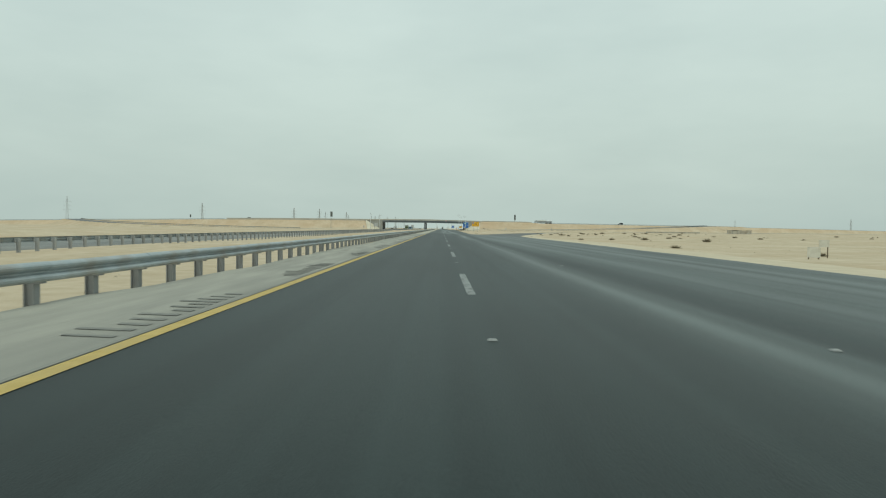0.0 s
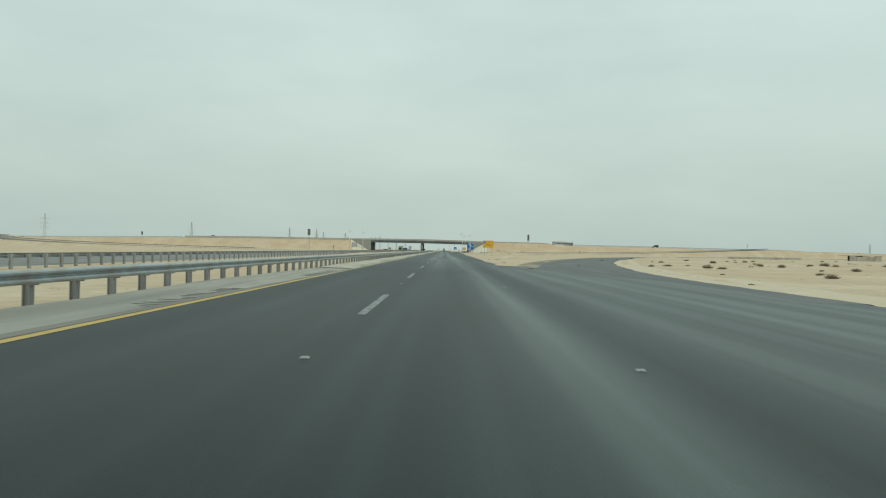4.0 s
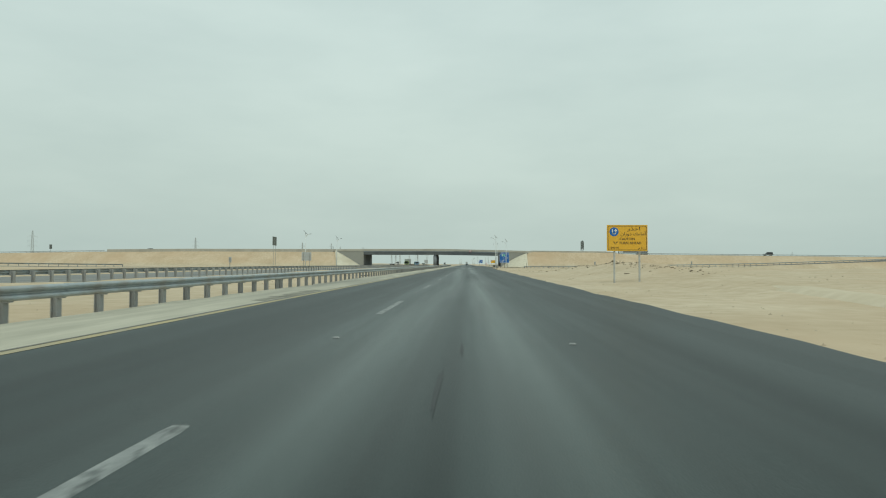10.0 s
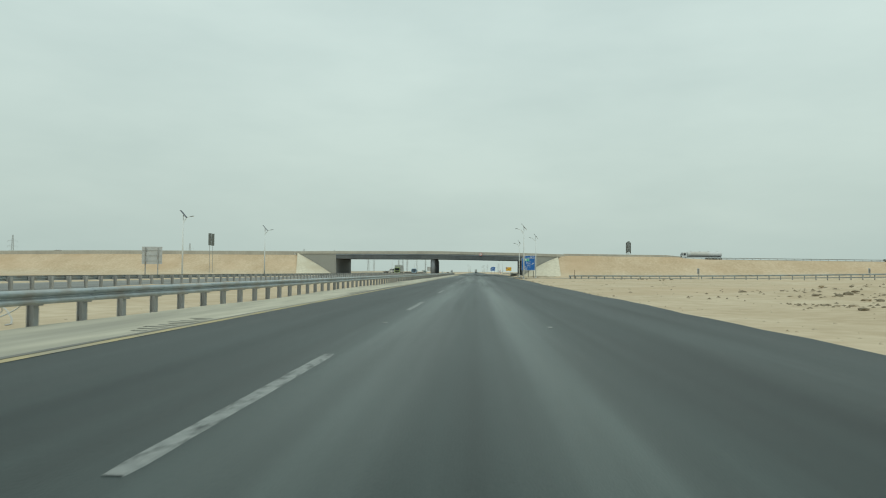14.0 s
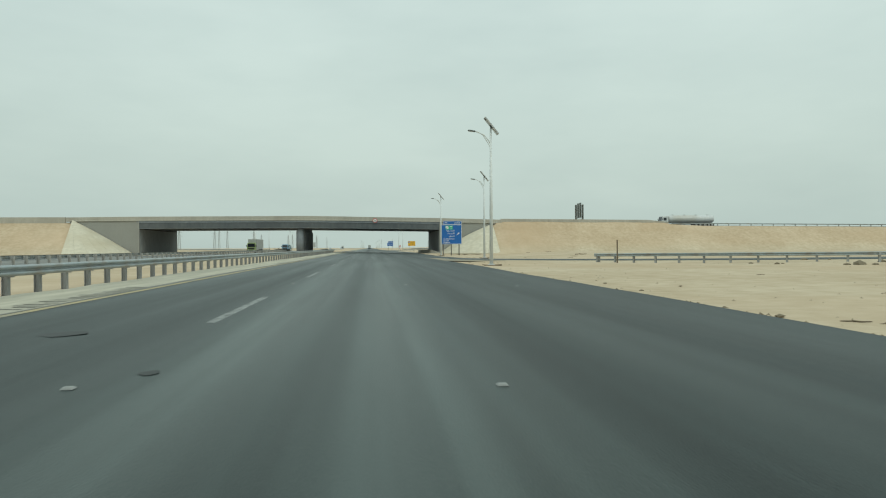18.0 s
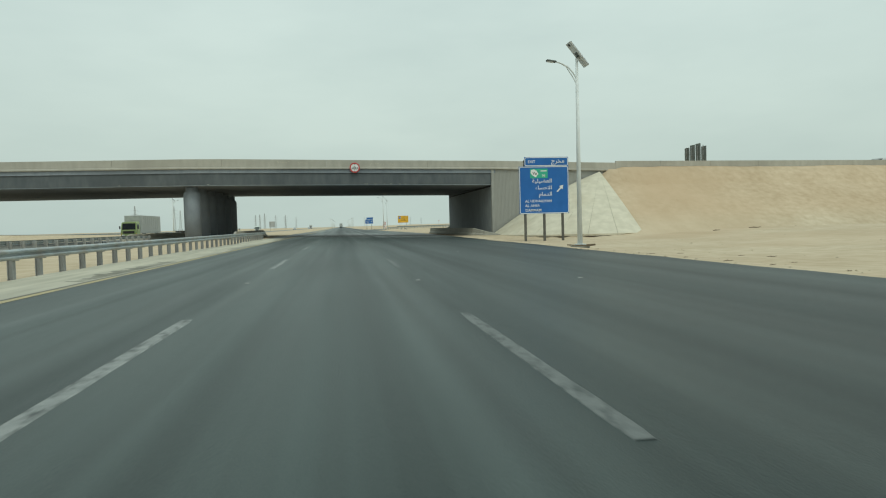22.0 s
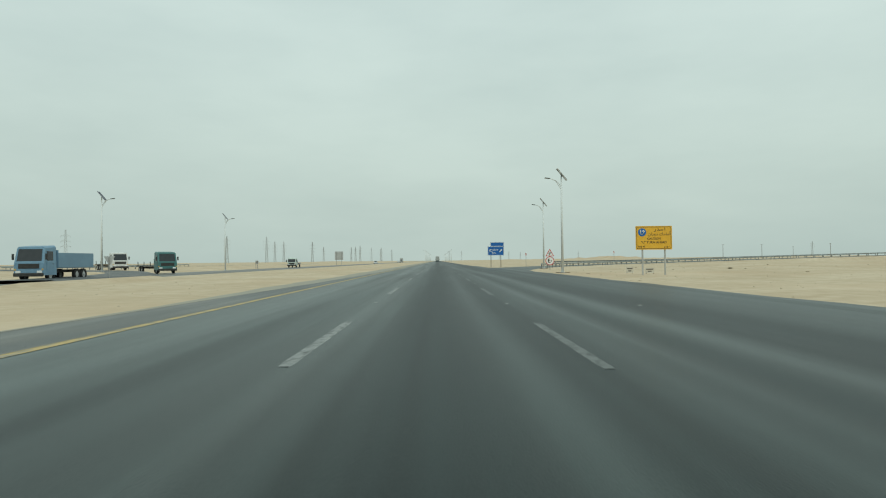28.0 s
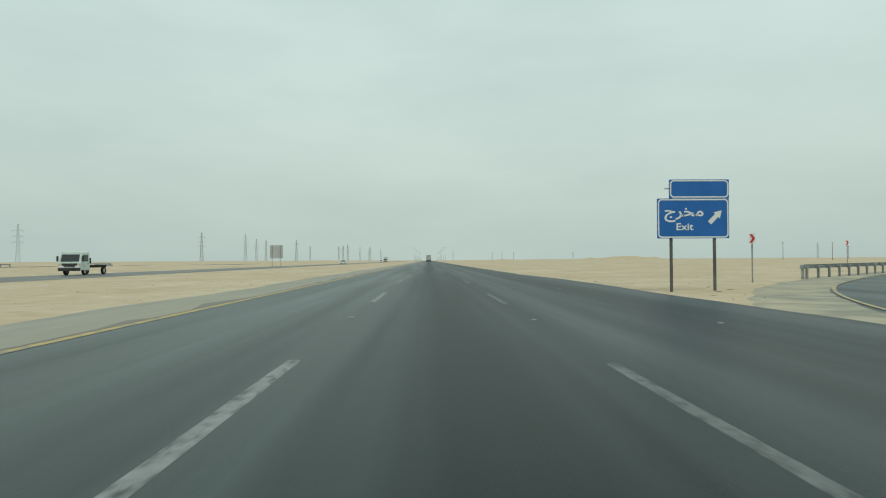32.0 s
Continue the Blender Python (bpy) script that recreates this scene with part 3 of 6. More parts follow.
def ground_height(X, Y):
    X, Y = np.asarray(X, float), np.asarray(Y, float)
    re = np.interp(Y, [p[0] for p in RIGHT_EDGE], [p[1] for p in RIGHT_EDGE])
    off = np.maximum(X - re, -6.0 - X)
    calm = np.where(X > 0, np.clip((off - 6) / 26, 0.12, 1), 1.0)
    base = np.where(X > 0, -0.27 + 0.25 * np.clip((off - 8) / 28, 0, 1), 0.1) + calm * (0.10 * np.clip((off - 3) / 6, 0, 1) * waves(X, Y, 17, 3) + 0.05 * np.clip((off - 1) / 3, 0, 1) * waves(X, Y, 5, 4))
    far = np.clip((np.hypot(X, Y * 0.4) - 60) / 300, 0, 1)
    base = base + far * (0.35 * waves(X, Y, 90, 5)) + np.clip((np.hypot(X - 150, Y - 700) - 500) / 1500, 0, 1) * np.clip((np.abs(X) - 120) / 300, 0, 1) * (1.0 + 1.8 * waves(X, Y, 420, 6))
    base = base + 0.22 * np.exp(-((X - 16.7 - 0.5 * np.sin(Y * 0.2)) / 0.7) ** 2) * np.clip((Y + 326) / 5, 0, 1) * np.clip((-284 - Y) / 5, 0, 1)
    base = base - 0.34 * np.clip((X - 13.6) / 4, 0, 1) * np.clip((38 - X) / 10, 0, 1) * np.clip((Y + 72) / 6, 0, 1) * np.clip((6 - Y) / 6, 0, 1)
    # the median falls towards the lower opposite carriageway past the bridge
    base = base - 0.46 * np.clip((-13 - X) / 11, 0, 1) * np.clip((X + 47) / 7, 0, 1) * np.clip((Y + 20) / 90, 0, 1)
    base = base - 0.40 * np.clip((-11 - X) / 7, 0, 1) * np.clip((X + 56) / 8, 0, 1) * np.clip((-300 - Y) / 130, 0, 1)
    # heaps of dumped sand inside the slip road
    heap = np.exp(-((X - 40) / 9) ** 2 - ((Y + 412) / 24) ** 2) + 0.6 * np.exp(-((X - 52) / 8) ** 2 - ((Y + 372) / 14) ** 2)
    base = base + heap * np.clip((off - 4) / 6, 0, 1) * (0.16 + 0.5 * np.abs(waves(X, Y, 11, 33)) + 0.22 * waves(X, Y, 4.6, 34))
    median = (X < LEFT_EDGE - 1.0) & (X > -16)
    base = np.where(median, np.minimum(base, 0.05) + 0.05 * waves(X, Y, 7, 8) * np.clip(off / 2, 0, 1), base)
    h = base
    for cx, cy, hh, rx, ry in ((190, 860, 2.6, 26, 40), (212, 880, 4.0, 20, 40), (240, 880, 2.2, 30, 50), (160, 870, 1.8, 25, 40), (330, 1000, 1.6, 60, 60), (-420, 640, 2.6, 60, 40), (-560, 560, 3.2, 70, 50)):
        h = h + hh * np.exp(-((X - cx) / rx) ** 2 - ((Y - cy) / ry) ** 2) * (0.8 + 0.35 * waves(X, Y, 14, 9))
    u = np.clip(((X - 20) * 50 + (Y + 201) * 64) / (50 ** 2 + 64 ** 2), 0, 1)
    dist = np.hypot(X - 20 - 50 * u, Y + 201 - 64 * u ** 1.25)
    h = h + np.exp(-(dist / 5.5) ** 2) * (0.25 + 0.5 * np.abs(waves(X, Y, 6, 14)) + 0.2 * waves(X, Y, 2.9, 15)) * np.clip(u * 8, 0, 1)
    # sand berm pushed up beside the road
    xc = np.interp(Y, (-290, -248, -229, -205), (21.5, 19.3, 19.0, 16.8))
    hc = np.interp(Y, (-300, -280, -262, -250, -246, -240, -228, -216, -207), (0, .55, 1.25, 1.65, 1.6, 1.2, 1.2, .3, 0))
    rise = np.clip((X - 12.3) / (xc - 12.3), 0, 1) ** 1.25
    fallen = np.exp(-(np.maximum(X - xc, 0) / 6.5) ** 2)
    lump = 1 + 0.10 * waves(X, Y, 5.5, 21) + 0.07 * waves(X, Y, 2.4, 22)
    h = h + hc * rise * fallen * lump
    # banks of the crossing road, cut open for the bridge
    top = np.interp(X, [p[0] for p in TOP], [p[1] for p in TOP]) - 1.15
    ox = np.where(X > -16, np.maximum(33 - X, 0), np.maximum(X + 65, 0))
    oy = np.maximum(np.maximum(NEAR_FACE - Y, Y - FAR_FACE), 0)
    d = np.hypot(ox, oy)
    h = np.maximum(h, top - d * 0.56 + 0.05 * waves(X, Y, 6, 11) * np.clip(d / 2, 0, 1) + 0.75 * np.exp(-((Y - NEAR_FACE - 0.4) / 1.5) ** 2) * np.clip((86 - X) / 14, 0, 1) * (X > 32))
    low = np.full(X.shape, 1e9)
    for r in CURVES:
        dist, z, w = near_line(X, Y, r)
        o = dist - w
        h = np.maximum(h, z - 0.07 - np.maximum(o - 2.2, 0) * 0.5)
        low = np.where(o < 2.0, np.minimum(low, z - 0.07), low)
    on_main = off < 2.5
    road_z = FALL * np.clip(X, -6.2, 13.0)
    low = np.where(on_main, np.minimum(low, road_z - 0.07), low)
    return np.where(low < 1e8, np.minimum(h, low), h)


def gz(x, y):
    return float(ground_height(np.array([x]), np.array([y]))[0])


def road_z(x):
    return FALL * max(-6.2, min(x, 13.0))


# ---- ground ----
def graded(lo, hi, fine_lo, fine_hi, step, grow=1.16):
    a, s = [fine_lo], step
    while a[-1] > lo:
        s *= grow
        a.append(a[-1] - s)
    b, s = [fine_hi], step
    while b[-1] < hi:
        s *= grow
        b.append(b[-1] + s)
    return np.array(a[:0:-1] + list(np.arange(fine_lo, fine_hi + step / 2, step)) + b[1:])


def sheet(name, X, Y, Z, material):
    ny, nx = X.shape
    idx = np.arange(nx * ny).reshape(ny, nx)
    faces = np.stack([idx[:-1, :-1], idx[:-1, 1:], idx[1:, 1:], idx[1:, :-1]], -1).reshape(-1, 4)
    me = bpy.data.meshes.new(name)
    me.vertices.add(nx * ny)
    me.vertices.foreach_set("co", np.stack([X, Y, Z], -1).ravel())
    me.loops.add(faces.size)
    me.loops.foreach_set("vertex_index", faces.ravel())
    me.polygons.add(len(faces))
    me.polygons.foreach_set("loop_start", np.arange(0, faces.size, 4))
    me.update(calc_edges=True)
    me.validate()
    me.materials.append(material)
    return smooth(me)


GX = graded(-4700, 4700, -84, 72, 1.3, 1.035)
GY = graded(-1800, 4900, -600, 330, 1.6, 1.08)
MX, MY = np.meshgrid(GX, GY)
setting("ground", sheet("ground", MX, MY, ground_height(MX, MY), SAND), SAND, "pale wind-smoothed desert sand with low banks beside the roads", "ground")


# ---- roads ----
def road_rows():
    ys = list(np.arange(-900, 420, 2.0)) + list(np.geomspace(421, 4800, 40))
    return sorted(set(ys + [p[0] for p in RIGHT_EDGE]))


ROWS = np.array(road_rows())
RNG = np.random.RandomState(5)
EDGE_R = np.interp(ROWS, [p[0] for p in RIGHT_EDGE], [p[1] for p in RIGHT_EDGE]) + RNG.uniform(-.09, .09, len(ROWS)) + 0.12 * np.sin(ROWS * 0.31) * np.sin(ROWS * 0.07)
EDGE_L = LEFT_EDGE + 0.33 * np.clip((ROWS - 45) / 30, 0, 1) + RNG.uniform(-.12, .12, len(ROWS)) + 0.12 * np.sin(ROWS * 0.23)


def band(name, lefts, rights, lift, material, n=10, rows=ROWS):
    u = np.linspace(0, 1, n)[None, :]
    X = np.asarray(lefts)[:, None] * (1 - u) + np.asarray(rights)[:, None] * u
    Y = np.repeat(np.asarray(rows)[:, None], n, 1)
    Z = FALL * np.clip(X, -6.2, 13.0) + lift
    return sheet(name, X, Y, Z, material)


YELLOW_X = -3.39
full = np.full(len(ROWS), 1.0)
setting("road", band("road", YELLOW_X * full - 0.1, EDGE_R, 0.0, ASPHALT, 14), ASPHALT, "dark worn asphalt carriageway with pale dusty wheel streaks", "road")
for nm, lo, hi, mat, lab in (("road_shoulder_1", -900, -430, SHOULDER, "narrow road shoulder covered in grey blown dust"), ("road_shoulder_3", -430, 4, SHOULDER_PALE, "narrow road shoulder buried under pale blown sand"), ("road_shoulder_2", 4, 4800, SHOULDER_BARE, "narrow bare asphalt shoulder with a sandy rim")):
    k = (ROWS >= lo) & (ROWS <= hi + 2)
    setting(nm, band(nm, EDGE_L[k], YELLOW_X * full[k] - 0.101, 0.0, mat, 6, ROWS[k]), mat, lab, "road shoulder")
k = ROWS >= 76
dust_rim = np.interp(ROWS[k], (76, 104, 150), (-5.15, -4.3, YELLOW_X - 0.12)) + np.random.RandomState(6).uniform(-.12, .0, k.sum()) * (ROWS[k] < 150)
setting("shoulder_dust", band("shoulder_dust", EDGE_L[k] + 0.02, dust_rim, 0.004, SHOULDER_GREY, 5, ROWS[k]), SHOULDER_GREY, "thin grey dust drifted over the asphalt shoulder", "road dust")
WORN = -3.55 - 0.28 * (ROWS < 8) * (0.5 + 0.5 * np.sin(ROWS * 0.11 + np.sin(ROWS * 0.037) * 3)) * np.clip(np.sin(ROWS * 0.05) + 0.7, 0.15, 1)
WORN = WORN - 0.42 * (ROWS > 120) * np.clip(np.sin(ROWS * 0.9 + 2 * np.sin(ROWS * 0.31)) - 0.1, 0, 1)
setting("shoulder_wear", band("shoulder_wear", WORN, YELLOW_X * full - 0.105, 0.008, SHOULDER_DARK, 3), SHOULDER_DARK, "bare grey strip of shoulder swept clean along the edge line", "road shoulder")


def strip(name, polyline, material, lift=0.0, step=4.0, off0=None, off1=None, wob=0.1, skirt=0.0, dive=0.0):
    c = along(polyline, step)
    r = np.random.RandomState(len(c))
    nx, ny = c[:, 5], -c[:, 4]
    a = (-c[:, 3] if off0 is None else off0) + r.uniform(-wob, wob, len(c))
    b = (c[:, 3] if off1 is None else off1) + r.uniform(-wob, wob, len(c))
    u = np.linspace(0, 1, 5)[None, :]
    o = a[:, None] * (1 - u) + b[:, None] * u
    z = np.repeat(c[:, 2:3] + lift, 5, 1)
    if skirt:
        o = np.hstack([o[:, :1] - skirt, o, o[:, -1:] + skirt])
        z = np.hstack([z[:, :1] - 0.3, z, z[:, -1:] - 0.3])
    X = c[:, 0:1] + nx[:, None] * o
    flush = np.clip((18.5 - X) / 6, 0, 1) * (X > 0)
    z = z + flush * (FALL * np.clip(X, -6.2, 13.0) - 0.012 + lift - z)
    if skirt:
        z[:, 0] -= 0.3 * flush[:, 0]
        z[:, -1] -= 0.3 * flush[:, -1]
    if dive:
        mid = o.mean(1, keepdims=True)
        ramp = np.clip(np.minimum(np.arange(len(c)), np.arange(len(c))[::-1]) / 3.0, 0, 1)[:, None]
        z = z - dive * (1 - ramp)
        o = mid + (o - mid) * (0.35 + 0.65 * ramp)
        X = c[:, 0:1] + nx[:, None] * o
    return sheet(name, X, c[:, 1:2] + ny[:, None] * o, z, material)


for k, r in enumerate(RAMPS):
    mat = ASPHALT if k in (1, 2) else ASPHALT_RAMP
    setting("ramp_road_%d" % (k + 1), strip("ramp_road", r, mat, lift=0.004 + 0.003 * k, step=2.0, skirt=1.1), mat, "curving grey asphalt slip road edged with drifted sand", "slip road")
setting("ramp_film", strip("ramp_film", RAMP_EXIT[2:8], GORE_DUST, lift=0.010, step=2.0, off0=-6.6, off1=-4.0, wob=0.22, skirt=0.5), GORE_DUST, "thin film of blown dust over the inner edge of the slip road", "road dust")
setting("ramp_dust", strip("ramp_dust", RAMP_EXIT[2:8], SAND, lift=0.016, step=2.0, off0=-8.0, off1=-6.1, wob=0.3, skirt=1.8, dive=0.3), SAND, "blown sand lapping over the edge of the slip road", "drifted sand")
setting("road_seam", strip("road_seam", [(8.7, -66.1, -.2, .4), (10.8, -65.6, -.22, .4), (13.2, -64.9, -.25, .4)], ASPHALT, lift=0.016, step=1.0, wob=0.03, skirt=0.6), ASPHALT, "asphalt joint where the slip road meets the highway", "road")
setting("gore_dust", strip("gore_dust", [(9.35, -65.9, -.2, .04), (10.2, -68.3, -.2, .12), (10.95, -71.6, -.22, .35), (11.1, -74.4, -.23, .95), (11.35, -77.2, -.23, 1.55), (11.9, -81, -.24, 2.3), (12.6, -86, -.25, 3.1)], GORE_DUST, lift=0.022, step=0.6, wob=0.11, skirt=0.45), GORE_DUST, "grey road dust and sand filling the gore of the slip road", "road dust")
setting("opposite_road", strip("opposite_road", [p for p in LEFT_ROAD], ASPHALT_HAZED, lift=0.02, step=8.0, skirt=0.8), ASPHALT_HAZED, "opposite asphalt carriageway beyond the sandy median", "road")

for line in ([(15.6, -323, -.27, .22), (16.6, -312, -.27, .32), (18.4, -297, gz(18.4, -297) - .02, .36), (19.6, -287, gz(19.6, -287) - .02, .22)], [(13.9, -325, -.27, .18), (15.2, -314, -.27, .28), (17.2, -299, gz(17.2, -299) - .02, .28), (18.2, -290, gz(18.2, -290) - .02, .2)]):
    ridge = new("sand_ridge", strip("sand_ridge", line, SAND_PALE, lift=0.20, step=2.0, wob=0.18, skirt=0.7, dive=0.3))
    tagged(ridge, "low pale ridge of bulldozed sand beside the road", "sand ridge", "sand ridges beside the road", "structure")

def drape(name, line, inner, outer, material, label, step=1.5):
    """Thin blown cover over the ground on the right of a line, with ragged rims that dip under the sand."""
    c = along(line, step)
    q = np.random.RandomState(len(c))
    wide = np.convolve(q.uniform(-.8, .8, len(c) + 8), np.ones(9) / 9, "valid") * 1.8
    u = np.linspace(0, 1, 9)[None, :]
    o = c[:, 3:4] + inner + u * (outer - inner + wide[:, None])
    X, Y = c[:, 0:1] + c[:, 5:6] * o, c[:, 1:2] - c[:, 4:5] * o
    rim = np.minimum(np.clip(u / .1, 0, 1), np.clip((1 - u) / .2, 0, 1)) * np.clip(np.minimum(np.arange(len(c)), np.arange(len(c))[::-1]) / 5, 0, 1)[:, None]
    setting(name, sheet(name, X, Y, ground_height(X, Y) - 0.05 + 0.085 * rim, material), material, label, "drifted sand")


drape("swept_sand", [(8.2, -548, 0, 5), (8.9, -500, 0, 5), (9.4, -450, 0, 5), (10.8, -428, 0, 4.1), (12.7, -412, 0, 4.1)] + RAMP_EXIT[3:7], -0.25, 3.6, SAND_PALE, "pale swept sand along the rim of the slip road")

# markings
PERIOD, DASH_END, DASH = 15.69, -495.53, 5.4


def dash_of(seed, material):
    """One flat painted dash with ragged rims."""
    q = np.random.RandomState(seed)
    ys = np.linspace(0, -DASH, 26)
    bm = BM()
    rows = []
    for i, y in enumerate(ys):
        a, b = [0.068 + q.uniform(-.004, .004) - (0.015 if i in (0, 25) else 0) for _ in range(2)]
        y += q.uniform(-.02, .02)
        rows.append([(-a - .014, y, -.006), (-a, y, .001), (b, y, .001), (b + .014, y, -.006)])
    loft(bm, rows, closed=False)
    return mesh_of("dash", bm, material)


dash_meshes = [dash_of(k, WHITE_PAINT) for k in range(4)]
faded_meshes = [dash_of(k + 9, FADED_PAINT) for k in range(4)]
bm = BM()
loft(bm, [[(-.052, -.05, 0), (.052, -.05, 0), (.052, .05, 0), (-.052, .05, 0)], [(-.036, -.025, .016), (.036, -.025, .016), (.036, .025, .016), (-.036, .025, .016)]])
stud_mesh = mesh_of("road_stud", bm, STUD)
for x, faded in ((0.0, False), (3.545, True)):
    line = thing("lane_line", "broken white lane line, worn thin by traffic", "lane line", (x, 0, road_z(x) + 0.004), group="lane lines of the road", kind="structure")
    for k in range(-5, 62):
        y = DASH_END + PERIOD * k
        if not (x > 1 and y < -128):
            placed("dash", (faded_meshes if faded else dash_meshes)[k % 4], line, pose(0, y, 0))
        if y < 330:
            placed("road_stud", stud_mesh, line, pose(0, y - DASH - (PERIOD - DASH) / 2 + 0.35, 0))
line = thing("stud_line", "row of white ceramic road studs along the outer lane", "road studs", (7.1, 0, road_z(7.1) + 0.004), kind="structure")
for k in range(20, 50):
    placed("road_stud", stud_mesh, line, pose(0, DASH_END + PERIOD * k - 10.4, 0))
for nm, lo, hi, mat, lab in (("edge_line_1", -900, -440, YELLOW_PAINT, "solid yellow edge line, scuffed at its rims"), ("edge_line_2", -440, 0, YELLOW_FADED, "yellow edge line faded under pale dust"), ("edge_line_3", 0, 4800, YELLOW_WORN, "solid yellow edge line, scuffed and dusty")):
    k = (ROWS >= lo) & (ROWS <= hi)
    setting(nm, band(nm, YELLOW_X * full[k] - (0.09 if lo < 0 else 0.125), YELLOW_X * full[k] + (0.08 if lo < 0 else 0.06), 0.005, mat, 2, ROWS[k]), mat, lab, "edge line")
k = (ROWS >= 0) & (ROWS <= 48)
setting("edge_line_right", band("edge_line_right", 11.35 * full[k], 11.5 * full[k], 0.010, WHITE_PAINT, 2, ROWS[k]), WHITE_PAINT, "worn white edge line under the bridge", "edge line")
setting("edge_line_ramp", strip("edge_line_far", RAMP_AFTER[2:10], YELLOW_FADED, lift=0.03, step=2.0, off0=-3.38, off1=-3.22, wob=0.015), YELLOW_FADED, "dusty yellow edge line sweeping along the slip road", "edge line")
setting("ramp_shoulder", strip("ramp_shoulder", RAMP_AFTER[2:9], GORE_PALE, lift=0.006, step=1.4, off0=-6.0, off1=-3.3, wob=0.3, skirt=1.4), GORE_PALE, "sandy shoulder of the slip road under grey dust", "road shoulder")

r = np.random.RandomState(12)
for nm, y, y_end, rest, mat, lab in (("rumble_strip", -575.0, -445, 3.0, RUMBLE, "dark rumble grooves across the dusty shoulder"), ("sanded_rumble_strip", -440.0, 8, 14.0, RUMBLE_SANDY, "rumble grooves half buried under pale sand")):
    verts, faces = [], []
    while y < y_end:
        for i in range(r.randint(8, 26)):
            x0 = -3.66 - 0.02 * r.rand()
            x1 = x0 - r.uniform(0.25, 0.6)
            w = r.uniform(0.10, 0.2)
            z0, z1, b = road_z(x0) + 0.008, road_z(x1) + 0.008, len(verts)
            verts += [(x0, y, z0), (x1, y + .03, z1), (x1, y + w, z1), (x0, y + w, z0)]
            faces.append((b, b + 1, b + 2, b + 3))
            y += r.uniform(0.3, 0.42)
        y += r.uniform(0.4, 2.0) * rest
    me = bpy.data.meshes.new(nm)
    me.from_pydata(verts, [], faces)
    me.materials.append(mat)
    tagged(new(nm, me), lab, "rumble strip", "", "stuff")


# ---- bridge ----
def top(x):
    return lerp(x, TOP)


def crest(x):
    """Top edge of the parapet, cambered over the pier."""
    return top(x) + lerp(x, ((-70, 0), (-45, .01), (-24, .06), (-12, .11), (-4, .07), (4, .01), (20, 0)))


def slab(bm, x0, x1, y0, y1, zlo, zhi, step=6.0, flat=None, high=None):
    """A beam along x whose ends of z follow the bridge's line; zlo and zhi below that line."""
    n = max(1, int((x1 - x0) / step))
    rings = []
    for i in range(n + 1):
        x = x0 + (x1 - x0) * i / n
        t = top(x)
        lo = t - zlo if flat is None else flat
        rings.append([(x, y0, lo), (x, y1, lo), (x, y1, (high(x) if high else t) - zhi), (x, y0, (high(x) if high else t) - zhi)])
    return loft(bm, rings)


xs = np.concatenate([np.arange(-520, -70, 10.0), np.arange(-70, 40, 3.0), np.arange(40, 470, 10.0)])
CX, CY = np.meshgrid(xs, np.linspace(NEAR_FACE + 2.6, FAR_FACE - 2.6, 6))
CZ = np.repeat(np.array([[top(x) - 1.05 for x in xs]]), 6, 0)
setting("crossing_road", sheet("crossing_road", CX, CY, CZ, ASPHALT_RAMP), ASPHALT_RAMP, "grey asphalt road running over the bridge and its banks", "road")

A_L, A_R = -50.2, 19.0
bridge = thing("bridge", "wide two-span concrete road bridge with plain parapets over the highway", "bridge", kind="structure")
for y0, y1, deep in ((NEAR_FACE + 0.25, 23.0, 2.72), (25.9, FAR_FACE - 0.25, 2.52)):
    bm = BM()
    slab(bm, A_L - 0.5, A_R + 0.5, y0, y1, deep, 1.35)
    part("girder", bm, CONCRETE_SHADED, bridge, "concrete box girder, under-deck shade put in its colour")
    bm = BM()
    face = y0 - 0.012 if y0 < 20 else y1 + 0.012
    # Thin face plate in a darker, bluer concrete than the parapet.
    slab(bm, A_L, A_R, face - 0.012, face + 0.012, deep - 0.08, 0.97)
    part("girder_face", bm, CONCRETE_FACE, bridge, "dark mottled outer face of the girder")
    bm = BM()
    slab(bm, A_L - 0.5, A_R + 0.5, y0 + 0.4, y1 - 0.4, 1.35, 1.1)
    part("deck", bm, CONCRETE, bridge)
# Near-black cover: the recess shade between the decks is put into its colour.
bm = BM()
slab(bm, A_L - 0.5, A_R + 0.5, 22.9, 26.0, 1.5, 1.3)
part("gap_cover", bm, CHASSIS, bridge, "slab over the deck gap, recess shade put in its colour")
for ya, yb, face in ((NEAR_FACE, NEAR_FACE + 0.45, -1), (FAR_FACE - 0.45, FAR_FACE, 1)):
    xs = list(np.arange(-66, 34.5, 11.1))
    for a, b in zip(xs, xs[1:]):
        bm = BM()
        slab(bm, a + 0.01, b - 0.01, ya, yb, 0.74, 0.0, 3.0, high=crest)
        part("parapet", bm, CRUST, bridge, "weathered concrete parapet panel")
        bm = BM()
        rings = []
        for x in np.linspace(a + 0.004, b - 0.004, 4):
            z, o = top(x), (ya if face < 0 else yb)
            i = yb if face < 0 else ya
            rings.append([(x, o + face * 0.01, z - 0.74), (x, o + face * 0.07, z - 0.80), (x, o + face * 0.07, z - 0.93), (x, o, z - 0.97), (x, i, z - 0.97), (x, i, z - 0.74)])
        loft(bm, rings)
        part("parapet_ledge", bm, CRUST, bridge, "pale projecting ledge under the parapet")
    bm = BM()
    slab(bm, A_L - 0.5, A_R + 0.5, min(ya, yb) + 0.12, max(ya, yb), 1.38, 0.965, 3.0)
    part("edge_beam", bm, CONCRETE_SHADED, bridge)
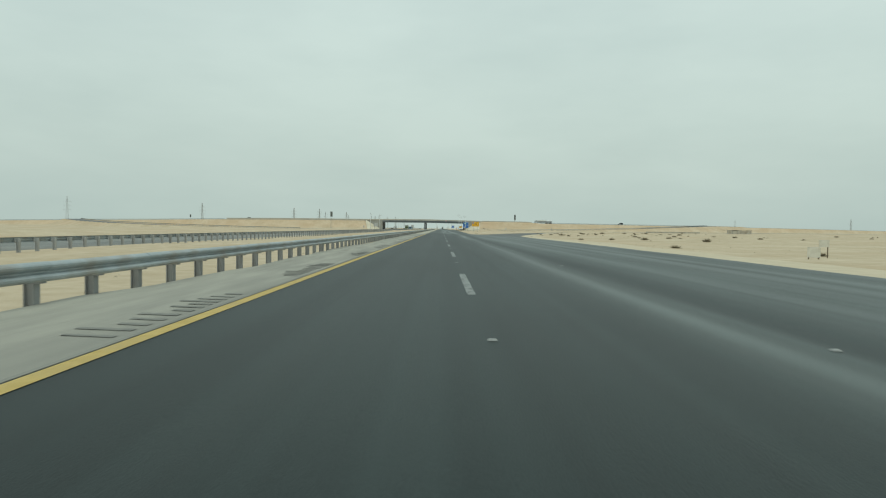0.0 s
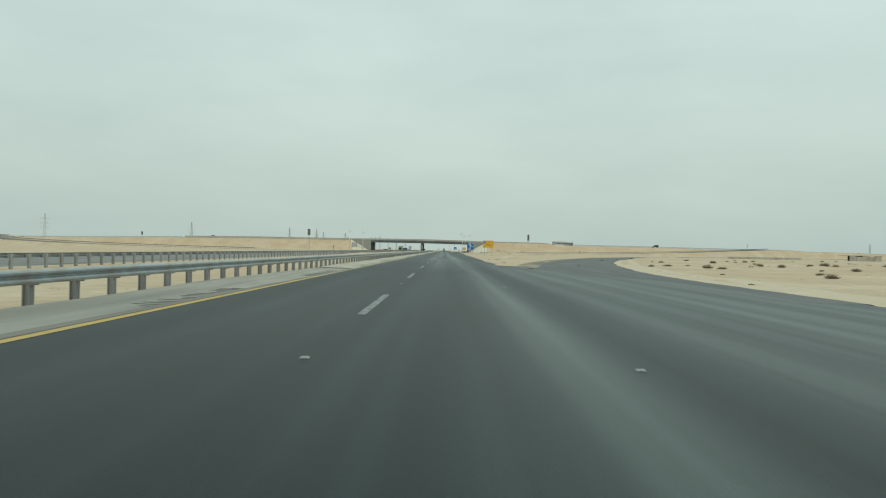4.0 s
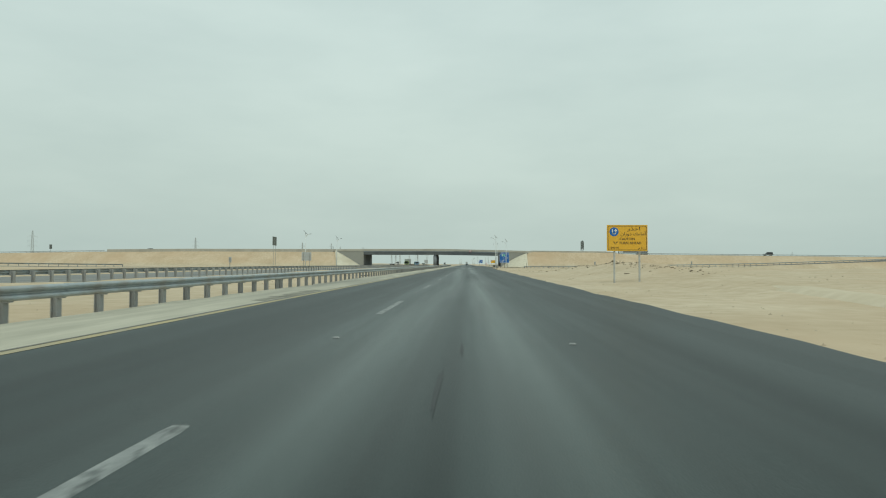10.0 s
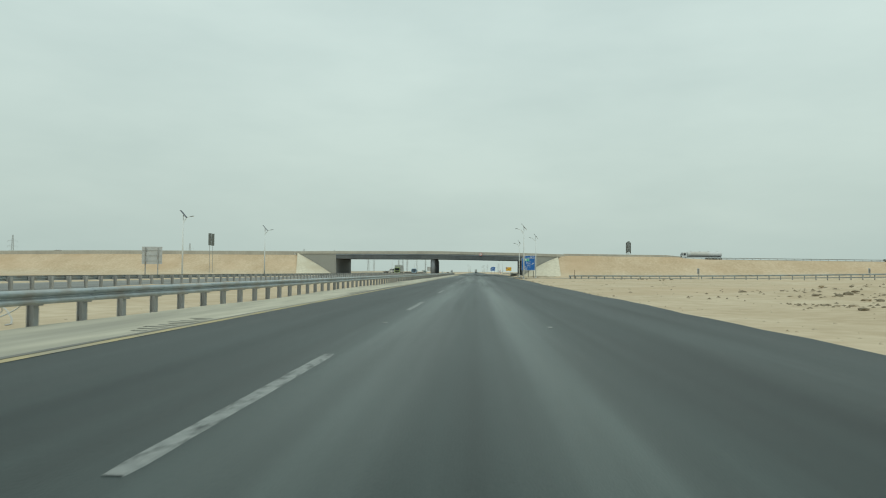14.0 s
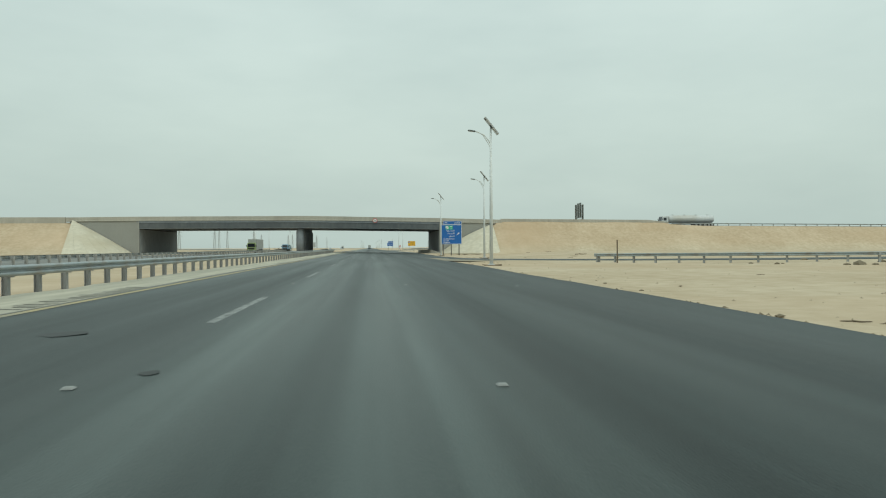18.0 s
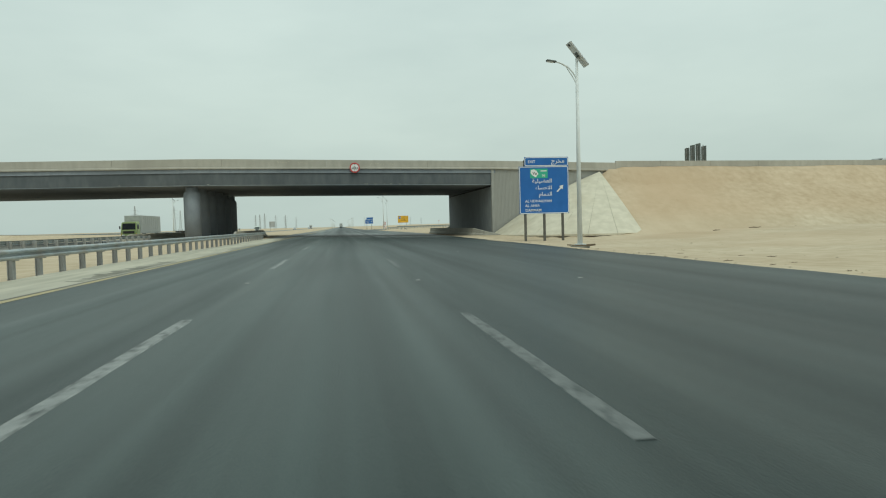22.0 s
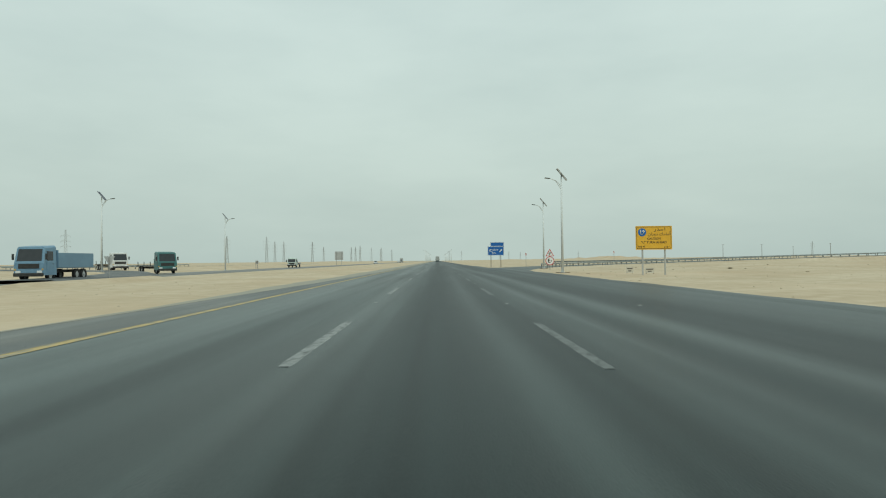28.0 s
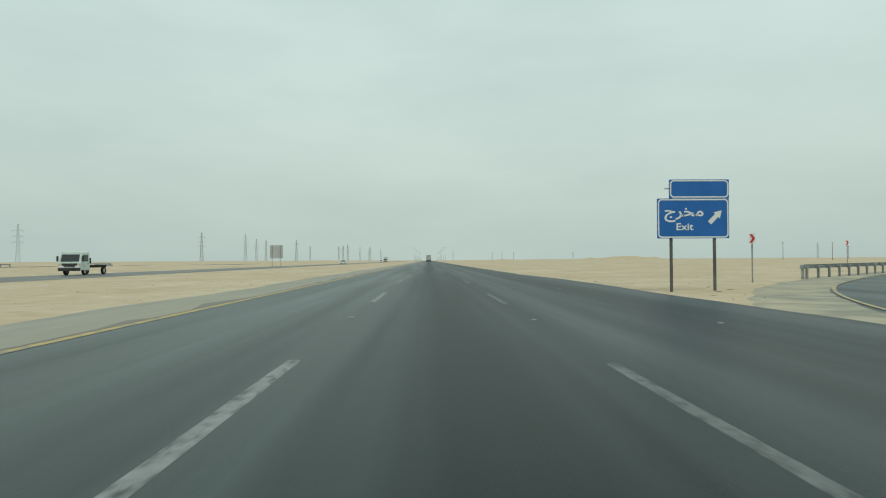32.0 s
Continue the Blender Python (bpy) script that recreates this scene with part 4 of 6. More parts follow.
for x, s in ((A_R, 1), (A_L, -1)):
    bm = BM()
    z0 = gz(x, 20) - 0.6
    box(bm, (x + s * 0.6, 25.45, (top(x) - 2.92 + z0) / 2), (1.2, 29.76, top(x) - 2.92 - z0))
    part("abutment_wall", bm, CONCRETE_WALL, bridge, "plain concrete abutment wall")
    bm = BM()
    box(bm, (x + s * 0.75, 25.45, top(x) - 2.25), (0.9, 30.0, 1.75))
    part("backwall", bm, CONCRETE_SHADED, bridge)
    # Pads widened and near-black: shade of the slot above the wall put in.
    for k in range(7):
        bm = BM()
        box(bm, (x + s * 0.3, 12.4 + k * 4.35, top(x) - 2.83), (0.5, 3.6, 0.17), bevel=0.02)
        part("bearing_shade", bm, CHASSIS, bridge, "bridge pad stretched and blackened for the shade in its slot")
    for ya, sg in ((NEAR_FACE + 0.06, 1), (FAR_FACE - 0.56, -1)):
        # plain pillar, then a ribbed wing wall
        bm = BM()
        box(bm, (x + s * 0.15, ya + 0.25, (top(x) - 0.98 + z0) / 2), (0.3, 0.5, top(x) - 0.98 - z0), bevel=0.03)
        part("wall_pillar", bm, CONCRETE, bridge)
        bm = BM()
        xa, xb = x + s * 0.31, x + s * 15.0
        lo, hi = min(xa, xb), max(xa, xb)
        slab(bm, lo, hi, ya + 0.12, ya + 0.5, 8.6, 0.98, 3.0)
        part("wing_wall", bm, CONCRETE, bridge, "ribbed concrete wing wall with faded scrawls")
bm = BM()
box(bm, (0, 0, 0), (0.115, 0.028, 1.0), bevel=0.01)
RIB = mesh_of("rib", bm, CONCRETE)
for s, x in ((1, A_R), (-1, A_L)):
    for k in range(84):
        xc = x + s * (0.42 + k * 0.16)
        placed("rib", RIB, bridge, Matrix.Translation((xc, NEAR_FACE + 0.167, (top(xc) - 0.99 - 0.6) / 2)) @ Matrix.Diagonal((1, 1, top(xc) - 0.99 + 0.6, 1)))

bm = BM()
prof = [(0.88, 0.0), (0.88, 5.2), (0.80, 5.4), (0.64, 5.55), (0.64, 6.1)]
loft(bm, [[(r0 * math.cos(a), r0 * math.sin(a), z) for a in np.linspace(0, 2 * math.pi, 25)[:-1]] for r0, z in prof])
pier_mesh = smooth(mesh_of("pier_column", bm, CONCRETE_SHADED))
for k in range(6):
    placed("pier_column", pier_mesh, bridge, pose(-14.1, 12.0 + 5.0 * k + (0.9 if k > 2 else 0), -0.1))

# gap dirt, leaks and scrawls on the parapet
r = np.random.RandomState(3)
for x, w, h in ((4.7, .16, .07), (4.95, .08, .12), (5.9, .35, .03), (6.9, .2, .035), (7.6, .12, .09), (8.6, .08, .07), (9.2, .2, .03), (-12, .2, .05), (-21, .25, .04)):
    bm = BM()
    ring0 = [(x + w * math.cos(a) * r.uniform(.5, 1), top(x) - 2.6 + h * math.sin(a) * r.uniform(.5, 1)) for a in np.linspace(0, 6.28, 9)[:-1]]
    loft(bm, [[(px, NEAR_FACE + 0.215 + dy, pz) for px, pz in ring0] for dy in (0, .01)])
    part("impact_scar", bm, CONCRETE, bridge, "pale chipped scar on the girder")
for x0, dz, n, s in ((-4.6, 0.22, 5, .2), (-2.4, 0.3, 5, .16), (5.4, 0.42, 6, .2), (7.6, 0.42, 4, .14)):
    bm = BM()
    for k in range(n):
        m = Matrix.Translation((x0 + k * s * 1.4, NEAR_FACE - 0.004, top(x0) - dz + r.uniform(-.05, .05))) @ Matrix.Rotation(r.uniform(-.9, .9), 4, 'Y')
        box(bm, (0, 0, 0), (s * r.uniform(.5, 1.2), 0.006, 0.035), m)
    part("scrawl", bm, CONCRETE_PALE, bridge, "faded chalk scrawl")
for x0, z0, n in ((23.6, 4.35, 6), (22.5, 3.75, 6), (23.9, 4.0, 4)):
    bm = BM()
    for k in range(n):
        m = Matrix.Translation((x0 + k * .28, NEAR_FACE + 0.05, z0 + r.uniform(-.08, .08))) @ Matrix.Rotation(r.uniform(-.9, .9), 4, 'Y')
        box(bm, (0, 0, 0), (r.uniform(.1, .35), 0.01, 0.05), m)
    part("scrawl", bm, CONCRETE_PALE, bridge, "faded chalk scrawl")


def slope_cone(cx, cy, sx, sy, bulge=0.0, lift=0.16, sweep=88):
    """Paved part cone beside an abutment, in wedge slabs with open joints; steeper along the wall, with a rounded far foot."""
    h = top(cx) - 1.2
    cone = thing("slope_paving", "pale concrete paved cone beside the bridge abutment", "slope paving", (cx, cy, 0), group="paved cones at the bridge", kind="structure")

    def point(u, a, drop=0.0):
        wall = max(0.0, math.cos(a)) ** 2
        foot = 13.0 - 0.7 * max(0.0, (a - 1.30) / 0.22) ** 2 * u
        z = h - (h + 0.4) * (u - wall * bulge * math.sin(math.pi * min(1.0, u)) ** 1.0) + lift - drop
        return (-sx * foot * u * math.cos(a), -sy * foot * u * math.sin(a), z)

    n, span = 7, radians(sweep)
    for k in range(n):
        a0, a1 = span * (k + 0.007) / n, span * (k + 0.993) / n
        bm = BM()
        rings = []
        for u in (0.004, 0.16, 0.33, 0.5, 0.66, 0.83, 1.0):
            av = np.linspace(a0, a1, 4)
            rings.append([point(u, a) for a in av] + [point(u, a, 0.18) for a in reversed(av)])
        loft(bm, rings)
        part("slab", bm, CONCRETE_PALE, cone)
    bm = BM()
    loft(bm, [[point(u, a, 0.03) for a in np.linspace(0, span, 15)] for u in (0.01, 0.2, 0.4, 0.6, 0.8, 0.995)], closed=False)
    part("joint", bm, JOINT, cone, "dark joint filler between the slabs")


# parapet of the crossing road past the bridge, with sand banked against it
approach = thing("approach_parapet", "low grey concrete parapet along the top of the sand bank", "parapet", kind="structure")
xs = [33.92, 39.5, 45.8, 52.1, 58.4, 64.7, 71.0, 76.5]
for a, b in zip(xs, xs[1:]):
    bm = BM()
    lift = lambda x: top(x) + 0.2 - 0.5 * max(0, (x - 72) / 4.5)
    loft(bm, [[(x, NEAR_FACE + dy, z) for dy, z in ((0.02, top(x) - 1.3), (0.02, lift(x)), (0.3, lift(x)), (0.3, top(x) - 1.3))] for x in (a + .012, b - .012)])
    part("parapet_panel", bm, CRUST, approach)
xs = list(np.linspace(-66.1, -182, 19))
for a, b in zip(xs, xs[1:]):
    bm = BM()
    loft(bm, [[(x, NEAR_FACE + dy, top(x) + dz) for dy, dz in ((0.02, -1.35), (0.02, 0.04), (0.3, 0.04), (0.3, -1.35))] for x in (a - .012, b + .012)])
    part("parapet_panel", bm, CRUST, approach)
q = np.random.RandomState(81)
bx = np.arange(33.0, 80.1, 0.8)
wave = np.convolve(q.normal(0, 1, len(bx) + 6), np.ones(7) / 7, 'valid')
tz = np.array([top(x) for x in bx])
end = np.minimum(np.clip((80 - bx) / 5, 0, 1), np.clip((bx - 32.6) / 1.6, 0, 1))
prof = ((NEAR_FACE + 0.25, -.62, .04), (NEAR_FACE - 0.05, -.46, .10), (NEAR_FACE - 0.55, -.66, .10), (NEAR_FACE - 1.5, -1.45, .08), (NEAR_FACE - 2.6, -2.5, .03), (NEAR_FACE - 3.6, -3.4, 0))
BXX = np.repeat(bx[:, None], len(prof), 1)
BYY = np.array([[p[0] for p in prof]] * len(bx))
BZZ = tz[:, None] + np.array([p[1] for p in prof])[None, :] + wave[:, None] * np.array([p[2] for p in prof])[None, :] - (1 - end[:, None]) * 0.9
setting("bank_crest", sheet("bank_crest", BXX, BYY, BZZ, SAND), SAND, "sand banked up against the roadside parapet", "sand bank")

slope_cone(31.9, NEAR_FACE - 0.05, 1, 1, 0.09)
slope_cone(-64.6, NEAR_FACE - 0.05, -1, 1, 0.03, 0.62, 77)
slope_cone(30.5, FAR_FACE + 0.05, 1, -1, 0.0, 0.3)
slope_cone(-64.8, FAR_FACE + 0.05, -1, -1)


def jersey(name, pts, side):
    """Concrete safety barrier of cast units along a line."""
    b = thing(name, "low concrete safety barrier in front of the bridge supports", "safety barrier", group="concrete barriers under the bridge")
    for (x0, y0, h0), (x1, y1, h1) in zip(pts, pts[1:]):
        bm = BM()
        d = Vector((x1 - x0, y1 - y0, 0)).normalized()
        nrm = Vector((d.y, -d.x, 0))
        rings = []
        for x, y, h in ((x0 + d.x * .01, y0 + d.y * .01, h0), (x1 - d.x * .01, y1 - d.y * .01, h1)):
            z = road_z(x) - 0.12
            rings.append([Vector((x, y, z)) + nrm * o + Vector((0, 0, zz)) for o, zz in ((-.3, 0), (-.3, .2), (-.14, min(.42, h * .6)), (-.09, h + .1), (.09, h + .1), (.14, min(.42, h * .6)), (.3, .2), (.3, 0))])
        loft(bm, rings)
        part("barrier_unit", bm, CRUST, b)
    return b


jersey("safety_barrier", [(19.2, 7.2, .12), (18.0, 9.0, .45)] + [(17.2 - 0.12 * k, 12 + 4.5 * k, .82) for k in range(8)], 1)
jersey("safety_barrier", [(-8.6, 4.0, .5)] + [(-9.0, 8 + 4.2 * k, .82) for k in range(7)] + [(-9.2, 37.6, .3)], 1)
jersey("safety_barrier", [(-19.0, 4.0, .5)] + [(-19.4, 8 + 4.2 * k, .82) for k in range(7)] + [(-19.4, 37.6, .3)], 1)


# ---- guardrails ----
def w_beam(length):
    front = [(0.0, 0.31), (0.03, 0.302), (0.07, 0.283), (0.085, 0.265), (0.085, 0.24), (0.06, 0.212), (0.02, 0.19), (0.02, 0.17), (0.06, 0.148), (0.085, 0.12), (0.085, 0.095), (0.07, 0.077), (0.03, 0.058), (0.0, 0.05)]
    back = [(a - 0.012, z) for a, z in reversed(front)]
    bm = BM()
    loft(bm, [[(x, -a, z) for a, z in front + back] for x in (0, length)])
    return bm


BEAM = mesh_of("beam", w_beam(3.06), STEEL)
bm = BM()
box(bm, (0, 0.10, 0.19), (0.15, 0.012, 1.02))
box(bm, (0, 0.22, 0.19), (0.15, 0.012, 1.02))
box(bm, (0, 0.16, 0.19), (0.014, 0.12, 1.02))
box(bm, (0, 0.05, 0.58), (0.12, 0.10, 0.24))
POST = mesh_of("post", bm, POST_STEEL)


def guardrail(pts, label, group, spacing=1.5, flip=False, top_z=0.74, end_piece=False):
    """Sections of W-beam guardrail through 3D points; the beam is on the line's right unless flipped."""
    p = np.array(pts, float)
    s = np.concatenate([[0], np.cumsum(np.linalg.norm(np.diff(p[:, :2], axis=0), axis=1))])
    at = lambda u: [np.interp(u, s, p[:, k]) for k in range(3)]
    u0, sec = 0.0, 40 * spacing
    while u0 < s[-1] - 0.5:
        u1 = min(u0 + sec, s[-1])
        x, y, z = at(u0)
        g = thing("guardrail", label, "guardrail", (x, y, z), group=group)
        k = 0
        u = u0
        while u < u1 - 0.2:
            a, b = at(u), at(min(u + 0.5, s[-1]) if u + 0.5 < s[-1] else u - 0.5)
            if u + 0.5 >= s[-1]:
                a2, b2 = b, a
            else:
                a2, b2 = a, b
            ang = math.degrees(math.atan2(b2[1] - a2[1], b2[0] - a2[0])) + (180 if flip else 0)
            placed("post", POST, g, pose(a[0] - x, a[1] - y, a[2] - z + top_z - 0.74, 0, 0, ang))
            if k % 2 == 0:
                e = at(min(u + 2 * spacing, s[-1]))
                dd = math.hypot(e[0] - a[0], e[1] - a[1])
                o, q = (e, a) if flip else (a, e)
                ang2 = math.degrees(math.atan2(q[1] - o[1], q[0] - o[0]))
                pit = -math.degrees(math.atan2(q[2] - o[2], max(dd, .1)))
                ob = placed("beam", BEAM, g, pose(o[0] - x, o[1] - y, o[2] - z + top_z - 0.31 + (0.004 if k % 4 else 0), 0, pit, ang2))
                ob.scale = (max(dd, .3) / 3.0, 1, 1)
            k += 1
            u += spacing
        u0 = u1
    if end_piece:
        x, y, z = at(0)
        x2, y2, _ = at(1.0)
        t = thing("rail_terminal", "dented steel end terminal of a guardrail", "rail terminal", (x, y, z), math.degrees(math.atan2(y2 - y, x2 - x)))
        bm = BM()
        box(bm, (-0.2, 0.04, top_z - 0.14), (0.5, 0.12, 0.28), bevel=0.04)
        part("terminal_head", bm, STEEL, t)
        bm = BM()
        box(bm, (-0.1, 0.05, top_z * 0.5 - 0.2), (0.14, 0.14, top_z + 0.3))
        part("terminal_post", bm, POST_STEEL, t)


MEDIAN_LABEL = "galvanised steel guardrail on closely spaced posts along the sandy median"
RAIL_1 = [(-5.64, -574.93, -0.09), (-5.66, -545, -0.07), (-5.7, -455, -0.04), (-5.7, -360, -0.025), (-5.7, -239, 0.01), (-5.72, -135, 0.04), (-5.74, -70, 0.05), (-5.76, 5.3, 0.06)]
STARTS = (-574.93, -529.8, -479.3, -299.45, -199.9, 5.3)
for y0, y1 in zip(STARTS, STARTS[1:]):
    guardrail([tuple(float(np.interp(y, [p[1] for p in RAIL_1], [p[k] for p in RAIL_1])) for k in range(3)) for y in np.linspace(y0, y1, 8)], MEDIAN_LABEL, "median guardrails", spacing=1.494)
guardrail([(x, y, lerp(y, ((-620, -.24), (-530, -.20), (-437, -.08), (-252, .13), (-109, .09), (0, .11)))) for y, x in RAIL_2], "dusty steel guardrail beside the opposite carriageway, seen from its posts", "opposite guardrails", spacing=1.494, flip=True, top_z=0.70)


def beside(ramp, off, i0, i1, step=6.0, lift=0.0):
    c = along(ramp[i0:i1], step)
    return [(a[0] + a[5] * off, a[1] - a[4] * off, max(a[2], gz(a[0] + a[5] * off, a[1] - a[4] * off)) - 0.02 + lift) for a in c]


RAMP_LABEL = "steel guardrail curving along the slip road bank"
guardrail([(21.7, -95.0, -.2), (22.7, -97.2, -.18), (23.9, -98.8, -.16), (26.4, -101.4, -.13), (29.2, -103.6, -.11), (33.6, -106.9, -.08), (36.7, -108.8, -.06), (46, -112.8, .05), (60, -117.2, .3), (76, -119.3, .62), (93, -117.3, 1.0), (130, -113.5, 2.3), (160, -98, 3.6), (196, -62, 4.9)], RAMP_LABEL, "slip road guardrails", spacing=1.87, top_z=0.71, end_piece=True)
guardrail([(18.5, 180.0, -.24), (21.6, 187.5, -.24)] + beside(RAMP_AFTER, 5.3, 4, 15), RAMP_LABEL, "slip road guardrails", spacing=2.0, end_piece=True)
guardrail([(25.0, 213.2, -.04), (42.5, 228.5, 0)] + beside(RAMP_AFTER, -6.2, 8, 15), RAMP_LABEL, "slip road guardrails", spacing=2.0, flip=True, end_piece=True)
guardrail(beside(turned(RAMP_AFTER), 5.2, 6, 15), RAMP_LABEL, "slip road guardrails", spacing=2.0)
guardrail(beside(turned(RAMP_EXIT), -5.2, 7, 12), RAMP_LABEL, "slip road guardrails", spacing=2.0, flip=True)
guardrail([(-48.6, 199.7, gz(-48.6, 199.7)), (-60, 205.5, gz(-60, 205.5)), (-72, 212, gz(-72, 212)), (-100, 230, gz(-100, 230))], RAMP_LABEL, "slip road guardrails", spacing=2.0, flip=True)
for x0, x1 in ((-420, -184), (78, 250)):
    guardrail([(x, NEAR_FACE + 1.2, top(x) - 1.2) for x in np.linspace(x0, x1, 24)], "steel guardrail along the crest of the crossing road", "crest guardrails", spacing=3.0)


# ---- signs ----
def outline(w, h, r, n=5):
    """A rounded rectangle round the origin, in x and z."""
    pts = []
    for cx, cz, a0 in ((w / 2 - r, h / 2 - r, 0), (-w / 2 + r, h / 2 - r, 90), (-w / 2 + r, -h / 2 + r, 180), (w / 2 - r, -h / 2 + r, 270)):
        for k in range(n):
            a = radians(a0 + 90 * k / (n - 1))
            pts.append((cx + r * math.cos(a), cz + r * math.sin(a)))
    return pts


def circle(r, n=36):
    return [(r * math.cos(2 * math.pi * k / n), r * math.sin(2 * math.pi * k / n)) for k in range(n)]


def plate(name, pts, at, thick, material, parent, label=""):
    """A flat polygon in x and z, facing -y; at: its centre and the y of its front."""
    bm = BM()
    x0, y0, z0 = at
    loft(bm, [[(x0 + x, y0 + t, z0 + z) for x, z in pts] for t in (0.0, thick)])
    return part(name, bm, material, parent, label)


def ring(name, r0, r1, at, material, parent, n=40):
    bm = BM()
    x0, y0, z0 = at
    loft(bm, [[(x0 + r * math.cos(2 * math.pi * k / n), y0 + t, z0 + r * math.sin(2 * math.pi * k / n)) for k in range(n)] for r, t in ((r0, 0), (r1, 0), (r1, .01), (r0, .01), (r0, 0))], caps=False)
    return part(name, bm, material, parent)


def words(body, size, at, material, parent, align='CENTER', squeeze=1.0, heavy=0.0):
    """Lettering in x and z, facing -y."""
    cu = bpy.data.curves.new("lettering", 'FONT')
    cu.body, cu.size, cu.align_x, cu.align_y = body, size, align, 'CENTER'
    cu.extrude, cu.offset, cu.resolution_u = 0.002, heavy, 2
    tmp = bpy.data.objects.new("lettering", cu)
    scene.collection.objects.link(tmp)
    bpy.context.view_layer.update()
    me = bpy.data.meshes.new_from_object(tmp.evaluated_get(bpy.context.evaluated_depsgraph_get()))
    bpy.data.objects.remove(tmp)
    me.transform(pose(*at, 90, 0, 0) @ Matrix.Diagonal((squeeze, 1, 1, 1)))
    me.materials.clear()
    me.materials.append(material)
    return part("lettering", me, material, parent)


def post(parent, x, y, z0, z1, w, material, name="post", lean=0.0):
    bm = BM()
    loft(bm, [[(x + lean * (z - z0) + a * w / 2, y + b * w / 2, z) for a, b in ((-1, -1), (1, -1), (1, 1), (-1, 1))] for z in (z0, z1)])
    bmesh.ops.bevel(bm, geom=bm.edges[:], offset=w * 0.12, segments=1, affect='EDGES')
    return part(name, bm, material, parent)


AR_CAUTION = "\uFEAD\uFEAC\uFEA3\uFE8D"
AR_AHEAD = "\uFEE5\uFE8D\uFEAD\uFEED\uFEA9 \uFEDA\uFEE3\uFE8E\uFEE3\uFE83"
AR_EXIT = "\uFE9D\uFEAE\uFEA8\uFEE3"
AR_M = "\uFEE1"


def u_turn_sign(x, y, z, distance, ar_distance, lift):
    s = thing("warning_sign", "yellow U-turn warning board on two steel posts in the sand", "road sign", (x, y, z))
    W, H, zc = 3.0, 1.95, lift + 0.975
    plate("board", outline(W, H, .04), (0, 0, zc), .04, SIGN_YELLOW, s)
    bm = BM()
    o, i = outline(W - .14, H - .14, .10), outline(W - .21, H - .21, .075)
    loft(bm, [[(px, -.004, zc + pz) for px, pz in p] for p in (o, i)], caps=False)
    part("border", bm, SIGN_BLACK, s)
    bx, bz = -W / 2 + .53, zc + .46
    plate("roundel", circle(.335), (bx, -.006, bz), .006, SIGN_BLUE, s, "blue U-turn roundel")
    bm = BM()
    path = [(-.12, .19)] + [(-.12, -.04)] + [(.12 * math.cos(radians(a)), -.04 + .12 * math.sin(radians(a))) for a in range(180, 361, 30)] + [(.12, .06)]
    for a, b in zip(path, path[1:]):
        d = Vector((b[0] - a[0], 0, b[1] - a[1]))
        m = Matrix.Translation((bx + (a[0] + b[0]) / 2, -.011, bz + (a[1] + b[1]) / 2)) @ Matrix.Rotation(-math.atan2(d.z, d.x), 4, 'Y')
        box(bm, (0, 0, 0), (d.length + .03, .006, .075), m)
    part("arrow_stem", bm, SIGN_WHITE, s)
    plate("arrow_head", [(-.13, 0), (.13, 0), (0, .17)], (bx + .12, -.014, bz + .05), .006, SIGN_WHITE, s)
    words(AR_CAUTION, .37, (.50, -.006, zc + .68), SIGN_BLACK, s, squeeze=1.5)
    words(AR_AHEAD, .33, (.44, -.006, zc + .30), SIGN_BLACK, s, squeeze=1.14)
    words("CAUTION", .25, (.0, -.006, zc - .08), SIGN_BLACK, s, heavy=.003)
    words("\"U\" TURN AHEAD", .265, (.0, -.006, zc - .38), SIGN_BLACK, s, heavy=.003)
    words(distance, .23, (-W / 2 + .17, -.006, zc - .74), SIGN_BLACK, s, 'LEFT')
    words(ar_distance, .26, (W / 2 - .18, -.006, zc - .74), SIGN_BLACK, s, 'RIGHT')
    for px in (-.93, .93):
        post(s, px, .11, -.4, lift + H - .15, .12, SIGN_POST)
    for k, dz in enumerate((.3, 1.0, 1.6)):
        bm = BM()
        box(bm, (0, .06, lift + dz), (W - .3, .04, .06))
        part("rail", bm, SIGN_BACK, s)
    return s


u_turn_sign(13.9, -277.0, gz(13.8, -277), "1000 M", AR_M + " \u0661\u0660\u0660\u0660", 2.12 - gz(13.8, -277))
u_turn_sign(19.53, 127.5, gz(19.4, 127.5), "500 M", AR_M + " \u0665\u0660\u0660", 1.82 - gz(19.4, 127.5))


def blue_panel(parent, w, h, x, z):
    plate("panel", outline(w, h, .02), (x, .0, z), .05, SIGN_BLUE, parent, "blue sign panel")
    bm = BM()
    o, i = outline(w - .05, h - .05, .16), outline(w - .16, h - .16, .12)
    loft(bm, [[(x + px, -.005, z + pz) for px, pz in p] for p in (o, i)], caps=False)
    part("border", bm, SIGN_WHITE, parent)


def slant_arrow(parent, x, z, s, thin=.1):
    m = [(-.5, -thin), (.12, -thin), (.12, -.26), (.55, 0), (.12, .26), (.12, thin), (-.5, thin)]
    c = math.cos(radians(45))
    plate("arrow", [((a - b) * c * s, (a + b) * c * s) for a, b in m], (x, -.008, z), .008, SIGN_WHITE, parent)


